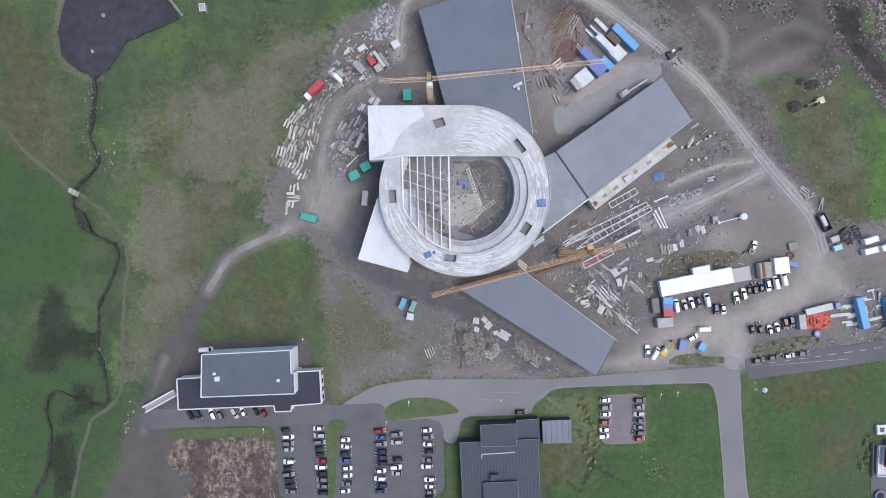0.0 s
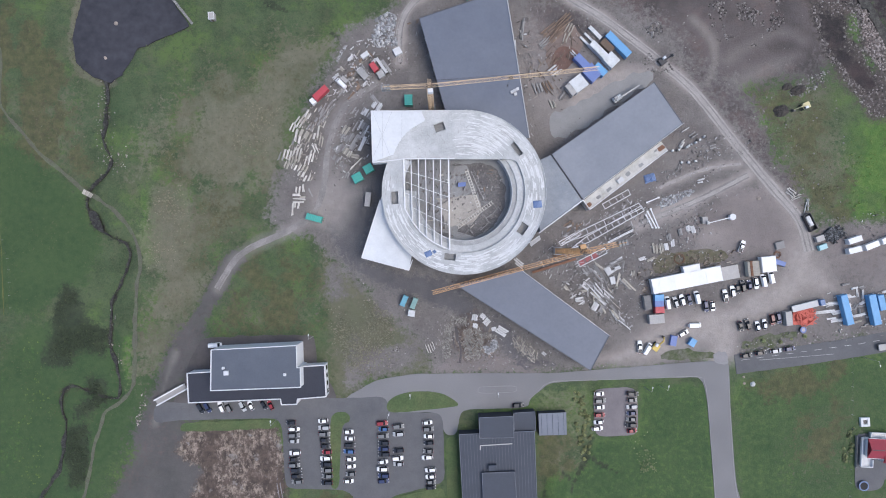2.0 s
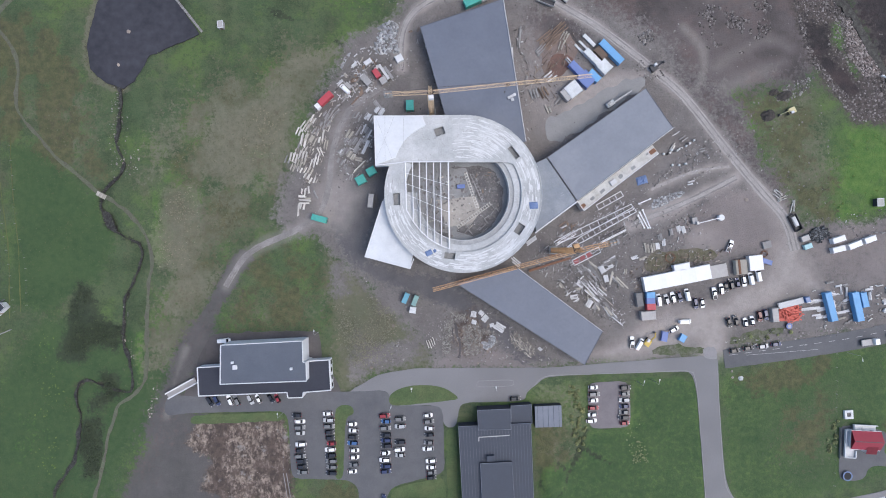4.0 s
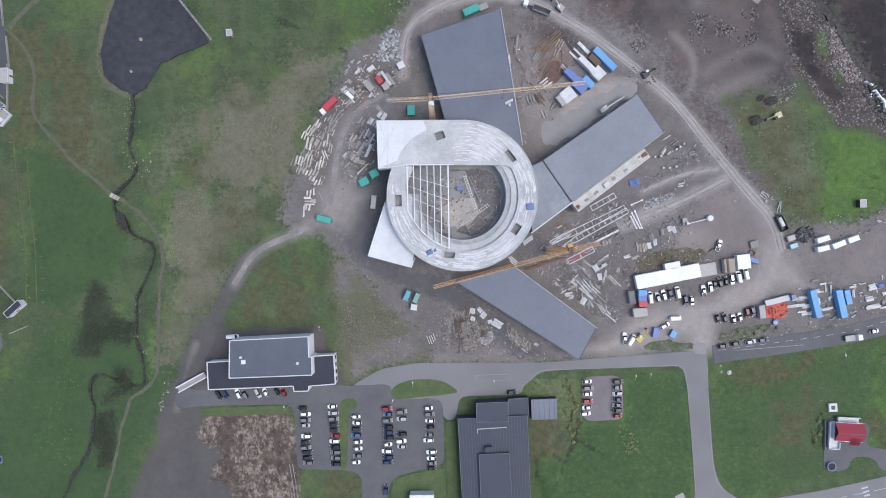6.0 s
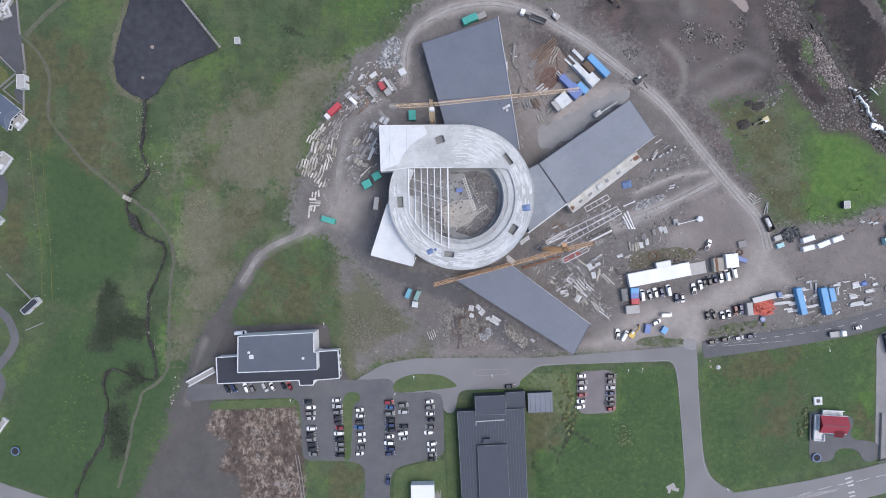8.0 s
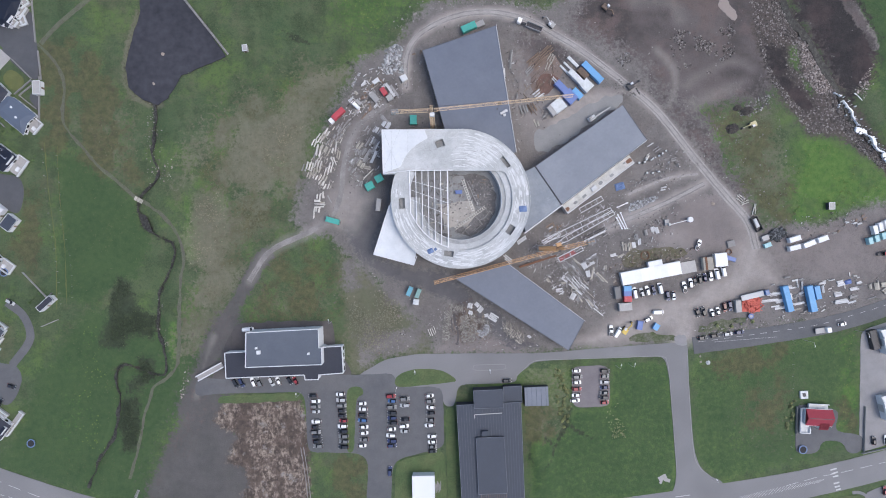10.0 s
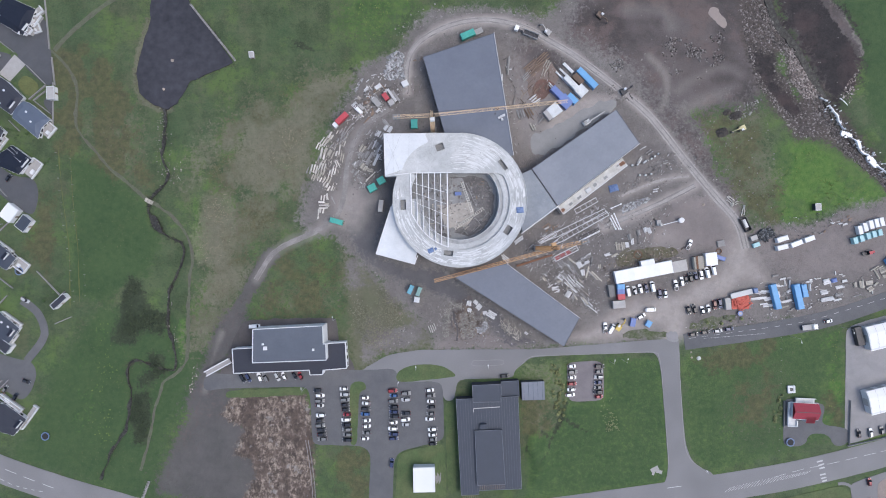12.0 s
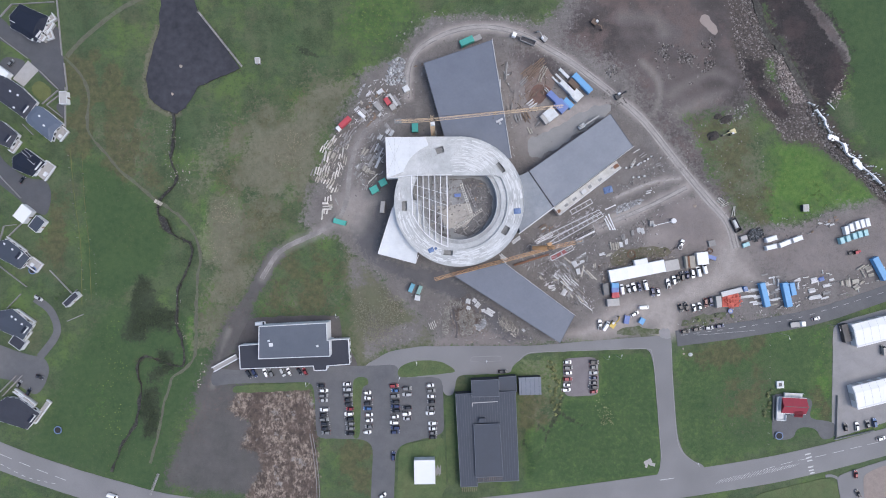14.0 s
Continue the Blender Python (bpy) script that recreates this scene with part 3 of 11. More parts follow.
SITE_YARD = pairs(142.7, 10.3, 147.9, 11.7, 151.9, -1.2, 149.6, -15.6, 137.0, -24.8, 121.2, -31.4, 118.3, -45.8, 109.7, -46.4, 108.2, -38.6, 91.0, -42.9, 70.9, -48.4, 63.7, -44.9, 79.5, -35.7, 91.0, -27.1, 116.9, -22.8, 139.9, -12.7, 144.2, -1.2)
APRON = pairs(47.9, 51.6, 54.2, 65.4, 65.1, 72.3, 78.1, 75.2, 86.7, 73.5, 80.7, 68.3, 44.4, 49.3)
PALE_PATCH = pairs(103.5, 7.4, 113.5, 8.9, 114.7, 2.4, 103.5, 0.7)
UPPER_PATH = pairs(178.7, 142.5, 186.4, 125.2, 193.0, 116.6, 198.8, 108.0, 203.7, 100.8, 206.0, 95.0)
NORTH_RUT = pairs(101.9, 93.0, 106.0, 89.3, 110.0, 83.5, 110.5, 76.4, 107.7, 66.3)
WISP_1 = pairs(115.4, 76.9, 124.1, 82.1, 137.6, 87.8, 146.2, 84.4)
WISP_2 = pairs(118.3, 67.2, 129.8, 72.3, 144.2, 78.7)
WISP_3 = pairs(91.0, 116.6, 108.2, 115.2, 112.6, 108.0)
TURN_AREA = pairs(-54.1, 26.1, -41.2, 30.4, -35.4, 21.7, -41.2, 7.4, -52.7, 11.7)
EAST_PALE = pairs(138.0, 19.6, 142.8, 16.9, 147.1, 11.3, 149.7, 3.1, 154.6, -6.6, 160.8, -14.9, 162.8, -19.0, 132.5, -19.0, 136.6, -10.7, 139.7, -2.5, 142.4, 7.2)
LANE_WORN = pairs(-108.9, -43.0, -112.8, -54.1, -115.8, -63.5, -117.0, -71.5)
dusty = np.maximum.reduce([0.5 * zone(DUST_DIRT, 6), near_line(TRACK_RING, 4.6, 2.5), near_line(TRACK_MID, 5.0, 3.0), 0.9 * near_line(TRACK_UPPER, 3.0, 2.5), 0.5 * near_line(TRACK_WEST, 4.0, 4.0), zone(SITE_YARD, 3.5), zone(APRON, 2.5), 0.6 * zone(PALE_PATCH, 4), 0.42 * near_line(NORTH_RUT, 2.2, 3.0), 0.36 * near_line(WISP_1, 3.0, 6.0), 0.36 * near_line(WISP_2, 3.5, 7.0), 0.34 * near_line(WISP_3, 4.0, 7.0), 0.7 * zone(TURN_AREA, 4), 0.38 * near_line(LANE_WORN, 2.2, 2.2), 0.8 * zone(EAST_PALE, 4)])

VIVID_WEST = pairs(116.9, 59.1, 134.1, 63.4, 145.6, 60.5, 138.4, 50.5, 145.6, 39.0, 160.0, 27.5, 151.4, 24.6, 131.2, 41.9, 119.7, 50.5)
LANE_BANK = pairs(-102.9, -23.6, -101.3, -27.4, -110.7, -44.7, -117.7, -56.5, -124.0, -62.3, -122.4, -52.9, -113.5, -37.7)
STREAM_BANK = pairs(-129.9, -35.4, -126.4, -35.4, -126.2, -54.1, -128.7, -58.8, -130.8, -51.8)
BRIGHT_BANK = pairs(-124.0, 25.6, -119.4, 23.3, -117.7, 9.2, -117.0, -4.9, -120.5, -9.6, -124.0, 4.5)
BRIGHT_SW = pairs(-183.8, -47.1, -169.8, -37.7, -162.7, -28.3, -163.9, -47.1, -169.8, -61.2, -166.2, -79.9, -169.8, -103.8, -183.8, -103.8)
BRIGHT_NORTH = pairs(-80.7, 79.5, -66.6, 81.9, -52.5, 77.2, -61.9, 65.5, -76.0, 61.9)
YARD = pairs(-114.5, -67.9, -124.5, -84.6, -133.2, -100.4, -138.9, -113.3, -139.5, -121.4, -126.0, -123.7, -98.7, -126.0, -87.2, -114.8, -90.1, -104.7, -98.7, -100.4, -94.4, -90.3, -104.4, -83.1, -100.1, -71.7)
LANE = pairs(-77.1, 0.7, -84.2, -3.7, -90.5, -13.1, -96.6, -23.6, -102.9, -36.5, -109.3, -49.4, -114.7, -62.3, -119.4, -77.6)
FIELD_SW = pairs(-170.5, -30.0, -121.7, -35.7, -118.2, -58.7, -134.6, -90.3, -143.2, -127.7, -207.9, -104.7, -190.6, -58.7)
FIELD_BRIGHT = pairs(187.3, -47.2, 197.3, -41.5, 197.3, -88.9, 185.8, -89.8, 188.7, -73.1)
FIELD_VIVID = pairs(158.5, 28.9, 168.6, 39.0, 175.8, 52.8, 188.7, 47.6, 197.3, 39.0, 208.8, 33.2, 225.5, 28.9, 223.2, 24.0, 200.2, 18.3, 177.2, 10.3, 168.6, 9.7, 161.4, 16.0)
EDGE_SERE = pairs(137.2, 25.7, 163.8, 26.9, 165.2, 17.6, 164.3, 10.7, 162.6, 7.2, 153.4, 7.2, 149.3, 14.2, 145.3, 19.9)
deep = np.maximum.reduce([zone(FIELD_GREEN, 5), 0.55 * zone(FIELD_SOUTH, 3), 0.5 * zone(FIELD_SOUTH_EAST, 4), 0.8 * zone(FIELD_FAR, 4), 1.0 * zone(FIELD_SW, 8), 1.0 * zone(LANE_BANK, 2.5)])
bright = np.maximum.reduce([0.6 * zone(GREEN_TONGUE, 4) * np.clip(0.7 + 0.7 * rough_field(5, 46), 0, 1), 0.45 * zone(YELLOW_MEADOW, 3), 0.6 * zone(FIELD_BRIGHT, 4) * np.clip(0.55 + 0.9 * rough_field(5, 45), 0, 1), 0.95 * (1 - 0.9 * zone(EDGE_SERE, 5)) * zone(FIELD_VIVID, 13) * np.clip(0.75 + 0.6 * rough_field(7, 43) + 0.3 * rough_field(3, 44), 0, 1), 0.75 * (1 - 0.8 * zone(EDGE_SERE, 5)) * zone(VIVID_WEST, 8) * np.clip(0.6 + rough_field(5, 41), 0, 1), 0.15 * zone(LUSH_NORTH, 8), 0.14 * zone(THICKET, 2), 0.1 * zone(THICKET_LOW, 3), 0.7 * zone(BRIGHT_BANK, 3), 0.7 * zone(STREAM_BANK, 2), 0.2 * zone(BRIGHT_SW, 7) * np.clip(0.5 + rough_field(6, 42), 0, 1), 0.6 * zone(BRIGHT_NORTH, 6)])

OLIVE_NORTH = pairs(-189.2, 93.6, -179.1, 96.5, -163.3, 87.8, -157.6, 67.7, -150.4, 50.5, -144.7, 30.4, -159.0, 33.2, -173.4, 44.7, -189.2, 47.6)
OLIVE_SOUTH = pairs(121.2, -53.5, 157.1, -44.9, 168.0, -44.4, 161.4, -61.6, 162.9, -93.2, 145.6, -87.5, 144.2, -64.5, 122.6, -61.6)
OLIVE_PLOT = pairs(187.3, -63.0, 196.8, -58.7, 196.8, -88.9, 187.3, -88.0)
OLIVE_GARDEN = pairs(-207.9, 3.1, -202.1, 27.5, -190.6, 30.4, -187.8, 4.5, -194.9, -12.7)
OLIVE_SCRUB = pairs(122.6, 63.4, 145.6, 67.7, 160.0, 63.4, 154.2, 33.2, 145.6, 21.7)
olive = np.maximum.reduce([1.25 * zone(EDGE_SERE, 5), 1.5 * zone(OLIVE_NORTH, 6), 0.9 * zone(OLIVE_SOUTH, 5), 0.8 * zone(OLIVE_PLOT, 3), 0.8 * zone(OLIVE_GARDEN, 5), 1.0 * zone(OLIVE_SCRUB, 6), 0.95 * zone(MEADOW_DRY, 3) * (1 - 0.8 * zone(YELLOW_MEADOW, 3)), 0.5 * zone(MOOR_WEST, 9), 0.75 * zone(FIELD_MID, 8), 0.9 * zone(pairs(-52.5, -99.0, -37.0, -99.0, -36.0, -128.0, -52.5, -128.0), 3)]) * np.clip(0.55 + 0.75 * rough_field(7, 21) + 0.4 * rough_field(3, 22), 0, 1)

MID_YARD = pairs(98.2, 8.8, 118.3, 24.6, 131.2, 24.0, 143.9, 9.7, 143.9, -1.2, 135.6, -4.7, 124.1, -1.2, 108.2, -4.7, 99.6, 1.1)
packed = np.maximum.reduce([0.55 * zone(EAST_YARD, 4), 0.9 * zone(MID_YARD, 5), 1.2 * near_line(UPPER_PATH, 3.6, 1.5), 0.8 * zone(pairs(-3.8, -49.5, 4.8, -42.9, 33.5, -44.4, 45.0, -50.7), 3)])

dark = dark * (1 - 0.95 * near_line(UPPER_PATH, 3.6, 1.5))
# dark bog tone: marshes and ditches, plus a narrow dark rim round the thicket
marsh = np.maximum.reduce([0.75 * near_line(WEST_DITCH, 0.7, 1.0), zone(DARK_MARSH, 3), 0.9 * zone(DARK_MARSH_LOW, 3), 0.85 * zone(DARK_MARSH_BEND, 2.5), 1.1 * near_line(HEDGE_LINE, 1.0, 1.2), 0.9 * near_line(DITCH, 0.7, 1.1), 0.7 * near_line(THICKET + THICKET[:1], 0.9, 1.2)])
# wet dirt, with the shade beside ring and south wing painted into its tone
wet = zone(WET_SHADED_DIRT, 4)
lane = np.maximum(near_line(LANE[1:], 7.0, 3.5), 0.8 * near_line(LANE[4:], 12.0, 6.0))
lane = np.maximum(lane, zone(YARD, 3.5))
bleached = np.maximum(0.35 * zone(MEADOW_DRY, 2.5) * np.clip(0.6 + 0.6 * rough_field(4, 53), 0, 1), zone(MOOR_WEST, 10) * np.clip(0.35 + 0.9 * rough_field(17, 51) + 0.5 * rough_field(6, 52), 0, 1))
bleached = np.maximum.reduce([bleached * (1 - 0.8 * zone(GREEN_TONGUE, 4)), 1.2 * zone(STRAW_LOW, 5), 1.1 * zone(STRAW_HIGH, 6), 0.5 * zone(YELLOW_MEADOW, 3)])

# low relief: the beds of stream, pond and river lie below the fields
GZ = -0.06 - 0.12 * (1 + rough_field(6, 11)) * np.clip(moor + rocky + 0.4, 0, 1) * (1 - np.clip(dirt * 1.2, 0, 1))
GZ -= 0.9 * near_line(STREAM, 3.5, 2.5) + 1.0 * zone(POND, 1.5) + 2.2 * np.maximum(near_line(RIVER_LINE, 9, 7), 0.6 * zone(RIVER_DARK, 5))
GZ -= 0.5 * zone(GULLY_DARK, 3) + 0.6 * zone(STREAM_POOL, 1.2)
GZ += 1.3 * zone(THICKET, 1.6) + 1.0 * zone(THICKET_LOW, 2.5) - 0.5 * near_line(HEDGE_LINE, 1.4, 1.6) - 0.4 * near_line(DITCH, 1.0, 1.4)
_far = np.maximum(np.abs(GX) - 265, np.abs(GY) - 165)
GZ = np.where(_far > 0, -0.1, GZ)

_h, _w = GX.shape
_me = bpy.data.meshes.new("ground")
_idx = np.arange(_h * _w).reshape(_h, _w)
_quads = np.stack([_idx[:-1, :-1], _idx[:-1, 1:], _idx[1:, 1:], _idx[1:, :-1]], -1).reshape(-1, 4)
_me.from_pydata(np.stack([GX, GY, GZ], -1).reshape(-1, 3).tolist(), [], _quads.tolist())
for _name, _layers in (("zone_a", (dirt, moor, lush, dark)), ("zone_b", (soil, rocky, dusty, earth)), ("zone_c", (deep, bright, olive, packed)), ("zone_d", (marsh, wet, lane, bleached))):
    _at = _me.color_attributes.new(_name, "FLOAT_COLOR", "POINT")
    _at.data.foreach_set("color", np.stack(_layers, -1).astype(np.float32).ravel())
_me.polygons.foreach_set("use_smooth", [True] * len(_me.polygons))


def ground_material():
    """Grass by default; dirt, moor, lush grass, dark soil, bare soil and rock where the zones say so, each with its own grain."""
    m = bpy.data.materials.new("ground_cover")
    m.use_nodes = True
    nt = m.node_tree
    ns, ln = nt.nodes, nt.links
    bsdf = ns["Principled BSDF"]
    bsdf.inputs["Roughness"].default_value = 0.95
    geo = ns.new("ShaderNodeNewGeometry")

    def grain(scale, detail=6, rough=0.65, lo=0.35, hi=0.65, stretch=None):
        n = ns.new("ShaderNodeTexNoise")
        n.inputs["Scale"].default_value = scale
        n.inputs["Detail"].default_value = detail
        n.inputs["Roughness"].default_value = rough
        if stretch:
            v = ns.new("ShaderNodeVectorMath")
            v.operation = "MULTIPLY"
            v.inputs[1].default_value = stretch
            ln.new(geo.outputs["Position"], v.inputs[0])
            ln.new(v.outputs["Vector"], n.inputs["Vector"])
        else:
            ln.new(geo.outputs["Position"], n.inputs["Vector"])
        r = ns.new("ShaderNodeMapRange")
        r.inputs["From Min"].default_value = lo
        r.inputs["From Max"].default_value = hi
        ln.new(n.outputs["Fac"], r.inputs["Value"])
        return r.outputs["Result"]

    def mix(fac, a, b):
        n = ns.new("ShaderNodeMix")
        n.data_type = "RGBA"
        for socket, v in (("Factor", fac), ("A", a), ("B", b)):
            if isinstance(v, tuple):
                n.inputs[socket].default_value = (*v, 1)
            elif isinstance(v, float):
                n.inputs[socket].default_value = v
            else:
                ln.new(v, n.inputs[socket])
        return n.outputs["Result"]

    def times(a, b):
        n = ns.new("ShaderNodeMath")
        n.operation = "MULTIPLY"
        ln.new(a, n.inputs[0])
        if isinstance(b, float):
            n.inputs[1].default_value = b
        else:
            ln.new(b, n.inputs[1])
        return n.outputs[0]

    def uneven(weight):
        """A zone's weight, its edge broken up by grain."""
        s = ns.new("ShaderNodeMath")
        s.operation = "ADD"
        ln.new(weight, s.inputs[0])
        n = ns.new("ShaderNodeMath")
        n.operation = "MULTIPLY_ADD"
        ln.new(grain(0.5, 8, 0.75, 0.3, 0.7), n.inputs[0])
        n.inputs[1].default_value = 0.9
        n.inputs[2].default_value = -0.45
        ln.new(n.outputs[0], s.inputs[1])
        r = ns.new("ShaderNodeMapRange")
        r.inputs["From Min"].default_value = 0.22
        r.inputs["From Max"].default_value = 0.6
        ln.new(s.outputs[0], r.inputs["Value"])
        g = ns.new("ShaderNodeMath")
        g.operation = "MINIMUM"
        k = ns.new("ShaderNodeMath")
        k.operation = "MULTIPLY"
        ln.new(weight, k.inputs[0])
        k.inputs[1].default_value = 4.0
        ln.new(r.outputs["Result"], g.inputs[0])
        ln.new(k.outputs[0], g.inputs[1])
        return g.outputs[0]

    za = ns.new("ShaderNodeVertexColor")
    za.layer_name = "zone_a"
    zb = ns.new("ShaderNodeVertexColor")
    zb.layer_name = "zone_b"
    zc = ns.new("ShaderNodeVertexColor")
    zc.layer_name = "zone_c"
    zd = ns.new("ShaderNodeVertexColor")
    zd.layer_name = "zone_d"
    sd = ns.new("ShaderNodeSeparateColor")
    ln.new(zd.outputs["Color"], sd.inputs["Color"])
    sc = ns.new("ShaderNodeSeparateColor")
    ln.new(zc.outputs["Color"], sc.inputs["Color"])
    sa = ns.new("ShaderNodeSeparateColor")
    sb = ns.new("ShaderNodeSeparateColor")
    ln.new(za.outputs["Color"], sa.inputs["Color"])
    ln.new(zb.outputs["Color"], sb.inputs["Color"])
    w_dirt, w_moor, w_lush, w_dark = sa.outputs["Red"], sa.outputs["Green"], sa.outputs["Blue"], za.outputs["Alpha"]
    w_soil, w_rock, w_dust, w_earth = sb.outputs["Red"], sb.outputs["Green"], sb.outputs["Blue"], zb.outputs["Alpha"]

    blotch, patch, tuft, speck = grain(0.03, 6, 0.65, 0.42, 0.58), grain(0.07, 8, 0.7), grain(0.35, 8, 0.7), grain(1.6, 4, 0.7)
    grass = mix(blotch, (0.029, 0.07, 0.026), (0.06, 0.09, 0.038))
    grass = mix(times(patch, 0.7), grass, (0.076, 0.108, 0.054))
    grass = mix(times(grain(0.09, 9, 0.72, 0.47, 0.6), 0.85), grass, (0.024, 0.046, 0.019))
    grass = mix(times(grain(0.055, 9, 0.72, 0.52, 0.64), 0.55), grass, (0.1, 0.1, 0.062))
    grass = mix(times(grain(0.04, 9, 0.7, 0.5, 0.62), 0.8), grass, (0.082, 0.14, 0.034))
    grass = mix(times(grain(0.45, 7, 0.75, 0.52, 0.64), 0.65), grass, (0.026, 0.05, 0.024))
    grass = mix(times(speck, 0.35), grass, (0.125, 0.14, 0.07))
    green = mix(patch, (0.034, 0.082, 0.025), (0.068, 0.124, 0.036))
    green = mix(times(tuft, 0.6), green, (0.118, 0.165, 0.05))
    green = mix(times(grain(0.13, 8, 0.7, 0.5, 0.68), 0.55), green, (0.034, 0.066, 0.022))
    heath = mix(patch, (0.128, 0.124, 0.083), (0.088, 0.104, 0.057))
    heath = mix(times(tuft, 0.45), heath, (0.158, 0.148, 0.108))
    heath = mix(times(grain(0.22, 8, 0.75, 0.5, 0.68), 0.65), heath, (0.068, 0.076, 0.042))
    site = mix(patch, (0.131, 0.119, 0.113), (0.188, 0.173, 0.165))
    site = mix(times(grain(0.2, 8, 0.75, 0.45, 0.65), 0.5), site, (0.112, 0.1, 0.094))
    site = mix(times(grain(0.06, 8, 0.7, 0.5, 0.68), 0.6), site, (0.22, 0.205, 0.197))
    site = mix(times(grain(0.8, 6, 0.75, 0.54, 0.66), 0.6), site, (0.24, 0.224, 0.21))
    site = mix(times(grain(1.1, 5, 0.7, 0.54, 0.66), 0.55), site, (0.085, 0.076, 0.07))
    ruddy = mix(grain(0.03, 9, 0.66, 0.4, 0.6), (0.06, 0.051, 0.05), (0.108, 0.094, 0.091))
    ruddy = mix(times(grain(0.018, 6, 0.6, 0.5, 0.62), 0.6), ruddy, (0.135, 0.116, 0.11))
    ruddy = mix(times(grain(0.045, 9, 0.7, 0.5, 0.6), 0.75), ruddy, (0.13, 0.098, 0.09))
    ruddy = mix(times(grain(0.3, 8, 0.75, 0.52, 0.66), 0.5), ruddy, (0.07, 0.056, 0.052))
    ruddy = mix(times(grain(0.7, 6, 0.7, 0.58, 0.72), 0.25), ruddy, (0.16, 0.147, 0.14))
    slate = mix(patch, (0.08, 0.079, 0.084), (0.115, 0.112, 0.117))
    slate = mix(times(grain(0.6, 7, 0.72, 0.54, 0.7), 0.3), slate, (0.16, 0.153, 0.152))
    lane = mix(patch, (0.076, 0.07, 0.073), (0.106, 0.098, 0.1))
    lane = mix(times(grain(0.45, 8, 0.75, 0.52, 0.7), 0.28), lane, (0.16, 0.15, 0.145))
    bog = mix(tuft, (0.02, 0.029, 0.017), (0.042, 0.055, 0.03))
    bog = mix(times(grain(0.16, 8, 0.72, 0.5, 0.66), 0.55), bog, (0.058, 0.07, 0.036))
    straw = mix(tuft, (0.15, 0.142, 0.098), (0.205, 0.19, 0.142))
    straw = mix(times(grain(0.9, 6, 0.75, 0.5, 0.68), 0.5), straw, (0.105, 0.104, 0.064))
    dust = mix(tuft, (0.345, 0.313, 0.292), (0.285, 0.257, 0.239))
    dust = mix(times(grain(0.12, 8, 0.7, 0.5, 0.66), 0.45), dust, (0.2, 0.186, 0.177))
    brown = mix(grain(0.2, 9, 0.75, 0.42, 0.6), (0.056, 0.042, 0.036), (0.11, 0.083, 0.068))
    brown = mix(times(grain(1.0, 6, 0.7, 0.5, 0.7), 0.4), brown, (0.055, 0.042, 0.038))
    crust = grain(0.5, 10, 0.8, 0.47, 0.585, (1.0, 0.6, 1.0))
    crust = times(crust, grain(0.1, 5, 0.6, 0.42, 0.53, (1.0, 0.6, 1.0)))
    brown = mix(crust, brown, mix(speck, (0.24, 0.192, 0.155), (0.36, 0.298, 0.248)))
    brown = mix(times(grain(0.16, 6, 0.6, 0.6, 0.66), 0.7), brown, (0.27, 0.255, 0.245))
    rock = mix(grain(0.6, 8, 0.75), (0.026, 0.022, 0.02), (0.115, 0.098, 0.091))
    rock = mix(times(patch, 0.6), rock, (0.09, 0.07, 0.06))
    mire = mix(tuft, (0.015, 0.013, 0.014), (0.032, 0.028, 0.028))
    mire = mix(times(grain(0.04, 9, 0.7, 0.48, 0.6), 0.7), mire, (0.064, 0.044, 0.043))
    mire = mix(times(grain(0.9, 6, 0.7, 0.58, 0.7), 0.3), mire, (0.085, 0.073, 0.07))
    c = mix(uneven(w_lush), grass, green)
    c = mix(uneven(sc.outputs["Red"]), c, mix(times(tuft, 0.6), mix(patch, (0.026, 0.062, 0.022), (0.045, 0.085, 0.03)), (0.07, 0.105, 0.04)))
    c = mix(times(uneven(sc.outputs["Green"]), 0.85), c, mix(tuft, (0.052, 0.128, 0.022), (0.108, 0.18, 0.042)))
    c = mix(uneven(w_moor), c, heath)
    sere = mix(tuft, (0.055, 0.062, 0.027), (0.112, 0.108, 0.052))
    sere = mix(times(grain(0.25, 8, 0.75, 0.5, 0.66), 0.7), sere, (0.05, 0.04, 0.026))
    c = mix(times(uneven(sc.outputs["Blue"]), 0.85), c, sere)
    c = mix(times(uneven(zd.outputs["Alpha"]), 0.5), c, straw)
    c = mix(times(uneven(sd.outputs["Red"]), 0.9), c, bog)
    c = mix(uneven(w_dirt), c, site)
    firm = mix(patch, (0.18, 0.157, 0.15), (0.244, 0.213, 0.202))
    firm = mix(times(speck, 0.25), firm, (0.12, 0.11, 0.108))
    c = mix(times(uneven(zc.outputs["Alpha"]), 0.85), c, firm)
    c = mix(times(uneven(sd.outputs["Green"]), 0.9), c, slate)
    c = mix(times(uneven(sd.outputs["Blue"]), 0.9), c, lane)
    c = mix(uneven(w_earth), c, ruddy)
    c = mix(w_dust, c, dust)
    c = mix(uneven(w_soil), c, brown)
    c = mix(uneven(w_rock), c, rock)
    c = mix(times(uneven(w_dark), 0.95), c, mire)
    ln.new(c, bsdf.inputs["Base Color"])
    b = ns.new("ShaderNodeBump")
    b.inputs["Strength"].default_value = 0.5
    b.inputs["Distance"].default_value = 0.25
    ln.new(speck, b.inputs["Height"])
    ln.new(b.outputs["Normal"], bsdf.inputs["Normal"])
    return m


_me.materials.append(ground_material())
tagged(new("ground", _me), "grass, moor and churned grey construction dirt", "ground", "", "structure")

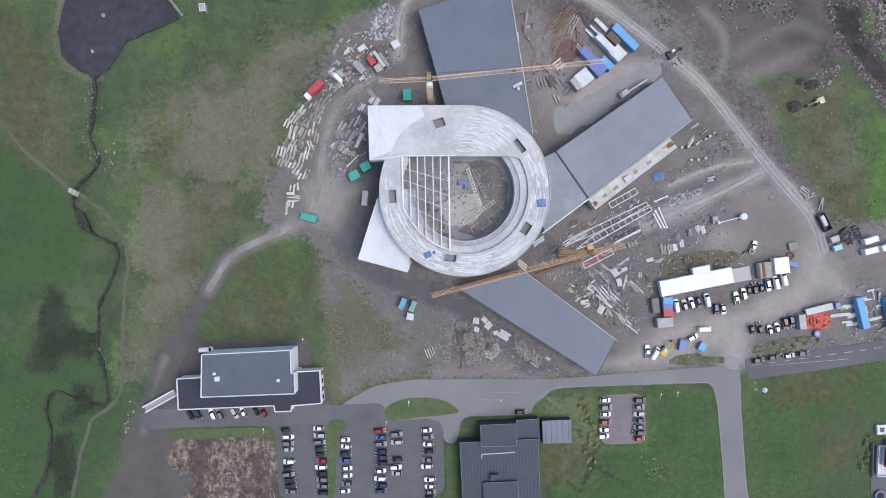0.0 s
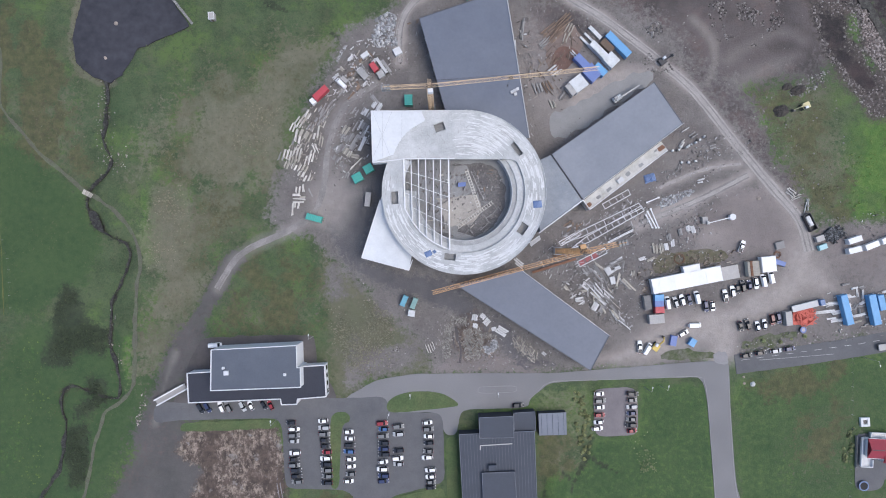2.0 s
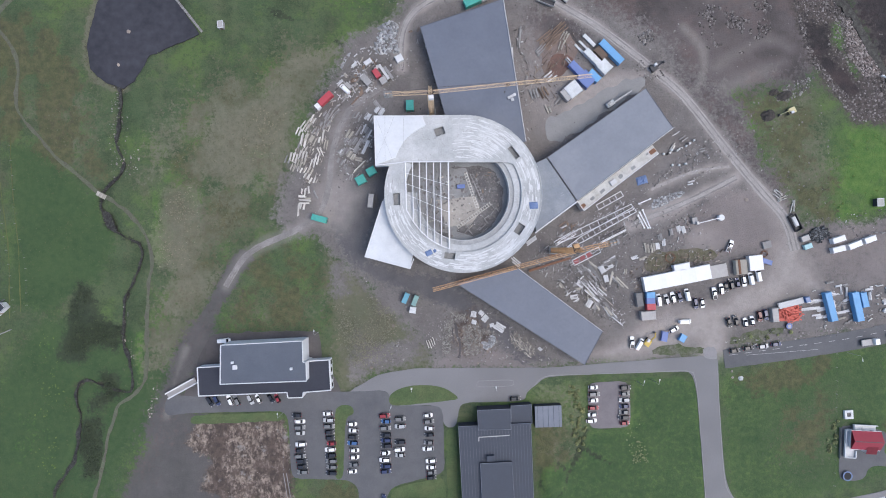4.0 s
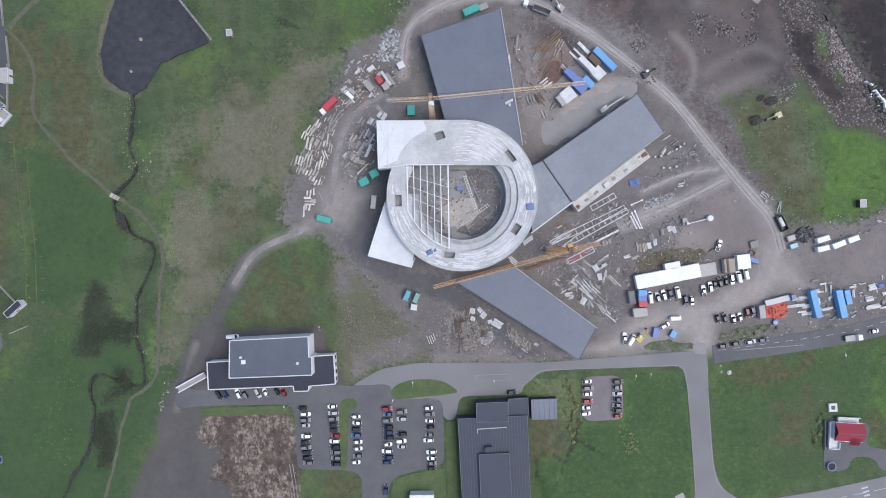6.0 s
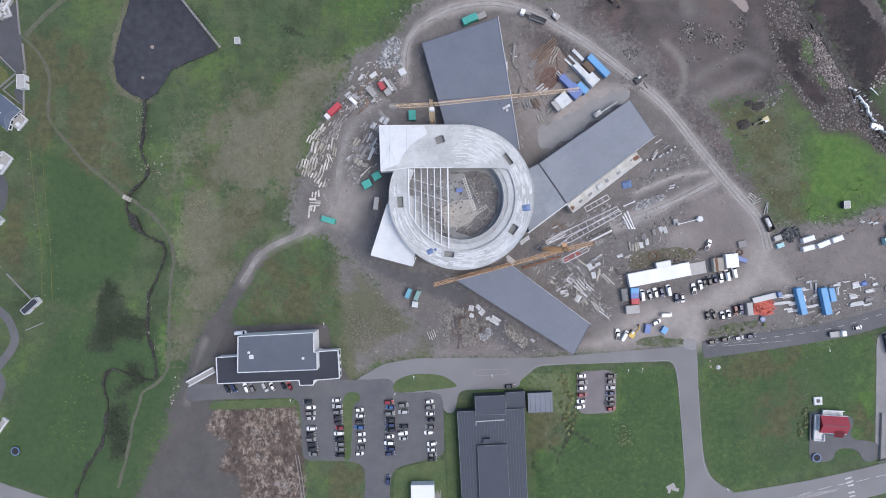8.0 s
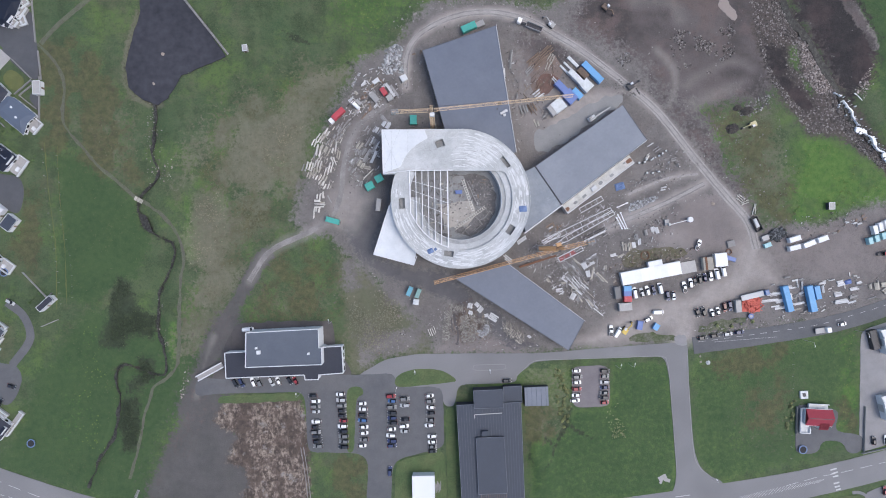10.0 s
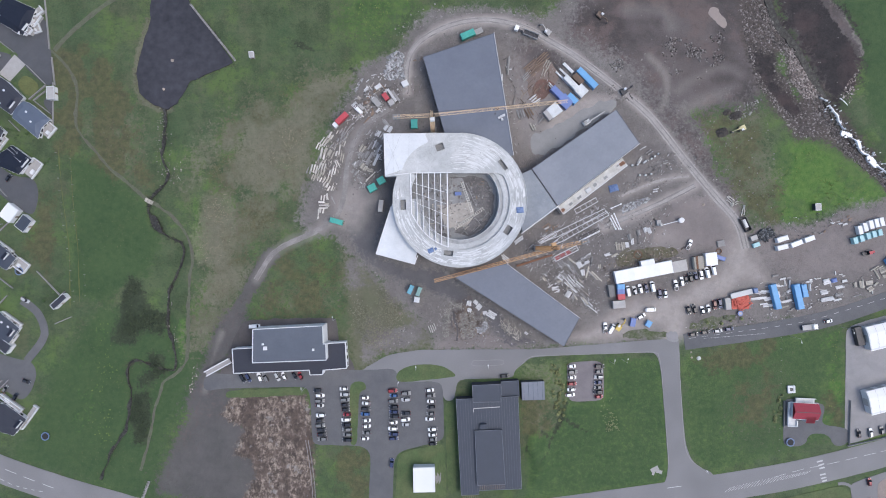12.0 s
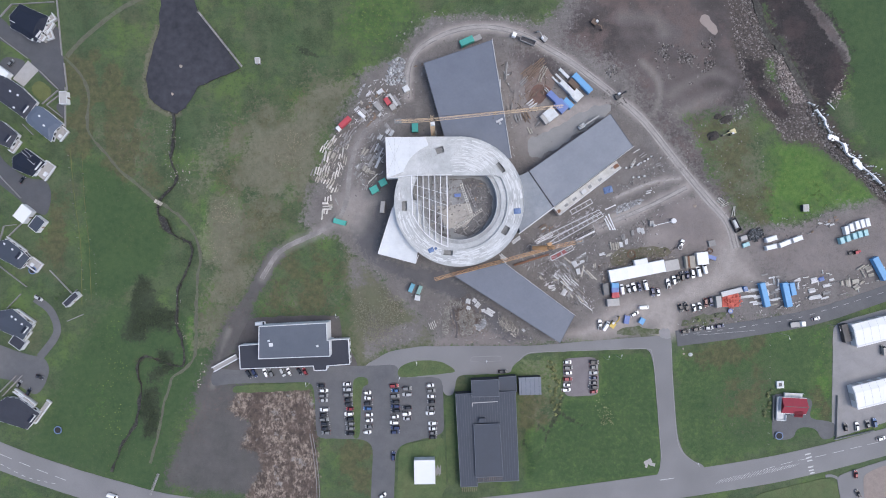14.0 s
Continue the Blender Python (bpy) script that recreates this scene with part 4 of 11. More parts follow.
def ground_z(x, y):
    """The ground's height at a place."""
    i = np.clip(np.searchsorted(_line, x) - 1, 0, len(_line) - 2)
    j = np.clip(np.searchsorted(_rise, y) - 1, 0, len(_rise) - 2)
    return GZ[j, i]


# water
_bm = bmesh.new()
slab_with_holes(_bm, ragged_outline(POND, 0.8, 1.5, 3), [], -1.6, -0.25)
structure("pond", _bm, WATER_DARK, "still dark pond in the grass", "pond")
_bm = bmesh.new()
ribbon(_bm, STREAM, 1.0, -1.3, -0.4, 1.2, 5)
structure("stream", _bm, WATER_STREAM, "narrow dark stream winding through grass", "stream")
area("stream_pool", STREAM_POOL, WATER_STREAM, "dark still pool of the stream", -0.38, 0.5, 6, "stream")
_bm = bmesh.new()
ribbon(_bm, RIVER_LINE, 3.2, -3.0, -1.55, 1.6, 8)
structure("river", _bm, WATER_STREAM, "rocky river in a dark gully", "river")

# roads and yards
area("road_1", pairs(-41.2, -61.6, -26.8, -53.3, -11.0, -51.0, 46.5, -50.7, 75.2, -48.4, 113.4, -45.5, 114.6, -53.5, 103.0, -52.4, 76.6, -53.2, 57.4, -53.8, 43.6, -54.6, 38.5, -58.6, 35.2, -61.4, 34.6, -64.9, 6.8, -65.6, 5.9, -76.0, 0.2, -76.0, -1.0, -66.8, -22.8, -66.8, -41.2, -69.1), OLD_ASPHALT, "worn grey asphalt access road", 0.04, 0.25, 1, "road")
area("car_park", pairs(-118.2, -71.4, -117.1, -62.2, -104.4, -63.0, -52.7, -60.7, -39.8, -61.0, -22.8, -60.2, -22.2, -66.8, -0.1, -66.8, 0.8, -95.5, -20.5, -100.7, -24.0, -104.7, -25.1, -133.4, -36.9, -133.4, -35.4, -102.4, -39.5, -98.1, -64.2, -97.8, -65.3, -73.1, -67.6, -69.1, -107.3, -69.9), ASPHALT, "grey asphalt car park with parked cars", 0.05, 0.2, 2, "car park")
area("car_park_2", pairs(63.1, -57.0, 78.9, -56.4, 79.5, -76.0, 61.7, -76.8, 61.1, -58.7), BAY_GRAVEL, "small brownish gravelled parking bay between lawns", 0.05, 0.2, 3, "car park")
area("road_2", pairs(102.0, -50.4, 103.4, -52.4, 106.0, -54.5, 107.4, -61.6, 109.3, -85.0, 111.0, -107.7, 110.0, -116.0, 104.0, -121.5, 98.0, -127.7, 135.6, -124.8, 133.5, -111.6, 126.6, -109.4, 121.5, -104.2, 119.0, -94.6, 116.9, -64.1, 116.4, -46.0, 112.0, -45.0), OLD_ASPHALT, "side road joining the street", 0.035, 0.12, 4, "road")
strip("road_3", pairs(-299.8, -73.1, -259.6, -90.9, -225.1, -106.7, -196.4, -117.1, -167.6, -125.7, -130.3, -134.3, -52.7, -140.6, 19.2, -134.9, 76.6, -127.7, 134.1, -119.4, 177.2, -111.9, 225.5, -99.8, 292.2, -80.3), 13.5, OLD_ASPHALT, "wide asphalt street with painted lines", 0.06, 0.1, 5, None, "road")
strip("road_4", pairs(118.9, -47.2, 148.5, -43.2, 177.2, -38.6, 197.3, -33.7, 225.5, -24.2, 292.2, -1.2), 8.0, ASPHALT, "asphalt street with dashed centre line", 0.055, 0.15, 6, None, "road")
strip("track_1", TRACK_RING, 2.6, GRAVEL_TRACK, "pale gravel site track", 0.02, 0.2, 7, 4.2, "track")
area("road_verge", pairs(119.9, -41.4, 121.7, -37.8, 131.9, -35.2, 144.3, -33.9, 144.3, -36.5, 133.0, -40.0), ROUGH_VERGE, "rough green verge beside the street", 0.03, 3.0, 57, "verge")
area("scrub_bank", pairs(85.3, -5.2, 89.9, -2.2, 95.7, -1.1, 103.8, -0.3, 110.1, -0.6, 117.6, -2.2, 118.2, -3.7, 111.8, -5.7, 104.9, -6.4, 97.4, -8.3, 89.9, -10.1, 85.9, -10.1), SCRUB, "scrubby bank behind the site cabins", 0.03, 2.0, 59, "verge")
area("gravel_apron", pairs(42.9, 55.1, 50.0, 57.3, 60.6, 61.5, 68.8, 67.0, 76.6, 71.0, 84.3, 72.6, 85.9, 68.4, 74.3, 61.1, 61.1, 51.6, 51.1, 44.9, 44.5, 44.5), PALE_GRAVEL, "flat pale gravel apron beside the wing", 0.018, 1.8, 60, "yard")
area("junction_patch", pairs(109.5, -46.2, 111.1, -41.8, 115.1, -41.4, 116.8, -46.2, 114.2, -47.1), PALE_ASPHALT, "pale worn patch at the site entrance", 0.075, 1.2, 61, "road")
area("road_verge_2", pairs(88.1, -44.0, 95.4, -41.4, 108.6, -41.8, 110.2, -45.4, 92.0, -45.8), ROUGH_VERGE, "rough green verge beside the street", 0.03, 3.0, 58, "verge")
strip("track_2", TRACK_MID, 2.6, GRAVEL_TRACK, "short gravel track across the site", 0.02, 0.8, 9, 1.6, "track")
strip("track_3", TRACK_UPPER, 1.2, GRAVEL_TRACK, "short gravel track across the site", 0.041, 0.5, 10, None, "track")
strip("track_4", TRACK_WEST, 2.6, RUT_GRAVEL, "gravel track leading out of the site", 0.02, 0.5, 11, 0.8, "track")
def beside(pts, shift):
    """The line that runs beside another one."""
    line = smooth_line(pts, 4.0)
    out = []
    for k, q in enumerate(line):
        d = line[min(k + 1, len(line) - 1)] - line[max(k - 1, 0)]
        n = Vector((-d.y, d.x)).normalized() * shift
        out.append((q.x + n.x, q.y + n.y))
    return out


for _k, (_pts, _z, _m) in enumerate(((TRACK_RING, 0.026, RUT_GRAVEL), (TRACK_MID, 0.026, RUT_GRAVEL), (TRACK_WEST, 0.026, RUT_GRAVEL))):
    for _s in (-0.95, 0.95):
        strip("wheel_rut", beside(_pts, _s), 0.55, _m, "worn wheel rut along the track", _z, 0.25, 40 + _k + _s, None, "track")
area("building_apron", pairs(-98.7, -36.3, -55.6, -34.9, -52.1, -36.3, -51.0, -48.7, -43.5, -58.7, -43.5, -61.6, -110.2, -63.9, -104.4, -50.1), DARK_GRAVEL, "dark gravel apron round the white building", 0.038, 1.0, 14, "yard")
strip("footpath_1", pairs(-149.8, 128.1, -166.2, 118.9, -182.0, 106.2, -191.2, 96.5), 2.2, FOOTPATH, "narrow worn footpath", 0.03, 0.5, 15, None, "footpath")
strip("footpath_2", pairs(-192.9, 96.5, -184.3, 87.8, -180.0, 76.4, -180.3, 59.1, -171.7, 47.6, -166.2, 40.8, -160.4, 35.4, -153.3, 29.8, -145.8, 23.3, -140.5, 20.4, -133.4, 15.0, -127.6, 8.0, -124.0, -0.2, -123.3, -7.2, -124.5, -14.3, -125.0, -23.6, -125.4, -37.7, -125.7, -51.8, -126.9, -57.6, -131.1, -62.3, -136.9, -66.3, -138.8, -70.5, -142.5, -83.9, -144.9, -96.5, -148.7, -110.4), 1.4, FOOTPATH, "narrow worn footpath", 0.034, 0.7, 16, None, "footpath")
strip("trail_1", pairs(-189.5, 49.9, -188.6, 39.0, -187.5, 27.5, -186.6, 20.3, -184.0, -1.2, -183.5, -30.0), 0.3, DRY_LAWN, "faint trodden trail through grass", 0.03, 0.35, 62, None, "footpath")
strip("trail_2", pairs(-183.2, 47.6, -182.3, 24.6, -179.7, -1.2, -178.9, -27.1), 0.25, DRY_LAWN, "faint trodden trail through grass", 0.03, 0.35, 63, None, "footpath")
strip("cul_de_sac_1", pairs(-242.4, 123.8, -225.1, 110.3, -207.9, 98.8, -197.0, 86.4), 10.0, DARK_ASPHALT, "residential asphalt lane", 0.04, 0.15, 19, 7.0, "road")
area("driveway_1", pairs(-210.8, 94.7, -195.2, 99.9, -192.9, 98.2, -191.8, 79.2, -196.4, 79.8, -205.6, 88.4), DARK_ASPHALT, "asphalt turning place beside houses", 0.037, 0.1, 20, "road")
area("driveway_3", pairs(-236.6, 119.5, -224.0, 116.6, -218.2, 109.7, -207.3, 103.4, -199.8, 110.3, -195.2, 112.6, -193.5, 97.9, -207.9, 95.3, -236.6, 113.7), DARK_ASPHALT, "asphalt drive round a house", 0.034, 0.1, 37, "drive")
_bm = bmesh.new()
slab_with_holes(_bm, pairs(-210.8, 94.5, -205.3, 89.6, -213.1, 81.2, -218.5, 85.3), [], -0.3, 0.047)
structure("driveway_2", _bm, PAVING, "pale paved drive", "drive")
area("driveway_4", pairs(-222.8, 97.0, -210.8, 94.5, -217.1, 85.0, -226.6, 90.7), DARK_ASPHALT, "dark asphalt drive beside a house", 0.041, 0.1, 52, "drive")
area("lawn_3", pairs(-205.3, 85.3, -197.5, 78.9, -203.3, 72.6, -210.2, 80.1), DRY_LAWN, "small dry yellowish garden lawn", 0.09, 0.15, 53, "lawn")
area("garden_patio", pairs(-197.5, 71.8, -191.8, 74.9, -191.5, 63.4, -192.9, 64.9), DARK_ASPHALT, "dark garden yard behind a wall", 0.044, 0.1, 54, "yard")
strip("kerb_path", pairs(194.6, -117.2, 197.5, -117.0, 201.4, -118.8, 203.7, -123.7, 204.8, -133.4), 1.4, OLD_ASPHALT, "pale kerbed footpath round the verge", 0.1, 0.1, 55, None, "footpath")
area("cul_de_sac_2", pairs(-242.4, 56.2, -228.0, 49.9, -221.1, 41.3, -210.8, 34.4, -201.0, 33.8, -198.7, 26.1, -201.0, 15.4, -207.3, 17.2, -216.5, 24.6, -225.1, 31.5, -242.4, 43.3), DARK_ASPHALT, "residential asphalt turning lane", 0.04, 0.15, 22, "road")
strip("garden_drive", pairs(-207.3, -26.5, -199.8, -32.3, -196.1, -40.9, -197.8, -47.2, -205.0, -56.4), 3.8, ASPHALT, "curved asphalt garden drive", 0.043, 0.15, 23, None, "drive")
area("cul_de_sac_3", pairs(-242.4, -45.8, -225.1, -50.1, -213.6, -54.4, -207.3, -55.8, -202.7, -56.4, -199.8, -61.6, -201.0, -66.8, -203.6, -73.1, -207.9, -76.0, -219.4, -67.9, -242.4, -64.5), ASPHALT, "asphalt turning circle by the houses", 0.04, 0.2, 24, "road")
area("hall_yard", pairs(198.5, -40.6, 206.0, -37.5, 234.7, -30.0, 280.7, -15.6, 280.7, -77.4, 225.5, -89.8, 199.1, -98.1, 197.9, -91.8), PALE_ASPHALT, "asphalt yard round white halls", 0.037, 0.2, 25, "yard")
area("red_house_drive", pairs(167.7, -74.8, 188.7, -77.7, 185.8, -88.0, 200.2, -89.8, 199.6, -97.5, 192.7, -99.0, 189.9, -92.6, 180.1, -92.3, 178.4, -98.4, 167.5, -99.0), ASPHALT, "asphalt drive round the red house", 0.05, 0.15, 26, "drive")
area("corner_yard", pairs(200.2, -117.9, 204.5, -115.6, 234.7, -106.1, 263.4, -99.0, 263.4, -133.4, 203.1, -133.4), OLD_ASPHALT, "asphalt yard at the street corner", 0.052, 0.15, 27, "yard")
area("corner_garden", pairs(213.7, -118.5, 215.4, -115.6, 223.2, -112.2, 231.8, -111.0, 234.7, -133.4, 214.6, -133.4), mat("brown_paving", (0.24, 0.2, 0.18), 0.9, vary=0.2, scale=0.4), "brown paved garden with kerb at the corner", 0.09, 0.1, 36, "garden")
area("corner_verge", pairs(160.0, -126.3, 183.0, -120.8, 195.9, -117.9, 200.8, -121.4, 202.5, -133.4, 154.2, -133.4), LAWN, "mown grass verge", 0.085, 0.2, 28, "verge")
area("traffic_island", pairs(-23.4, -64.5, -21.7, -61.0, -13.9, -58.1, -0.4, -58.4, 7.7, -63.9, 1.9, -64.8, -16.8, -66.8, -21.7, -66.8), LAWN, "grass island in the access road", 0.12, 0.2, 29, "verge")
area("grass_strip_1", pairs(-45.8, -66.9, -38.6, -66.4, -37.4, -70.4, -41.2, -71.6, -42.3, -97.8, -45.8, -98.1), LAWN, "narrow grass strip between parked cars", 0.12, 0.2, 30, "verge")
area("grass_strip_2", pairs(1.1, -76.8, 5.7, -76.8, 6.5, -121.9, 2.5, -121.9, 1.6, -96.1), LAWN, "grass strip beside the dark building", 0.05, 0.3, 31, "verge")
area("lawn_1", pairs(-22.2, -101.8, 0.8, -96.7, 1.9, -122.5, -3.8, -133.4, -24.0, -133.4), LAWN, "lawn round the small white house", 0.05, 0.3, 32, "lawn")
area("lawn_2", pairs(-105.9, -70.8, -67.6, -69.6, -67.1, -73.1, -107.3, -74.8), LAWN, "green verge above bare soil", 0.055, 0.5, 33, "verge")

# pale kerbs along the access road and the side road, and round the low traffic island
for _pts in (pairs(34.8, -61.3, 38.4, -58.5, 43.4, -54.5, 57.4, -53.7, 80.0, -53.0, 103.0, -52.2, 106.3, -54.5, 107.6, -61.6, 109.5, -85.0, 111.2, -107.7), pairs(116.2, -51.9, 116.7, -64.1, 118.8, -94.6, 121.3, -104.2, 127.1, -109.3), pairs(15.0, -56.4, 28.3, -56.0, 29.6, -57.1, 28.8, -58.4, 15.9, -58.9, 14.2, -57.8, 15.0, -56.4)):
    strip("kerb", _pts, 0.26, PALE_ASPHALT, "pale concrete kerb beside the asphalt", 0.13, 0.03, _pts[0][0], None, "kerb")

for _s in (0.0, 1.3):
    strip("kerb", [(-67.6 + _s, -95.5), (-65.9 + _s, -106.0), (-64.4 + _s, -118.0), (-64.0 + _s, -128.0)], 0.22, PALE_ASPHALT, "pale concrete edging beside bare soil", 0.12, 0.06, 71 + _s, None, "kerb")

# painted road marks
def painted(name, pts, label):
    bm = bmesh.new()
    for (x0, y0), (x1, y1), w, z in pts:
        bar(bm, (x0, y0, z), (x1, y1, z), w, 0.012)
    return structure(name, bm, ROAD_PAINT, label, "road marking")


def dashes(pts, z, w=0.25, dash=3.0, gap=3.0):
    out, line, run = [], smooth_line(pts, 0.5), 0.0
    start = None
    for a, b in zip(line, line[1:]):
        on = (run % (dash + gap)) < dash
        if on and start is None:
            start = a
        if not on and start is not None:
            out.append(((start.x, start.y), (a.x, a.y), w, z))
            start = None
        run += (b - a).length
    return out


painted("centre_line_1", dashes(pairs(121.2, -45.5, 148.5, -41.8, 177.2, -37.5, 197.3, -32.0, 225.5, -23.4), 0.066, 0.15), "worn white dashed centre line")
painted("edge_line_1", dashes(pairs(128.4, -45.5, 148.5, -44.6, 177.2, -39.8), 0.066, 0.1, 30, 1), "thin white edge line")
painted("centre_line_2", dashes(pairs(-225.1, -105.6, -205.0, -113.9, -182.0, -122.5), 0.072, 0.25, 6, 4), "white dashed centre line")
painted("edge_line_2", dashes(pairs(-225.1, -110.5, -210.8, -117.6, -193.5, -121.4), 0.072, 0.2, 2, 2), "white dotted edge line")
painted("centre_line_3", dashes(pairs(162.9, -113.9, 177.2, -109.9, 191.6, -107.0, 225.5, -99.0), 0.072, 0.2, 6, 3), "white dashed centre line")
_a, _b = Vector((140.4, -119.9)), Vector((179.5, -111.6))
_hatch = []
for _i in range(26):
    _q = _a.lerp(_b, _i / 25)
    _d = (_b - _a).normalized()
    _s = Vector((-_d.y, _d.x))
    _w = 1.3 - abs(_i - 10) * 0.05
    _hatch.append((tuple(_q - _d * 1.8 - _s * _w), tuple(_q + _d * 1.8 + _s * _w), 0.15, 0.072))
painted("hatching", _hatch, "white hatched zone in the street")
_cross = []
for _p, _q in (((184.1, -106.4), (187.0, -105.6)), ((184.7, -108.2), (187.6, -107.3)), ((185.3, -109.6), (187.9, -109.0)), ((185.6, -112.8), (188.4, -112.2)), ((186.1, -114.5), (188.7, -113.9)), ((186.7, -115.9), (189.0, -115.3))):
    _cross.append((_p, _q, 0.7, 0.073))
painted("crosswalk", _cross, "white zebra crossing bars")
painted("stop_line", [((110.5, -119.1), (117.4, -118.2), 0.3, 0.068)], "white give-way line")

# ---- the round building under construction ----
RING = Vector((8.1, 21.5))
RING_R, RING_IN, TERRACE_IN, DECK, COURT = 31.6, 23.4, 18.5, 12.0, 6.0


def circle(r, n=96, a0=0.0, a1=360.0, c=RING):
    full = a1 - a0 >= 360
    k = n if full else n + 1
    return [(c.x + r * math.cos(radians(a0 + (a1 - a0) * i / n)), c.y + r * math.sin(radians(a0 + (a1 - a0) * i / n))) for i in range(k)]


def turned_rect(cx, cy, w, d, angle):
    c, s = math.cos(radians(angle)), math.sin(radians(angle))
    return [(cx + x * c - y * s, cy + x * s + y * c) for x, y in ((-w / 2, -d / 2), (w / 2, -d / 2), (w / 2, d / 2), (-w / 2, d / 2))]


round_hall = thing("round_building", "round concrete building under construction with open courtyard", "building")
DECK_NORTH = 34.2
# hole of the deck: the courtyard circle cut off straight along its north side and along the beams on its west side
_hole = [p for p in circle(RING_IN, 120) if p[1] < DECK_NORTH]
WEST_EDGE = -15.2
_hole = [(max(x, WEST_EDGE), y) for x, y in _hole]
_right = [p for p in _hole if p[0] >= RING.x]
_left = [p for p in _hole if p[0] < RING.x]
_right.sort(key=lambda p: -p[1])
_left.sort(key=lambda p: p[1])
_hole = [(25.6, DECK_NORTH)] + _right + _left + [(WEST_EDGE, DECK_NORTH)]
WELLS = [turned_rect(-1.3, 46.5, 3.9, 3.2, 20), turned_rect(28.3, 38.1, 2.1, 5.6, 38), turned_rect(30.6, 7.5, 3.0, 4.4, -33), turned_rect(-18.5, 19.4, 2.7, 4.8, 3), turned_rect(2.7, -3.3, 4.4, 2.6, -7)]
_bm = bmesh.new()
# the rim is round but for its north-west quarter, which runs out square under the white membrane
_rim = circle(RING_R, 128, 159, 450) + pairs(-8.0, 53.1, -27.3, 52.7, -26.8, 33.0)
slab_with_holes(_bm, _rim, [_hole] + WELLS, DECK - 0.5, DECK)
part("deck", _bm, CONCRETE, round_hall, "pale concrete roof deck streaked white")


def ring_wall(r0, r1, z0, z1, n=96, a0=0.0, a1=360.0):
    bm = bmesh.new()
    o, i = circle(r0, n, a0, a1), circle(r1, n, a0, a1)
    k = len(o)
    v = [[bm.verts.new((*p, z)) for p in q] for q, z in ((o, z0), (o, z1), (i, z1), (i, z0))]
    last = k if a1 - a0 >= 360 else k - 1
    for j in range(last):
        l = (j + 1) % k
        for a, b in ((0, 1), (1, 2), (2, 3), (3, 0)):
            bm.faces.new((v[a][j], v[a][l], v[b][l], v[b][j]))
    if a1 - a0 < 360:
        bm.faces.new([v[a][0] for a in range(4)])
        bm.faces.new([v[a][-1] for a in range(4)][::-1])
    return bm


part("facade", ring_wall(RING_R - 0.6, RING_R - 1.0, 0, DECK - 0.5), CONCRETE_DARK, round_hall)
for _k in range(30):
    _a0, _a1 = radians(_k * 12 + 1.5), radians(_k * 12 + 10.5)
    for _z in (1.6, 5.6):
        _bm = bmesh.new()
        bar(_bm, (RING.x + (RING_R - 0.58) * math.cos(_a0), RING.y + (RING_R - 0.58) * math.sin(_a0), _z), (RING.x + (RING_R - 0.58) * math.cos(_a1), RING.y + (RING_R - 0.58) * math.sin(_a1), _z), 0.2, 2.0)
        part("window", _bm, GLASS, round_hall)
for _z in (3.0, 8.0):
    part("floor_slab", ring_wall(RING_R - 0.2, RING_IN + 1.6, _z - 0.35, _z), CONCRETE, round_hall)
part("parapet", ring_wall(RING_R + 0.02, RING_R - 0.28, DECK, DECK + 0.25, 96, 160, 450), CONCRETE, round_hall)
part("terrace", ring_wall(RING_IN + 0.6, RING_IN - 2.9, 10.2, 11.2, 96, 178, 401), CONCRETE, round_hall, "grey concrete tier round the courtyard")
part("terrace", ring_wall(RING_IN - 2.9, TERRACE_IN, 9.6, 10.8, 96, 178, 401), CONCRETE_MID, round_hall, "grey concrete tier round the courtyard")
part("inner_kerb", ring_wall(RING_IN + 0.4, RING_IN - 0.05, DECK - 0.5, DECK + 0.12, 96, 182, 392), CONCRETE, round_hall)
part("courtyard_wall", ring_wall(TERRACE_IN + 0.3, TERRACE_IN, COURT, 11.05, 96, 178, 404), CONCRETE, round_hall)
_bm = bmesh.new()
prism(_bm, circle(RING_R - 1.0, 64), COURT - 0.4, COURT)
part("courtyard_floor", _bm, CONCRETE_DARK, round_hall, "muddy concrete courtyard floor")
# two ragged patches, darker than the rest of the courtyard floor
_bm = bmesh.new()
prism(_bm, ragged_outline(pairs(2.8, 33.0, 9.5, 32.7, 12.1, 26.1, 14.6, 19.0, 18.4, 18.4, 12.5, 13.5, 6.2, 8.3, 5.7, 6.4, 12.5, 4.7, 20.0, 8.5, 24.2, 16.0, 24.7, 24.4, 21.7, 30.8, 15.8, 33.5), 0.7, 1.0, 12), COURT, COURT + 0.06)
part("dark_patch", _bm, COURT_DARK, round_hall, "dark patch over the courtyard floor")
_bm = bmesh.new()
prism(_bm, ragged_outline(pairs(-13.2, 12.7, -6.0, 7.6, 2.4, 5.9, 2.4, 4.3, -3.5, 4.7, -10.2, 7.6), 0.6, 1.0, 13), COURT, COURT + 0.05)
part("dark_patch", _bm, COURT_DARK, round_hall, "dark patch over the courtyard floor")
_bm = bmesh.new()
prism(_bm, ragged_outline(pairs(-1.9, 19.1, 13.1, 21.7, 15.5, 14.8, 11.2, 9.2, 1.3, 8.4), 0.8, 1.0, 2), COURT, COURT + 0.1)
part("floor_pad", _bm, CONCRETE_TAN, round_hall, "pale tan concrete floor pad")
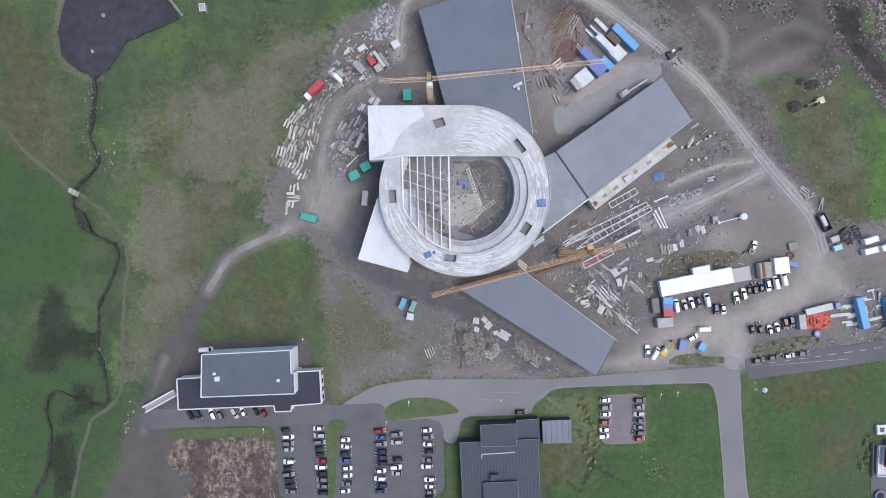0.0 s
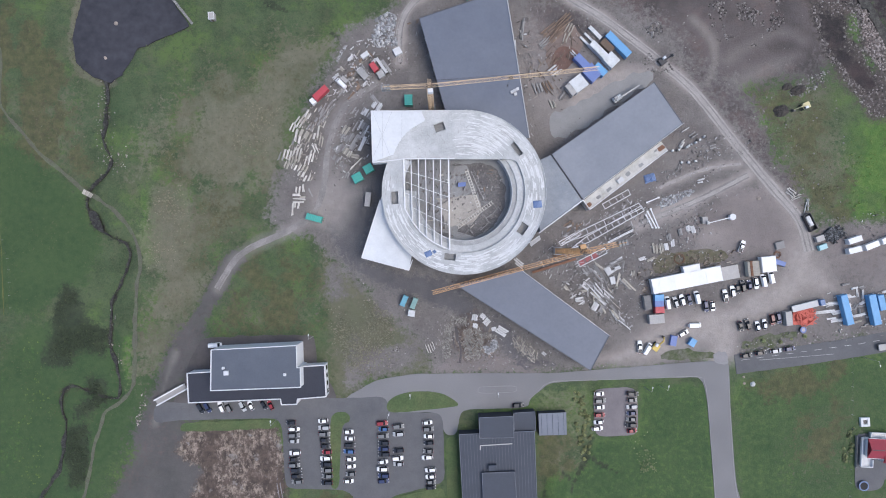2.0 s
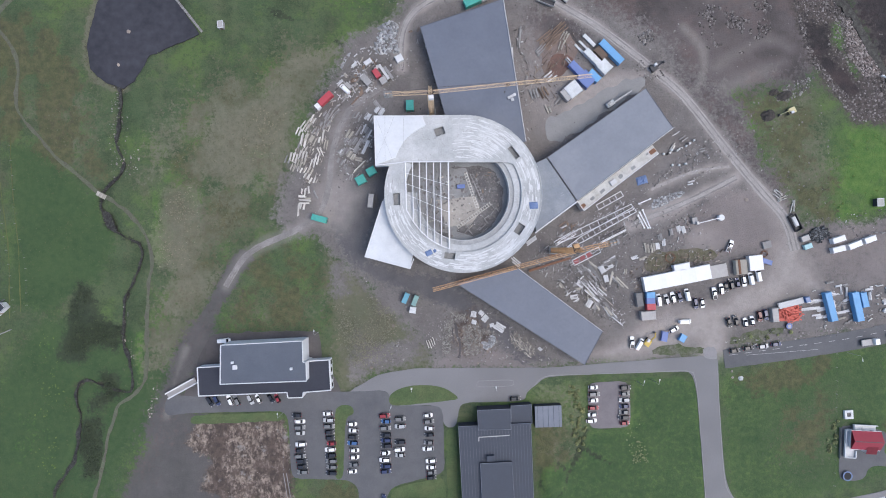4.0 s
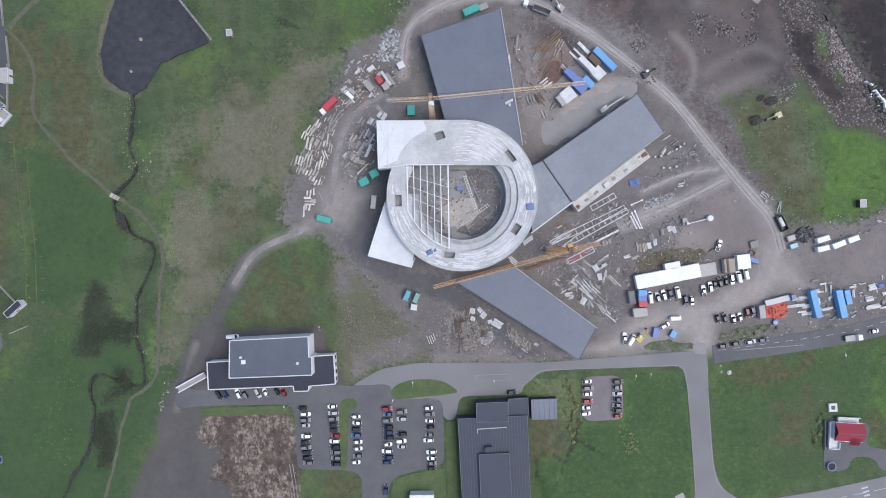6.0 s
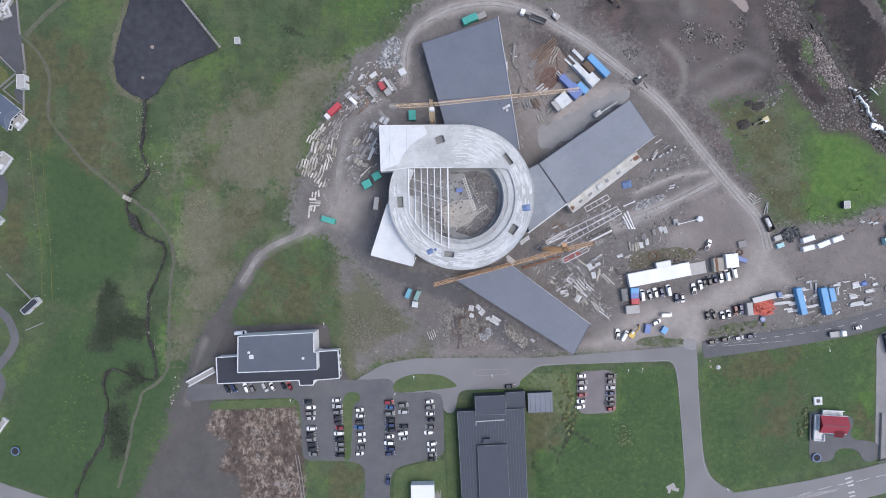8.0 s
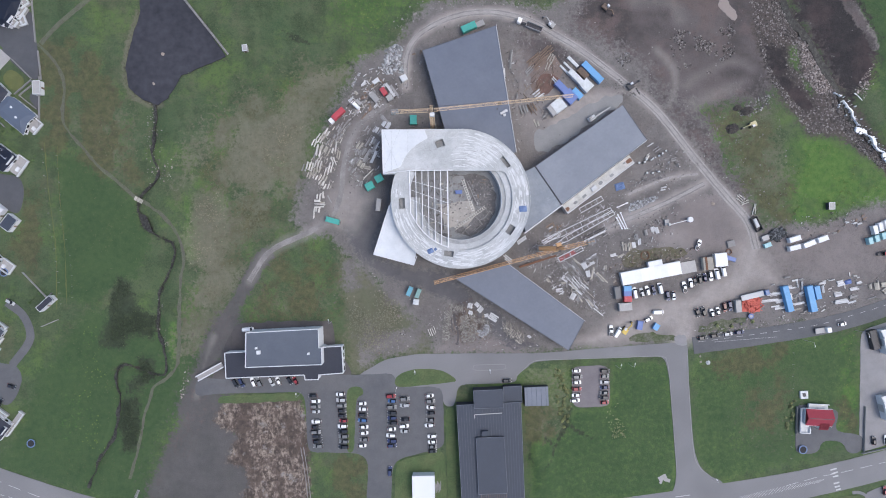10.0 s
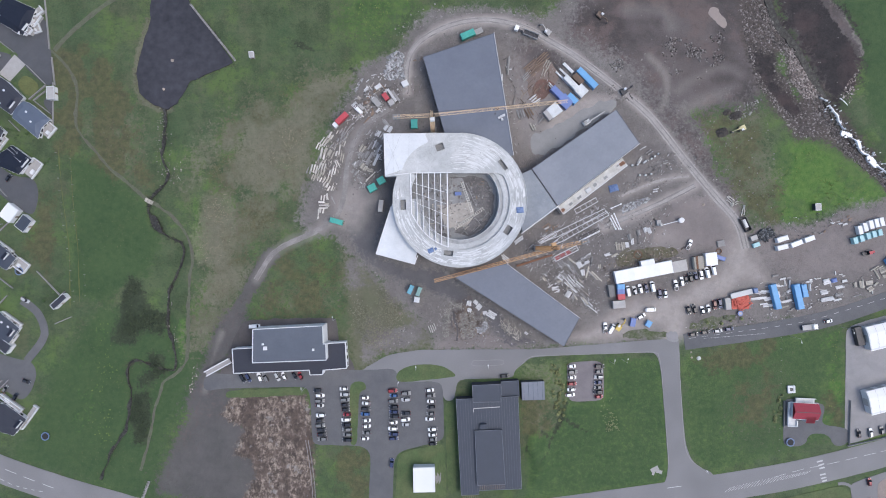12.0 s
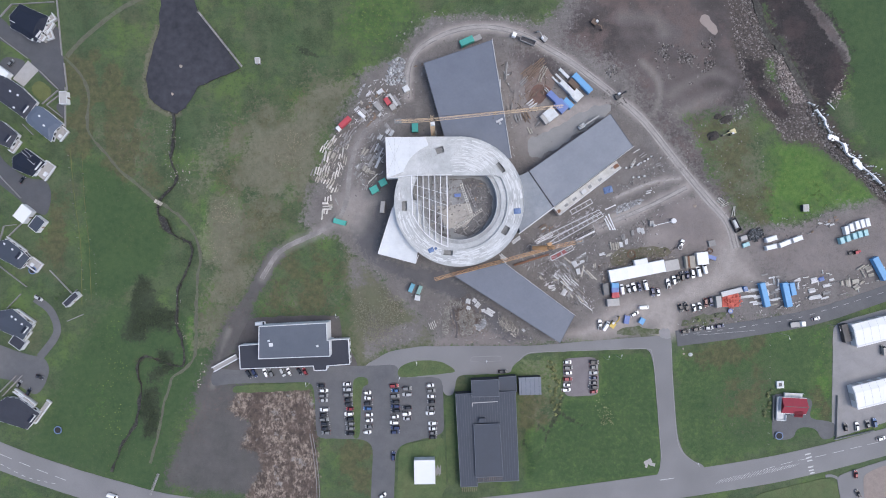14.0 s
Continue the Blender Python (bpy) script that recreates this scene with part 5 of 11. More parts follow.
for _w in WELLS:
    _c = sum((Vector(p) for p in _w), Vector((0, 0))) / 4
    for _k in range(4):
        _bm = bmesh.new()
        _p, _q = Vector(_w[_k]), Vector(_w[(_k + 1) % 4])
        bar(_bm, (*(_p + (_p - _c).normalized() * 0.1), DECK + 0.12), (*(_q + (_q - _c).normalized() * 0.1), DECK + 0.12), 0.16, 0.24)
        part("upstand", _bm, CONCRETE, round_hall)
    _bm = bmesh.new()
    prism(_bm, _w, DECK - 1.6, DECK - 1.3)
    part("shaft_floor", _bm, CONCRETE_DARK, round_hall)

# upper block whose white roof runs out to the west, and the lower white block beneath the ring
_bm = bmesh.new()
prism(_bm, pairs(-27.6, 52.8, -7.5, 53.0, -15.0, 46.2, -19.6, 33.2, -27.2, 32.8), 7.6, DECK - 0.55)
part("west_block", _bm, PLASTER, round_hall)
_stair = [(-18.8, 35.2), (-26.9, 33.1), (-27.4, 52.5), (-8.3, 52.5), (-6.9, 49.4)]
_steps = []
_p0, _p1 = Vector((-7.3, 48.4)), Vector((-19.2, 35.2))
for _i in range(24):
    _t = _i / 24
    _bulge = math.sin(math.pi * _t) * 1.6
    _x, _y = _p0.x + (_p1.x - _p0.x) * _t - _bulge, _p0.y + (_p1.y - _p0.y) * _t + _bulge * 0.8
    _t2 = (_i + 1) / 24
    _b2 = math.sin(math.pi * _t2) * 1.6
    _steps += [(_x, _y), (_p0.x + (_p1.x - _p0.x) * _t2 - _b2, _y)]
_bm = bmesh.new()
slab_with_holes(_bm, _stair[1:4] + [_stair[4]] + _steps, [], DECK - 0.5, DECK + 0.4)
part("roof_membrane", _bm, MEMBRANE, round_hall, "clean white roof membrane with stepped edge")
for _p, _q in ((((-27.5, 52.6)), ((-7.9, 52.6))), (((-27.5, 52.6)), ((-26.9, 32.9))), (((-26.9, 32.9)), ((-16.0, 34.1))), (((-8.6, 52.6)), ((-7.0, 49.2))), (((-16.0, 34.25)), ((4.4, 34.45)))):
    _bm = bmesh.new()
    bar(_bm, (*_p, DECK + 0.4), (*_q, DECK + 0.4), 0.4, 0.3)
    part("roof_edge", _bm, TRIM, round_hall)
_bm = bmesh.new()
for _p, _q in ((((-26.9, 52.3)), ((-20.0, 34.6))), (((-19.6, 52.3)), ((-26.9, 34.6))), (((-23.3, 52.3)), ((-23.1, 33.5))), (((-15.8, 52.3)), ((-15.8, 39.8)))):
    bar(_bm, (*_p, DECK + 0.41), (*_q, DECK + 0.41), 0.07, 0.03)
part("roof_seam", _bm, STEEL, round_hall)
_bm = bmesh.new()
prism(_bm, pairs(-20.4, 30.7, -31.8, -3.6, -13.4, -8.5, -12.1, -0.8, -19.5, 15.1), 4.4, 8.0)
part("south_west_block", _bm, PLASTER, round_hall)
_bm = bmesh.new()
prism(_bm, pairs(-20.4, 31.0, -31.9, -3.8, -13.4, -8.7, -11.9, -0.8, -19.3, 15.1), 8.0, 8.3)
part("south_west_roof", _bm, MEMBRANE, round_hall, "white roof membrane")
for _p, _q in ((((-31.8, -3.7)), ((-13.4, -8.6))), (((-31.8, -3.7)), ((-24.6, 18.9))), (((-13.4, -8.6)), ((-11.9, -4.5)))):
    _bm = bmesh.new()
    bar(_bm, (*_p, 8.4), (*_q, 8.4), 0.35, 0.25)
    part("roof_edge", _bm, TRIM, round_hall)
_bm = bmesh.new()
prism(_bm, pairs(-23.0, 26.8, -29.7, 0.2, -15.3, -4.6, -13.1, 0.2, -20.8, 15.7), 0.0, 4.4)
part("south_west_base", _bm, CONCRETE_DARK, round_hall)
_bm = bmesh.new()
prism(_bm, pairs(-23.0, 52.2, -10.8, 52.2, -15.9, 46.7, -18.6, 39.6, -23.0, 38.9), 0.0, 7.6)
part("west_base", _bm, CONCRETE_DARK, round_hall)

# white roof beams over the west half of the courtyard, with thin cross ties
_foot = (372, 396, 414, 427, 437, 444, 450)
_beam_x = [(-15.1, 29.3)[0], (-12.3, 29.3)[0], (-9.5, 29.3)[0], (-6.7, 29.3)[0], (-3.8, 29.3)[0], (-1.0, 29.3)[0], (2.1, 29.3)[0]]
_top_y, _y_unit = (-17.5, 34.1)[1], (-17.5, 29.3)[1] - (-17.5, 29.1)[1]
_feet = []
for _x, _f in zip(_beam_x, _foot):
    _y = _top_y - (_f - 277) * _y_unit
    _feet.append((_x, _y))
    _bm = bmesh.new()
    _w = 0.5 if _f in (372, 450) else 0.3
    bar(_bm, (_x, _top_y, DECK + 0.15), (_x + 0.5, _y, DECK + 0.15), _w, 0.6)
    part("roof_beam", _bm, WHITE_STEEL, round_hall, "white steel roof beam")
for _p, _q in zip(_feet, _feet[1:]):
    _bm = bmesh.new()
    bar(_bm, (_p[0] + 0.5, _p[1], DECK + 0.15), (_q[0] + 0.5, _q[1], DECK + 0.15), 0.45, 0.5)
    part("edge_beam", _bm, WHITE_STEEL, round_hall, "white steel edge beam")
for _k in range(5):
    for _i in range(6):
        _f0 = 298 + _k * 21 + _i * (4 + _k)
        _f1 = _f0 + (4 + _k)
        if _f1 > _foot[_i] - 6:
            continue
        _bm = bmesh.new()
        bar(_bm, (_beam_x[_i], _top_y - (_f0 - 277) * _y_unit, DECK + 0.1), (_beam_x[_i + 1], _top_y - (_f1 - 277) * _y_unit, DECK + 0.1), 0.13, 0.2)
        part("cross_tie", _bm, WHITE_STEEL, round_hall)

# columns under the deck's edge
for _k in range(20):
    _a = radians(200 + _k * 9.5)
    _bm = bmesh.new()
    cyl(_bm, 0.22, 10.6, DECK - 0.5, 8, Matrix.Translation((RING.x + (RING_IN + 0.9) * math.cos(_a), RING.y + (RING_IN + 0.9) * math.sin(_a), 0)))
    part("column", _bm, CONCRETE, round_hall)

# white boards laid in arcs on the deck, and loose pieces
random.seed(11)
_bm = bmesh.new()


def over_well(x, y):
    return any((Vector(w[0]) + Vector(w[2]) - 2 * Vector((x, y))).length < 2 * (Vector(w[0]) - Vector(w[2])).length * 0.62 for w in WELLS)


def arc_board(bm, r, a, length, w, z, h):
    n = max(2, int(length / 1.2))
    for k in range(n):
        a0, a1 = a + length / r * k / n, a + length / r * (k + 1) / n
        if over_well(RING.x + r * math.cos(a1), RING.y + r * math.sin(a1)):
            break
        bar(bm, (RING.x + r * math.cos(a0), RING.y + r * math.sin(a0), z), (RING.x + r * math.cos(a1), RING.y + r * math.sin(a1), z), w, h)


for _k in range(300):
    _r = random.uniform(RING_IN + 1.0, RING_R - 0.8)
    _a = random.uniform(math.pi * 0.95, math.pi * 2.28)
    arc_board(_bm, _r, _a, random.uniform(0.8, 6.0), random.uniform(0.12, 0.55), DECK + random.uniform(0.02, 0.07), 0.05)
for _k in range(230):
    _a = random.gauss(radians(62), 0.24)
    _r = random.uniform(12.5, RING_R - 1)
    if RING.y + _r * math.sin(_a) > DECK_NORTH + 1.2:
        arc_board(_bm, _r, _a, random.uniform(1.5, 4.5), random.uniform(0.1, 0.35), DECK + random.uniform(0.02, 0.07), 0.05)
tagged(part("boarding", _bm, BOARD_WHITE, round_hall, "white boards laid in arcs"), kind="stuff")
_bm = bmesh.new()
for _k in range(90):
    _r = random.uniform(RING_IN + 0.6, RING_R - 0.8)
    _a = random.uniform(math.pi * 0.9, math.pi * 2.3)
    arc_board(_bm, _r, _a, random.uniform(0.8, 4.0), random.uniform(0.08, 0.2), DECK + random.uniform(0.075, 0.12), 0.06)
for _k in range(40):
    _x, _y = random.uniform(RING.x - 18, RING.x + 15), random.uniform(DECK_NORTH + 1, RING.y + 27)
    if (Vector((_x, _y)) - RING).length < RING_R - 1.5:
        box(_bm, -random.uniform(0.1, 0.8), -0.1, DECK, random.uniform(0.1, 0.8), 0.1, DECK + 0.1, pose(_x, _y, 0, 0, 0, random.uniform(0, 180)))
tagged(part("litter", _bm, LITTER_GREY, round_hall, "grey boards and litter"), kind="stuff")
random.seed(12)
for _k in range(46):
    _a = radians(-70 + _k * 3.6)
    _bm = bmesh.new()
    cyl(_bm, 0.06, DECK + 0.25, DECK + 1.35, 6, Matrix.Translation((RING.x + (RING_R - 0.14) * math.cos(_a), RING.y + (RING_R - 0.14) * math.sin(_a), 0)))
    part("guard_post", _bm, WHITE_STEEL, round_hall)

# courtyard clutter
random.seed(13)


def ladder_form(name, x0, y0, x1, y1, z, width, n, material, label, category, group=""):
    """Two long rails with rungs between them, lying level."""
    a, b = Vector((x0, y0)), Vector((x1, y1))
    t = thing(name, label, category, Matrix.Translation((x0, y0, z)), group)
    d = b - a
    s = Vector((-d.y, d.x)).normalized() * width / 2
    for sign in (-1, 1):
        bm = bmesh.new()
        bar(bm, (*(s * sign), 0.15), (*(d + s * sign), 0.15), 0.22, 0.3)
        part("rail", bm, material, t)
    for k in range(n):
        q = d * (k + 0.5) / n
        bm = bmesh.new()
        bar(bm, (*(q - s), 0.15), (*(q + s), 0.15), 0.3, 0.2)
        part("rung", bm, material, t)
    return t


ladder_form("wall_formwork", 9.2, 30.9, 14.2, 16.1, COURT, 1.1, 14, FORMWORK, "pale timber wall formwork standing in the courtyard", "formwork", "courtyard formwork")
ladder_form("wall_formwork", 5.6, 8.2, 19.8, 18.3, COURT + 0.3, 1.3, 16, FORMWORK, "pale timber wall formwork standing in the courtyard", "formwork", "courtyard formwork")
ladder_form("wall_formwork", 11.6, 30.7, 16.8, 19.1, COURT, 1.2, 9, TIMBER_GREY, "grey timber wall formwork standing in the courtyard", "formwork", "courtyard formwork")

# wings
def wing(name, pts, z, label, roof, wall, rails=()):
    t = thing(name, label, "building wing")
    bm = bmesh.new()
    c = sum((Vector(p) for p in pts), Vector((0, 0))) / len(pts)
    prism(bm, [tuple(c + (Vector(p) - c) * 0.985) for p in pts], 0, z - 0.3)
    part("wall", bm, wall, t)
    bm = bmesh.new()
    prism(bm, pts, z - 0.3, z)
    part("roof", bm, roof, t, "smooth blue-grey roofing felt")
    n = len(pts)
    for i in range(n):
        p, q = pts[i], pts[(i + 1) % n]
        bm = bmesh.new()
        bar(bm, (*p, z + 0.06), (*q, z + 0.06), 0.16, 0.2)
        part("roof_edging", bm, TRIM if i in rails else ROOF_SEAM, t)
    for i in range(n):
        p, q = c + (Vector(pts[i]) - c) * 0.985, c + (Vector(pts[(i + 1) % n]) - c) * 0.985
        d = (q - p).normalized()
        k = max(1, int((q - p).length / 6))
        for j in range(k):
            v = p.lerp(q, (j + 0.5) / k)
            bm = bmesh.new()
            bar(bm, (*(v - d * 2.2), 2.2), (*(v + d * 2.2), 2.2), 0.14, 2.2)
            part("window", bm, GLASS, t)
    for i in rails:
        p, q = Vector(pts[i]), Vector(pts[(i + 1) % n])
        k = max(2, int((q - p).length / 2.6))
        for j in range(k + 1):
            bm = bmesh.new()
            v = p.lerp(q, j / k)
            cyl(bm, 0.07, z + 0.16, z + 1.2, 6, Matrix.Translation((v.x, v.y, 0)))
            part("guard_post", bm, WHITE_STEEL, t)
        bm = bmesh.new()
        bar(bm, (*p, z + 1.1), (*q, z + 1.1), 0.06)
        part("guard_rail", bm, STEEL, t)
    return t


WING_N = pairs(-9.3, 90.7, 24.7, 102.2, 34.1, 43.6, 4.7, 40.8)
WING_E = pairs(42.9, 37.1, 55.3, 19.3, 94.6, 49.1, 83.3, 65.4)
WING_SE = pairs(5.5, -14.7, 58.2, -48.2, 65.6, -34.4, 30.8, -8.5)
wing("north_wing", WING_N, 6.5, "low flat-roofed wing with blue-grey felt roof", WING_FELT, CONCRETE_DARK, (1,))
wing("east_wing", WING_E, 6.5, "low flat-roofed wing with pale blue-grey felt roof", PALE_FELT, CONCRETE_DARK, (1,))
wing("south_wing", WING_SE, 6.5, "low flat-roofed wing with blue-grey felt roof", WING_FELT, CONCRETE_DARK, (2,))
link = thing("east_link", "pale grey unfinished roof linking wing and round building", "building wing")
_bm = bmesh.new()
prism(_bm, pairs(34.2, 33.0, 38.4, 6.6, 55.0, 19.0, 42.7, 36.9), 0, 6.1)
part("roof_slab", _bm, LINK_FELT, link)
for _p, _q in (((55.4, 19.1), (37.9, 6.0)), ((55.2, 19.3), (43.0, 36.9))):
    _bm = bmesh.new()
    bar(_bm, (*_p, 6.3), (*_q, 6.3), 0.45, 0.4)
    part("roof_edge", _bm, TRIM if _p == _q or _q[1] < 8.5 else DARK_STEEL, link)
random.seed(14)
_bm = bmesh.new()
for _k in range(16):
    _t, _u = random.random(), random.random()
    _v = Vector((36.1, 25.4)).lerp(Vector((45.4, 31.1)), _t).lerp(Vector((39.8, 10.0)).lerp(Vector((51.9, 19.5)), _t), _u)
    box(_bm, -random.uniform(0.1, 1.6), -0.07, 6.1, random.uniform(0.1, 1.6), 0.07, 6.25, pose(_v.x, _v.y, 0, 0, 0, random.choice((35, 35, 125, random.uniform(0, 180)))))
tagged(part("roof_litter", _bm, ROOF_GREY, link, "grey battens and litter"), kind="stuff")

ledge = thing("terrace_ledge", "stained beige concrete terrace along the wing", "terrace")
_bm = bmesh.new()
prism(_bm, pairs(55.6, 19.0, 58.3, 15.3, 89.2, 38.9, 86.6, 42.5), 0, 5.2)
part("slab", _bm, CONCRETE_PALE, ledge)
for _p, _q in (((58.3, 15.3), (89.2, 38.9)), ((55.7, 18.9), (58.3, 15.3))):
    _bm = bmesh.new()
    bar(_bm, (*_p, 5.3), (*_q, 5.3), 0.25, 0.3)
    part("edge", _bm, TRIM, ledge)
for _x, _y, _s in ((57.8, 17.2, 0.9), (86.6, 39.8, 1.2), (84.4, 38.6, 0.7), (73.5, 29.6, 0.8), (66.0, 23.4, 1.0), (78.6, 33.0, 0.9), (61.8, 20.3, 0.7)):
    _bm = bmesh.new()
    prism(_bm, ragged_outline(turned_rect(_x, _y, _s * 2.2, _s * 1.3, 35), 0.5, 0.4, _s * _x), 5.2, 5.23)
    part("rust_stain", _bm, RUST if _s in (0.9, 1.2) and _x != 78.6 else CONCRETE_DARK, ledge)
_bm = bmesh.new()
prism(_bm, turned_rect(70.2, 26.9, 2.6, 1.8, 37), 5.2, 6.2)
part("wrapped_pallet", _bm, WHITE_GOODS, ledge)

# blocks of insulation and tarpaulins lying on roofs
def pallet_load(x, y, z, w, d, h, angle, material, label, category, group=""):
    t = thing("wrapped_pallet", label, category, pose(x, y, z, 0, 0, angle), group)
    bm = bmesh.new()
    for k in (-0.42, 0, 0.42):
        box(bm, -w / 2, d * k - 0.06, 0, w / 2, d * k + 0.06, 0.14)
    part("pallet", bm, TIMBER_BROWN, t)
    bm = bmesh.new()
    box(bm, -w / 2, -d / 2, 0.14, w / 2, d / 2, h, None, 0.06)
    part("load", bm, material, t)
    return t


for _x, _y in ((27.1, 61.5), (28.2, 62.1), (29.3, 62.7), (28.5, 60.7)):
    pallet_load(_x, _y, 6.5, 1.1, 1.1, 0.9, 15, WHITE_GOODS, "white wrapped pallet load on the felt roof", "pallet load", "loads on the north wing")
for _x, _y, _w, _d, _a in ((36.3, 16.9, 3.4, 2.8, 5), (-5.6, -2.1, 2.8, 2.2, 25), (-3.3, -1.3, 1.2, 1.2, 40)):
    _t = thing("tarpaulin", "blue tarpaulin over materials on the deck", "tarpaulin", pose(_x, _y, DECK, 0, 0, _a), "tarpaulins")
    _bm = bmesh.new()
    bmesh.ops.create_grid(_bm, x_segments=8, y_segments=8, size=0.5)
    for _v in _bm.verts:
        _v.co = Vector((_v.co.x * _w, _v.co.y * _d, 0.45 - 1.5 * max(abs(_v.co.x), abs(_v.co.y)) ** 4 * 4 + 0.18 * noise.noise((_v.co.x * 4, _v.co.y * 4, _x))))
    bmesh.ops.solidify(_bm, geom=list(_bm.faces), thickness=0.04)
    part("sheet", _bm, TARP_BLUE, _t)

# ---- tower cranes ----
def lattice(bm, a, b, w, h, bays, flat=False, chord=0.14, brace=0.075):
    """A lattice boom from a to b: three or four chords with zigzag braces."""
    a, b = Vector(a), Vector(b)
    d = (b - a).normalized()
    up = Vector((0, 0, 1)) if abs(d.z) < 0.9 else Vector((0, 1, 0))
    s = d.cross(up).normalized()
    up = s.cross(d).normalized()
    if flat:
        rails = [s * w / 2 - up * h / 2, -s * w / 2 - up * h / 2, -s * w / 2 + up * h / 2, s * w / 2 + up * h / 2]
    else:
        rails = [s * w / 2, -s * w / 2, up * h]
    for r in rails:
        bar(bm, a + r, b + r, chord)
    n = len(rails)
    for i in range(n):
        p, q = rails[i], rails[(i + 1) % n]
        for k in range(bays):
            u, v = a.lerp(b, k / bays), a.lerp(b, (k + 1) / bays)
            bar(bm, u + (p if k % 2 else q), v + (q if k % 2 else p), brace)
            bar(bm, u + p, u + q, brace)


def tower_crane(mast, top, tip, back, label, paint, cab_paint):
    """mast: the foot in plan; top: height of the jib; tip, back: plan of the jib's two ends."""
    t = thing("tower_crane", label, "tower crane", Matrix.Translation((*mast, 0)), "tower cranes")
    o = Vector((*mast, 0))
    tip, back = Vector((*tip, 0)) - o, Vector((*back, 0)) - o
    d = tip.normalized()
    bm = bmesh.new()
    box(bm, -1.7, -1.7, 0, 1.7, 1.7, 0.8, None, 0.1)
    part("base", bm, CONCRETE_DARK, t)
    bm = bmesh.new()
    lattice(bm, (0, 0, 0.8), (0, 0, top - 1.5), 1.9, 1.9, int(top / 1.6), True, 0.28, 0.16)
    part("mast", bm, paint, t)
    bm = bmesh.new()
    cyl(bm, 1.3, top - 1.5, top - 0.7, 16)
    part("slewing_ring", bm, DARK_STEEL, t)
    bm = bmesh.new()
    lattice(bm, (*(d * 1.0).xy, top), (*tip.xy, top), 1.3, 1.4, int(tip.length / 1.7))
    part("jib", bm, paint, t)
    bm = bmesh.new()
    lattice(bm, (*(-d * 0.8).xy, top), (*back.xy, top), 1.5, 0.9, max(4, int(back.length / 2)))
    part("counter_jib", bm, paint, t)
    bm = bmesh.new()
    lattice(bm, (0, 0, top - 0.7), (0, 0, top + 5.5), 1.1, 1.1, 4, True, 0.16, 0.1)
    part("tower_head", bm, paint, t)
    ang = math.degrees(math.atan2(d.y, d.x))
    bm = bmesh.new()
    for k in range(3):
        box(bm, -0.5 + k * 1.1, -0.9, -1.9, 0.4 + k * 1.1, 0.9, 0.7, Matrix.Translation((back.x, back.y, top)) @ pose(0, 0, 0, 0, 0, ang), 0.05)
    part("counterweight", bm, CONCRETE_DARK, t)
    bm = bmesh.new()
    box(bm, -0.9, -2.4, -2.2, 1.1, -0.9, 0.1, pose(0, 0, top, 0, 0, ang), 0.15)
    cab = part("cab", bm, cab_paint, t)
    bm = bmesh.new()
    box(bm, 1.08, -2.25, -1.7, 1.16, -1.05, -0.3, pose(0, 0, top, 0, 0, ang))
    part("window", bm, GLASS, cab)
    for f in (0.45, 0.85):
        bm = bmesh.new()
        bar(bm, (0, 0, top + 5.4), (*(tip * f).xy, top + 1.4), 0.07)
        part("stay", bm, DARK_STEEL, t)
    bm = bmesh.new()
    bar(bm, (0, 0, top + 5.4), (*(back * 0.9).xy, top + 0.9), 0.07)
    part("stay", bm, DARK_STEEL, t)
    q = tip * 0.48
    bm = bmesh.new()
    box(bm, -0.8, -0.7, -0.5, 0.8, 0.7, -0.2, Matrix.Translation((q.x, q.y, top)) @ pose(0, 0, 0, 0, 0, ang))
    trolley = part("trolley", bm, DARK_STEEL, t)
    bm = bmesh.new()
    cyl(bm, 0.05, top - 9, top - 0.5, 5, Matrix.Translation((q.x, q.y, 0)))
    box(bm, -0.25, -0.25, top - 9.8, 0.25, 0.25, top - 9, Matrix.Translation((q.x, q.y, 0)))
    part("hook_rope", bm, DARK_STEEL, trolley)
    return t


tower_crane((-4.7, 56.9), 30, (54.5, 63.0), (-21.2, 56.2), "orange lattice tower crane with white cab beside the building", PALE_CRANE_PAINT, TRIM)
tower_crane((46.5, -1.1), 42, (-3.5, -14.6), (59.9, 1.9), "tall orange lattice tower crane over the site", CRANE_PAINT, CRANE_PAINT)

# ---- other buildings ----
def ring_parapet(pts, z, w, h, material, parent):
    n = len(pts)
    for i in range(n):
        bm = bmesh.new()
        bar(bm, (*pts[i], z + h / 2), (*pts[(i + 1) % n], z + h / 2), w, h)
        part("parapet", bm, material, parent)


def wall_windows(parent, p, q, z0, z1, n, w=1.4):
    """Dark panes set in an outer wall between two corners."""
    p, q = Vector(p), Vector(q)
    d = (q - p).normalized()
    for k in range(n):
        c = p.lerp(q, (k + 0.5) / n)
        bm = bmesh.new()
        bar(bm, (*(c - d * w / 2), (z0 + z1) / 2), (*(c + d * w / 2), (z0 + z1) / 2), 0.12, z1 - z0)
        part("window", bm, GLASS, parent)


school = thing("white_building", "white two-level building with grey flat roofs", "building")
LOW = pairs(-101.4, -49.5, -47.0, -46.3, -46.3, -58.8, -57.7, -59.7, -57.9, -61.8, -64.0, -62.0, -64.4, -59.7, -100.8, -61.2)
HIGH = pairs(-89.9, -39.4, -56.9, -37.7, -56.6, -46.3, -55.4, -46.3, -55.2, -53.9, -90.1, -55.2)
_bm = bmesh.new()
slab_with_holes(_bm, LOW, [], 0, 5.4)
part("lower_wall", _bm, PLASTER, school)
_bm = bmesh.new()
slab_with_holes(_bm, LOW, [], 5.4, 5.5)
part("lower_roof", _bm, ROOF_BLACK, school, "near-black flat roof")
_bm = bmesh.new()
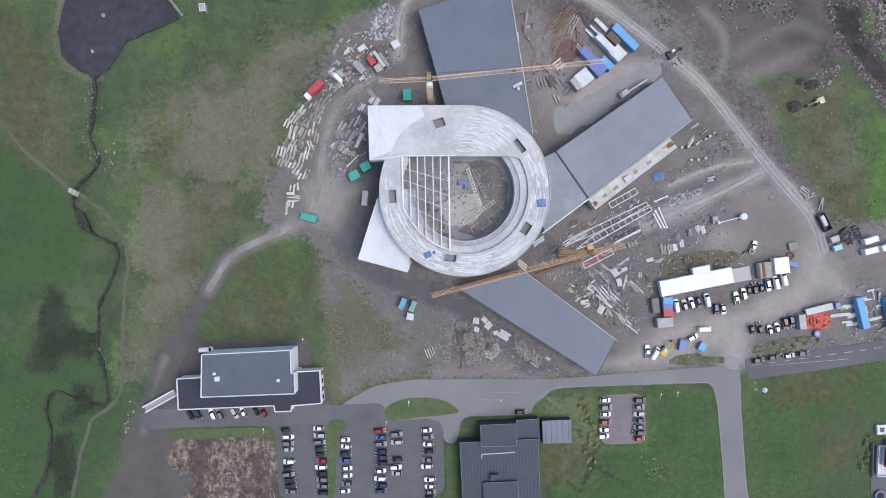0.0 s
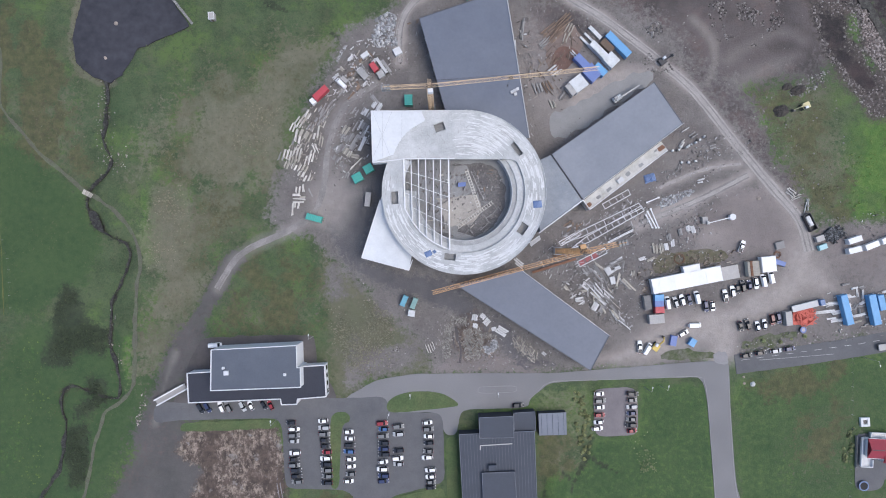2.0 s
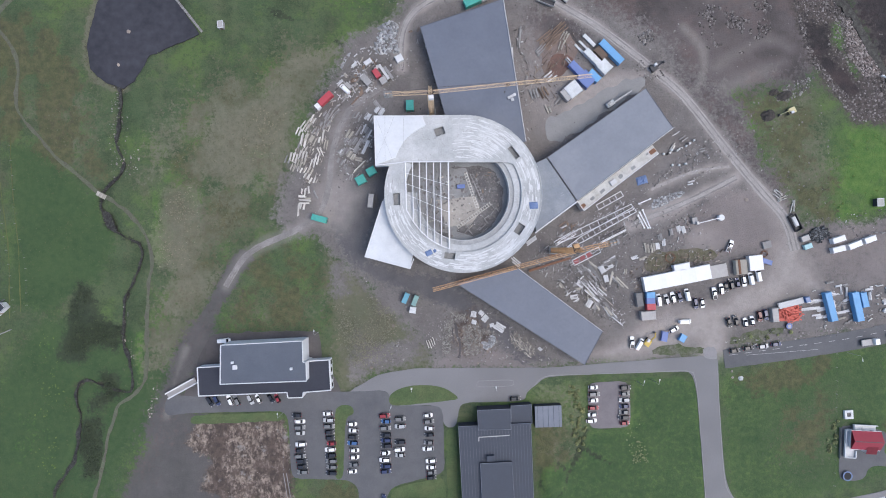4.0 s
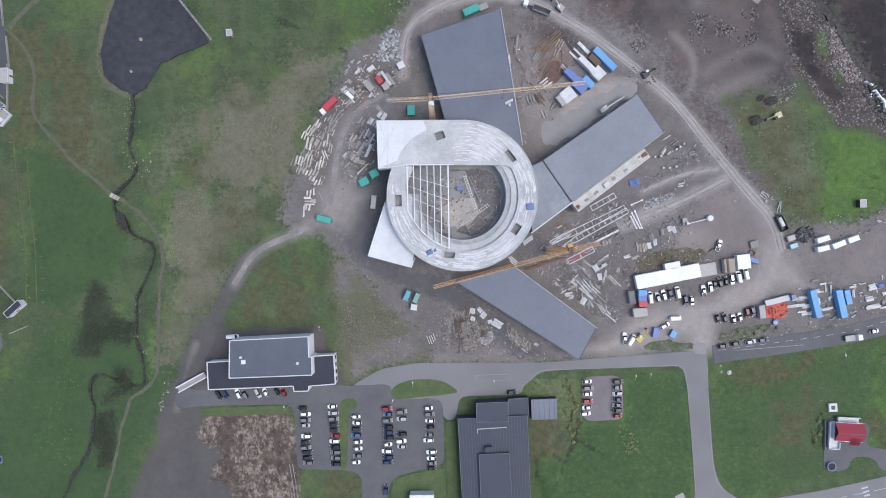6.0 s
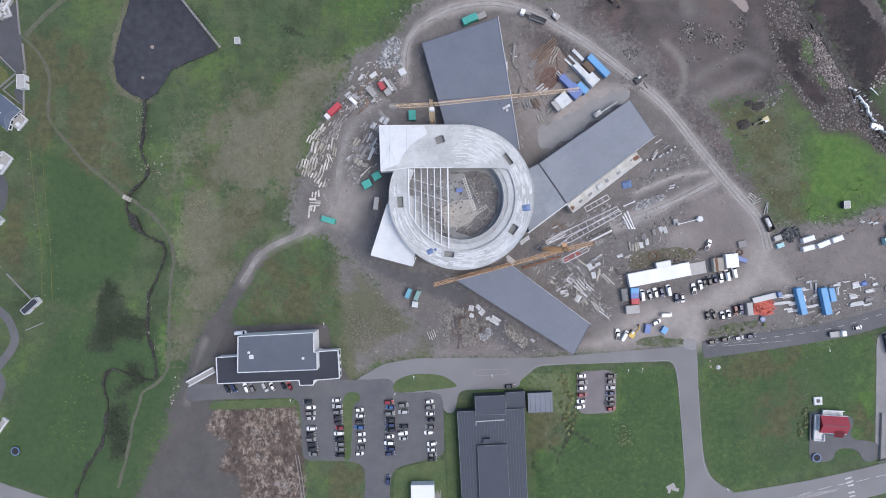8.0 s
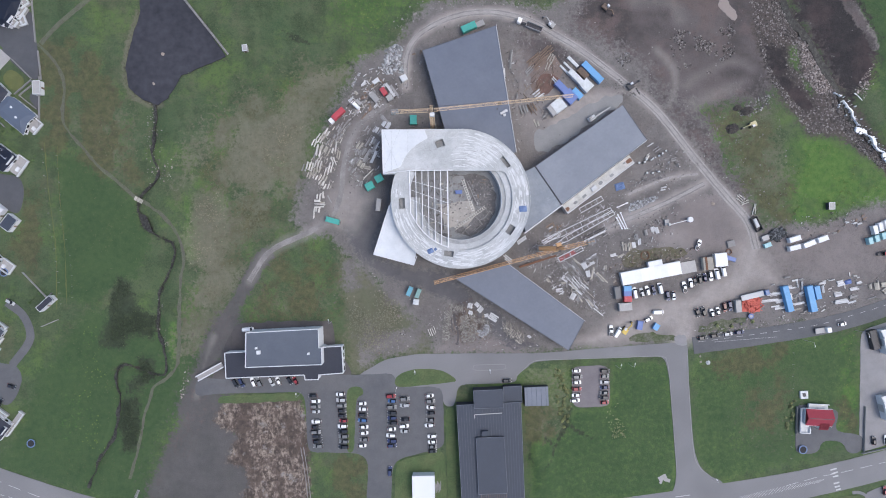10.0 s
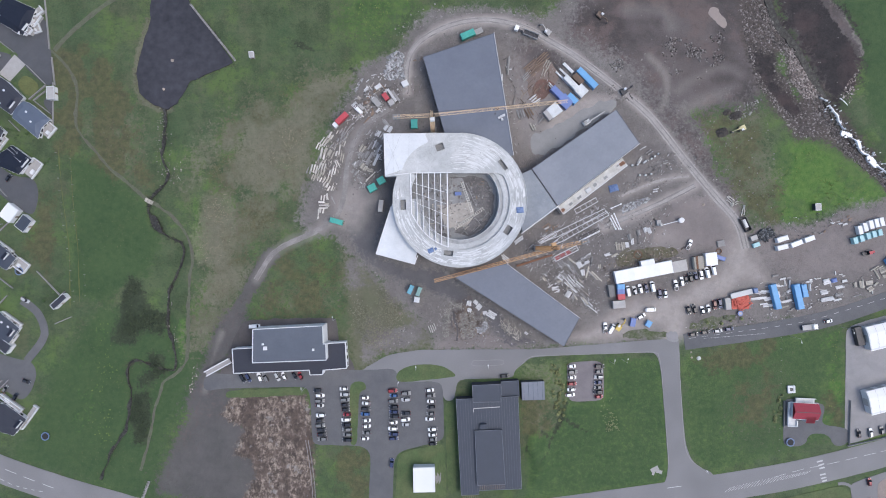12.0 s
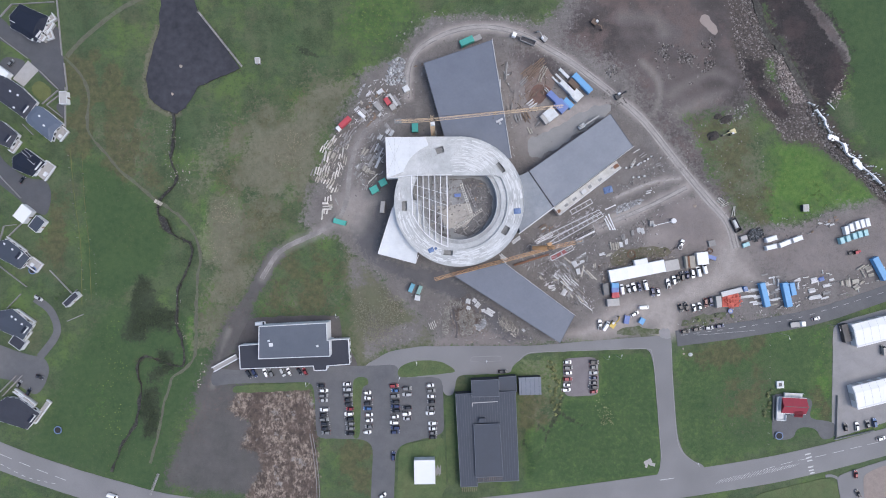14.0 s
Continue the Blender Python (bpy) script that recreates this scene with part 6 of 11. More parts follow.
slab_with_holes(_bm, HIGH, [], 0, 9.85)
part("upper_wall", _bm, PLASTER, school)
_bm = bmesh.new()
slab_with_holes(_bm, HIGH, [], 9.85, 9.95)
part("upper_roof", _bm, ROOF_DUSK, school, "grey flat roof")
ring_parapet(LOW, 5.5, 0.38, 0.35, TRIM, school)
ring_parapet(HIGH, 9.95, 0.34, 0.35, TRIM, school)
wall_windows(school, LOW[7], LOW[6], 1.0, 3.6, 10, 2.4)
wall_windows(school, LOW[1], LOW[2], 1.0, 3.2, 4, 1.8)
for _x, _y, _s in ((-85.1, -46.4, 0.9), (-84.0, -48.3, 1.7), (-61.3, -48.9, 1.0)):
    _bm = bmesh.new()
    box(_bm, -_s / 2, -_s / 2, 9.95, _s / 2, _s / 2, 10.9, pose(_x, _y, 0, 0, 0, 3), 0.08)
    part("roof_vent", _bm, TRIM, school, "white roof vent box")

ramp = thing("access_ramp", "white walled outdoor ramp beside the building", "ramp")
_a, _b = Vector((-104.4, -56.0)), Vector((-116.4, -62.6))
_bm = bmesh.new()
bar(_bm, (*_a, 0.6), (*_b, 0.25), 2.2, 0.3)
part("deck", _bm, PAVING, ramp)
_s = Vector((-(_b - _a).y, (_b - _a).x)).normalized()
for _k in (-1.15, 1.15):
    _bm = bmesh.new()
    bar(_bm, (*(_a + _s * _k), 1.1), (*(_b + _s * _k), 0.8), 0.55, 1.4)
    part("side_wall", _bm, TRIM, ramp)

hall = thing("dark_building", "dark grey flat-roofed building with stepped roof", "building")
MAIN = pairs(6.4, -74.0, 36.3, -72.6, 38.0, -117.2, 17.4, -118.0, 17.4, -120.0, 8.9, -120.3)
for _pts, _z0, _z1, _m, _name in ((MAIN, 0, 5.0, ROOF_BLACK, "main_block"), (pairs(14.2, -67.0, 27.7, -66.4, 28.0, -74.9, 14.5, -75.1), 0, 6.0, ROOF_BLACK, "north_block"), (pairs(28.2, -65.8, 36.7, -65.2, 37.0, -72.9, 28.5, -73.4), 0, 4.0, ROOF_BLACK, "porch_block"), (pairs(15.4, -88.8, 28.3, -88.3, 30.0, -114.4, 16.5, -115.0), 5.0, 6.2, ROOF_BLACK, "raised_block")):
    _bm = bmesh.new()
    slab_with_holes(_bm, _pts, [], _z0, _z1 - 0.1)
    part(_name, _bm, _m, hall)
    _bm = bmesh.new()
    slab_with_holes(_bm, _pts, [], _z1 - 0.1, _z1)
    part("roof", _bm, ROOF_SLATE, hall, "dark blue-grey sheet roof")
    for _i in range(len(_pts)):
        _bm = bmesh.new()
        bar(_bm, (*_pts[_i], _z1 + 0.08), (*_pts[(_i + 1) % len(_pts)], _z1 + 0.08), 0.16, 0.16)
        part("roof_edge", _bm, ROOF_FELT, hall)
for _k in range(24):
    _p, _q = Vector(MAIN[0]).lerp(Vector(MAIN[1]), (_k + 0.5) / 24), Vector(MAIN[5]).lerp(Vector(MAIN[2]), (_k + 0.5) / 24)
    _bm = bmesh.new()
    bar(_bm, (*_p.lerp(_q, 0.01), 5.03), (*_p.lerp(_q, 0.99), 5.03), 0.1, 0.07)
    part("roof_seam", _bm, ROOF_SEAM, hall)
for _p, _q in (((14.8, -78.4), (27.5, -77.6)), ((14.8, -78.4), (14.8, -80.1))):
    _bm = bmesh.new()
    bar(_bm, (*_p, 5.15), (*_q, 5.15), 0.35, 0.25)
    part("roof_flashing", _bm, STEEL, hall)
_bm = bmesh.new()
prism(_bm, turned_rect(19.5, -86.7, 3.0, 2.2, 2), 5.0, 6.7)
_hut = part("roof_hut", _bm, ROOF_SLATE, hall)
_bm = bmesh.new()
for _k in range(12):
    _q = Vector((18.0, -116.0)).lerp(Vector((29.5, -115.5)), _k / 11)
    bar(_bm, (_q.x, _q.y + 0.6, 5.1), (_q.x, _q.y - 1.6, 5.1), 0.14, 0.2)
part("pergola", _bm, TIMBER_BROWN, hall)
_bm = bmesh.new()
for _k in range(8):
    _q = Vector((9.8, -121.0)).lerp(Vector((16.9, -120.7)), _k / 7)
    bar(_bm, (_q.x, _q.y + 0.3, 4.1), (_q.x, _q.y - 2.2, 4.1), 0.14, 0.2)
part("pergola", _bm, TIMBER_BROWN, hall)

shed = thing("flat_shed", "dark flat-roofed shed beside the building", "shed")
_pts = pairs(38.2, -66.2, 49.3, -65.7, 49.6, -74.7, 38.5, -75.0)
_bm = bmesh.new()
prism(_bm, _pts, 0, 3.3)
part("wall", _bm, ROOF_BLACK, shed)
_bm = bmesh.new()
prism(_bm, _pts, 3.3, 3.4)
part("roof", _bm, ROOF_FELT, shed)
for _k in range(5):
    _bm = bmesh.new()
    _u = (_k + 0.5) / 5
    bar(_bm, (*Vector(_pts[0]).lerp(Vector(_pts[1]), _u), 3.45), (*Vector(_pts[3]).lerp(Vector(_pts[2]), _u), 3.45), 0.08, 0.1)
    part("roof_seam", _bm, ROOF_BLACK, shed)


def gable_house(name, x, y, w, d, angle, eaves, rise, wall, roof, label, group="", hip=0.0, windows=3, chimney=True, overhang=0.4, skylights=0):
    """A house with its ridge along its own x; hip draws the ridge's ends in."""
    t = thing(name, label, "house", pose(x, y, 0, 0, 0, angle), group)
    bm = bmesh.new()
    box(bm, -w / 2, -d / 2, 0, w / 2, d / 2, eaves)
    part("wall", bm, wall, t)
    bm = bmesh.new()
    o = overhang
    a = [bm.verts.new(v) for v in ((-w / 2 - o, -d / 2 - o, eaves), (w / 2 + o, -d / 2 - o, eaves), (w / 2 + o, d / 2 + o, eaves), (-w / 2 - o, d / 2 + o, eaves), (-w / 2 - o + hip, 0, eaves + rise), (w / 2 + o - hip, 0, eaves + rise))]
    b = [bm.verts.new(v.co - Vector((0, 0, 0.18))) for v in a]
    for f in ((0, 1, 5, 4), (2, 3, 4, 5), (1, 2, 5), (3, 0, 4)):
        bm.faces.new([a[i] for i in f])
        bm.faces.new([b[i] for i in f[::-1]])
    for i in range(4):
        j = (i + 1) % 4
        bm.faces.new((a[i], b[i], b[j], a[j]))
    part("roof", bm, roof, t)
    bm = bmesh.new()
    bar(bm, (-w / 2 + hip, 0, eaves + rise + 0.04), (w / 2 - hip, 0, eaves + rise + 0.04), 0.25, 0.1)
    part("ridge", bm, DARK_STEEL, t)
    for s in (-1, 1):
        bm = bmesh.new()
        bar(bm, (-w / 2 - o, s * (d / 2 + o), eaves - 0.02), (w / 2 + o, s * (d / 2 + o), eaves - 0.02), 0.16, 0.14)
        part("gutter", bm, TRIM, t)
        for k in range(windows):
            cx = -w / 2 + w * (k + 0.5) / windows
            bm = bmesh.new()
            box(bm, cx - 0.6, s * d / 2 - 0.06, 1.0, cx + 0.6, s * d / 2 + 0.06, 2.3)
            part("window", bm, GLASS, t)
    if chimney:
        bm = bmesh.new()
        box(bm, w * 0.18, -0.4, eaves + rise - 0.6, w * 0.18 + 0.8, 0.4, eaves + rise + 0.8, None, 0.05)
        part("chimney", bm, TRIM, t)
    for k in range(skylights):
        bm = bmesh.new()
        u = -w * 0.2 + k * w * 0.32
        zz = eaves + rise * 0.5
        box(bm, -0.35, -0.45, -0.03, 0.35, 0.45, 0.1, pose(u, d * 0.25, zz + 0.1, -math.degrees(math.atan2(rise, d / 2 + o)), 0, 0))
        part("skylight", bm, TRIM, t)
    return t


def terrace(name, x, y, w, d, angle, z, label, group, screen=True):
    """A raised balcony or terrace with a white parapet."""
    t = thing(name, label, "terrace", pose(x, y, 0, 0, 0, angle), group)
    bm = bmesh.new()
    box(bm, -w / 2, -d / 2, 0, w / 2, d / 2, z)
    part("slab", bm, PAVING, t)
    for p, q in (((-w / 2, -d / 2), (w / 2, -d / 2)), ((w / 2, -d / 2), (w / 2, d / 2)), ((w / 2, d / 2), (-w / 2, d / 2))):
        bm = bmesh.new()
        bar(bm, (*p, z + 0.5), (*q, z + 0.5), 0.3, 1.0)
        part("parapet", bm, TRIM, t)
    if screen:
        bm = bmesh.new()
        box(bm, -w * 0.3, -d * 0.3, z, -w * 0.05, 0, z + 0.75, None, 0.05)
        part("garden_table", bm, TRIM, t)
    return t


def poly_house(pts, eaves, rise, inset, roof, label, group, skylights=(), chimney=None):
    """A house on an uneven plan with a low hipped roof, white fascias, windows and skylights."""
    c = sum((Vector(p) for p in pts), Vector((0, 0))) / len(pts)
    t = thing("house", label, "house", Matrix.Translation((c.x, c.y, 0)), group)
    rel = [Vector(p) - c for p in pts]
    bm = bmesh.new()
    prism(bm, [tuple(p * 0.94) for p in rel], 0, eaves)
    part("wall", bm, PLASTER, t)
    bm = bmesh.new()
    vs = [bm.verts.new((p.x, p.y, eaves + 0.16)) for p in rel]
    face = bm.faces.new(vs)
    if face.normal.z < 0 or face.calc_area() and sum(a.x * b.y - b.x * a.y for a, b in zip(rel, rel[1:] + rel[:1])) < 0:
        bmesh.ops.reverse_faces(bm, faces=[face])
    face.normal_update()
    under = bmesh.ops.extrude_face_region(bm, geom=[face])
    for v in [g for g in under["geom"] if isinstance(g, bmesh.types.BMVert)]:
        v.co.z += 0.04
    top = max((f for f in bm.faces if abs(f.normal.z) > 0.5), key=lambda f: f.calc_center_median().z)
    bmesh.ops.inset_region(bm, faces=[top], thickness=inset, depth=0)
    top = max((f for f in bm.faces if abs(f.normal.z) > 0.5), key=lambda f: (f.calc_center_median().z, -f.calc_area()))
    inner = min((f for f in bm.faces if abs(f.normal.z) > 0.5 and f.calc_center_median().z > eaves + 0.17 and len(f.verts) == len(pts)), key=lambda f: (f.calc_center_median().xy - Vector((0, 0))).length)
    for v in inner.verts:
        v.co.z += rise
    bmesh.ops.recalc_face_normals(bm, faces=list(bm.faces))
    part("roof", bm, roof, t)
    n = len(rel)
    for k in range(n):
        p, q = rel[k], rel[(k + 1) % n]
        bm = bmesh.new()
        bar(bm, (p.x, p.y, eaves + 0.05), (q.x, q.y, eaves + 0.05), 0.15, 0.26)
        part("fascia", bm, TRIM, t)
        if (q - p).length > 4:
            for u in (0.28, 0.72):
                m, d = p.lerp(q, u) * 0.945, (q - p).normalized() * 0.8
                bm = bmesh.new()
                bar(bm, (m.x - d.x, m.y - d.y, 1.6), (m.x + d.x, m.y + d.y, 1.6), 0.14, 1.2)
                part("window", bm, GLASS, t)
    for x, y in skylights:
        bm = bmesh.new()
        box(bm, -0.55, -0.45, 0, 0.55, 0.45, 0.16, pose(x - c.x, y - c.y, eaves + 0.2 + rise, 0, 0, -36), 0.04)
        part("skylight", bm, TRIM, t)
    return t


_g = "houses of the estate"
_hl = "white-walled house with dark hipped sheet roof"
poly_house(pairs(-217.9, 116.0, -212.5, 122.0, -198.0, 115.5, -200.3, 109.5, -204.3, 102.7, -217.3, 110.1), 2.8, 1.2, 3.6, ROOF_INK, _hl, _g)
poly_house(pairs(-226.6, 87.4, -220.3, 85.7, -212.4, 80.6, -204.1, 72.6, -210.1, 64.1, -226.6, 76.1), 2.7, 0.9, 3.0, ROOF_BLACK, "white-walled house with black hipped roof", _g, pairs(-216.8, 77.8, -212.9, 75.8, -214.9, 69.6))
poly_house(pairs(-209.0, 67.0, -204.4, 70.9, -201.0, 69.8, -191.1, 61.8, -195.3, 57.9, -197.0, 52.5, -209.5, 62.7), 2.6, 0.7, 3.2, ROOF_BLUE, "white-walled house with blue-grey hipped roof", _g, pairs(-200.1, 60.6, -202.3, 65.4))
poly_house(pairs(-228.3, 63.5, -221.5, 63.0, -213.5, 56.2, -217.5, 49.3, -228.3, 53.9), 2.8, 1.0, 2.8, ROOF_BLACK, "white-walled house with black hipped roof", _g)
poly_house(pairs(-216.4, 44.8, -209.5, 49.3, -199.9, 42.2, -206.4, 35.1, -216.4, 39.4), 2.8, 1.0, 3.0, ROOF_INK, _hl, _g, pairs(-204.8, 41.5))
poly_house(pairs(-227.2, 2.7, -218.6, 3.3, -211.2, -2.4, -207.8, -5.8, -212.4, -11.5, -227.2, -3.5), 2.8, 0.6, 3.6, ROOF_SLATE, "white-walled house with grey-blue sheet roof", _g, pairs(-219.9, 1.3, -215.9, -1.5, -212.8, -4.4))
poly_house(pairs(-227.2, -35.3, -222.6, -32.5, -216.4, -31.4, -206.1, -39.9, -211.2, -47.3, -227.2, -39.9), 2.8, 0.6, 3.6, ROOF_SLATE, "white-walled house with grey-blue sheet roof", _g, pairs(-216.2, -35.3, -214.2, -36.7, -211.1, -39.0))
poly_house(pairs(-225.4, -79.7, -219.2, -75.7, -212.9, -76.8, -202.7, -84.2, -209.0, -92.2, -225.4, -87.1), 2.8, 0.6, 3.8, ROOF_BLACK, "white-walled house with black hipped roof", _g)
for _x, _y, _w, _d, _a, _e, _r, _h, _m in (
        (-237.4, 95.4, 17.0, 10.0, -36, 2.8, 2.0, 0.0, ROOF_SLATE), (-240.2, 24.3, 16.0, 10.0, -36, 2.8, 2.0, 0.0, ROOF_SLATE), (-242.5, -18.3, 16.0, 10.0, -36, 2.8, 2.0, 0.0, ROOF_SLATE)):
    gable_house("house", _x, _y, _w, _d, _a, _e, _r, PLASTER, _m, "white-walled house with dark gabled sheet roof", _g, _h, 3, False, 0.3)
for _x, _y, _w, _d, _a, _z in ((-198.1, 115.1, 3.4, 4.6, -55, 1.4), (-199.3, 110.8, 3.0, 6.5, -34, 1.4), (-202.1, 105.6, 3.6, 3.0, -36, 2.2), (-199.1, 107.0, 3.4, 4.4, 20, 0.8), (-193.4, 57.2, 6.6, 5.2, 50, 0.8), (-200.8, 38.3, 9.0, 5.4, 54, 0.8), (-204.8, 43.4, 6.0, 1.4, -40, 2.4), (-206.5, -9.3, 6.4, 5.2, -36, 0.8), (-211.1, -35.6, 11.0, 1.6, -36, 1.2), (-210.5, -44.8, 5.0, 2.4, 54, 0.8), (-203.1, -83.7, 2.6, 13.0, -36, 0.9), (-211.4, -76.5, 13.0, 1.6, -36, 1.2), (-215.7, 0.8, 12.0, 1.4, -36, 1.2), (-216.6, 50.9, 3.0, 7.0, -36, 0.6)):
    terrace("terrace", _x, _y, _w, _d, _a, _z, "pale terrace with white parapet beside a house", "house terraces")


# white-faced dormers and raised roof bands on the estate's roofs
for _x, _y, _a, _w in ((-208.5, 46.3, -40, 4.5), (-205.8, 42.9, -40, 4.0), (-203.1, 40.7, 50, 5.0), (-215.0, 113.1, -30, 3.0), (-203.1, 106.9, 52, 4.0), (-207.0, 104.6, -34, 3.0), (-209.3, 69.0, 52, 4.0), (-212.3, -4.6, 52, 3.6), (-209.5, -41.8, 52, 3.6), (-206.1, -86.2, 52, 4.0), (-217.8, 54.2, 52, 3.6)):
    _t = thing("dormer", "white-faced dormer on a dark sheet roof", "dormer", pose(_x, _y, 2.6, 0, 0, _a), "roof dormers")
    _bm = bmesh.new()
    box(_bm, -_w / 2, -0.7, 0, _w / 2, 0.7, 1.7)
    part("face", _bm, TRIM, _t)
    _bm = bmesh.new()
    box(_bm, -_w / 2 - 0.15, -0.5, 1.7, _w / 2 + 0.15, 0.85, 1.82)
    part("dormer_roof", _bm, ROOF_INK, _t)


def flat_hut(name, x, y, w, d, angle, h, roof, wall, label, category="garage", group=""):
    t = thing(name, label, category, pose(x, y, 0, 0, 0, angle), group)
    bm = bmesh.new()
    box(bm, -w / 2, -d / 2, 0, w / 2, d / 2, h - 0.15)
    part("wall", bm, wall, t)
    bm = bmesh.new()
    box(bm, -w / 2 - 0.15, -d / 2 - 0.15, h - 0.15, w / 2 + 0.15, d / 2 + 0.15, h)
    part("roof", bm, roof, t)
    bm = bmesh.new()
    box(bm, -0.45, -d / 2 - 0.04, 0, 0.45, -d / 2 + 0.02, 2.0)
    part("door", bm, TIMBER_BROWN, t)
    for p, q in (((-w / 2, -d / 2), (w / 2, -d / 2)), ((w / 2, -d / 2), (w / 2, d / 2)), ((w / 2, d / 2), (-w / 2, d / 2)), ((-w / 2, d / 2), (-w / 2, -d / 2))):
        bm = bmesh.new()
        bar(bm, (*p, h + 0.05), (*q, h + 0.05), 0.18, 0.14)
        part("roof_edge", bm, TRIM, t)
    return t


_h = "small outbuildings"
flat_hut("garage", -211.2, 16.4, 7.6, 6.2, 52, 3.2, WHITE_ROOF, PLASTER, "garage with flat white roof", "garage", _h)
flat_hut("garage", -204.4, 11.3, 7.0, 5.4, 52, 2.8, ROOF_SLATE, PLASTER, "garage with dark flat roof", "garage", _h)
flat_hut("garage", -191.1, 74.9, 6.2, 3.6, 92, 2.8, GREY_PAINT, PLASTER, "shed with pale grey roof", "shed", _h)
flat_hut("garage", -187.1, -26.8, 8.5, 2.8, 42, 3.0, ROOF_BLACK, PLASTER, "shed with white gable boards", "shed", _h)
flat_hut("garage", -214.1, -48.4, 7.0, 5.0, -36, 3.0, ROOF_BLACK, PLASTER, "garage with black flat roof", "garage", _h)
flat_hut("garage", -223.2, 86.9, 8.0, 6.5, -36, 3.0, WHITE_ROOF, PLASTER, "garage with flat white roof", "garage", _h)
_t = thing("hot_tub", "dark garden tub in a white square surround", "hot tub", pose(171.2, -70.5, 0, 0, 0, 3))
_bm = bmesh.new()
slab_with_holes(_bm, [(-1.8, -1.8), (1.8, -1.8), (1.8, 1.8), (-1.8, 1.8)], [[(-0.9, -0.9), (0.9, -0.9), (0.9, 0.9), (-0.9, 0.9)]], 0, 0.9)
part("surround", _bm, BOARD_WHITE, _t)
_bm = bmesh.new()
cyl(_bm, 0.85, 0.0, 0.7, 16)
part("tub", _bm, DARK_STEEL, _t)
flat_hut("site_hut", 183.3, 19.0, 2.6, 3.2, 2, 2.4, GREY_PAINT, ROOF_BLACK, "small grey hut on the grass", "hut", _h)
flat_hut("pond_hut", -93.4, 93.7, 2.2, 2.8, 5, 2.2, GREY_PAINT, TIMBER_GREY, "small pale hut on the marsh", "hut", _h)
flat_hut("white_house", -9.1, -113.1, 10.3, 11.8, 1, 4.5, WHITE_ROOF, PLASTER, "small house with flat white sheet roof", "house", _h)
_t = thing("terrace", "wooden terrace beside the small white house", "terrace", pose(-2.7, -113.9, 0), "house terraces")
_bm = bmesh.new()
for _k in range(9):
    box(_bm, -1.8 + _k * 0.4, -3.0 + 0.6 * (_k % 3), 0.2, -1.45 + _k * 0.4, 2.4 - 0.5 * (_k % 4), 0.32)
part("decking", _bm, TIMBER_GREY, _t)

red_house = gable_house("red_house", 176.5, -80.5, 11.6, 7.2, 0 - 3, 3.2, 2.0, PLASTER, RED_ROOF, "white house with bright red sheet roof", "", 0.0, 3, False)
_bm = bmesh.new()
box(_bm, 0.5, -5.4, 0, 4.4, -3.5, 3.1)
part("annexe_wall", _bm, PLASTER, red_house)
_bm = bmesh.new()
_v = [_bm.verts.new(v) for v in ((0.2, -5.7, 3.1), (4.7, -5.7, 3.1), (4.7, -1.5, 4.3), (0.2, -1.5, 4.3))]
_bm.faces.new(_v)
bmesh.ops.solidify(_bm, geom=list(_bm.faces), thickness=0.15)
part("annexe_roof", _bm, RED_ROOF, red_house)
for _x, _y, _w, _d, _lab in ((171.3, -82.5, 4.6, 11.6, "white-railed timber terrace beside the red house"), (177.6, -76.5, 9.6, 3.6, "white-railed balcony terrace beside the red house")):
    _t = thing("terrace", _lab, "terrace", pose(_x, _y, 0, 0, 0, -3), "house terraces")
    for _k in range(int(_w / 0.5)):
        _bm = bmesh.new()
        box(_bm, -_w / 2 + _k * 0.5, -_d / 2, 0.9, -_w / 2 + _k * 0.5 + 0.45, _d / 2, 1.0)
        part("board", _bm, BOARD_WHITE, _t)
    _bm = bmesh.new()
    box(_bm, -_w / 2 + 0.2, -_d / 2 + 0.2, 0, _w / 2 - 0.2, _d / 2 - 0.2, 0.9)
    part("base", _bm, TIMBER_GREY, _t)
    for _p, _q in (((-_w / 2, -_d / 2), (-_w / 2, _d / 2)), ((-_w / 2, -_d / 2), (_w / 2, -_d / 2)), ((-_w / 2, _d / 2), (_w / 2, _d / 2)), ((_w / 2, -_d / 2), (_w / 2, -_d / 4))):
        _bm = bmesh.new()
        bar(_bm, (*_p, 1.9), (*_q, 1.9), 0.3, 0.14)
        part("rail", _bm, TRIM, _t)
        _bm = bmesh.new()
        bar(_bm, (*_p, 1.4), (*_q, 1.4), 0.1, 0.8)
        part("rail_panel", _bm, TRIM, _t)
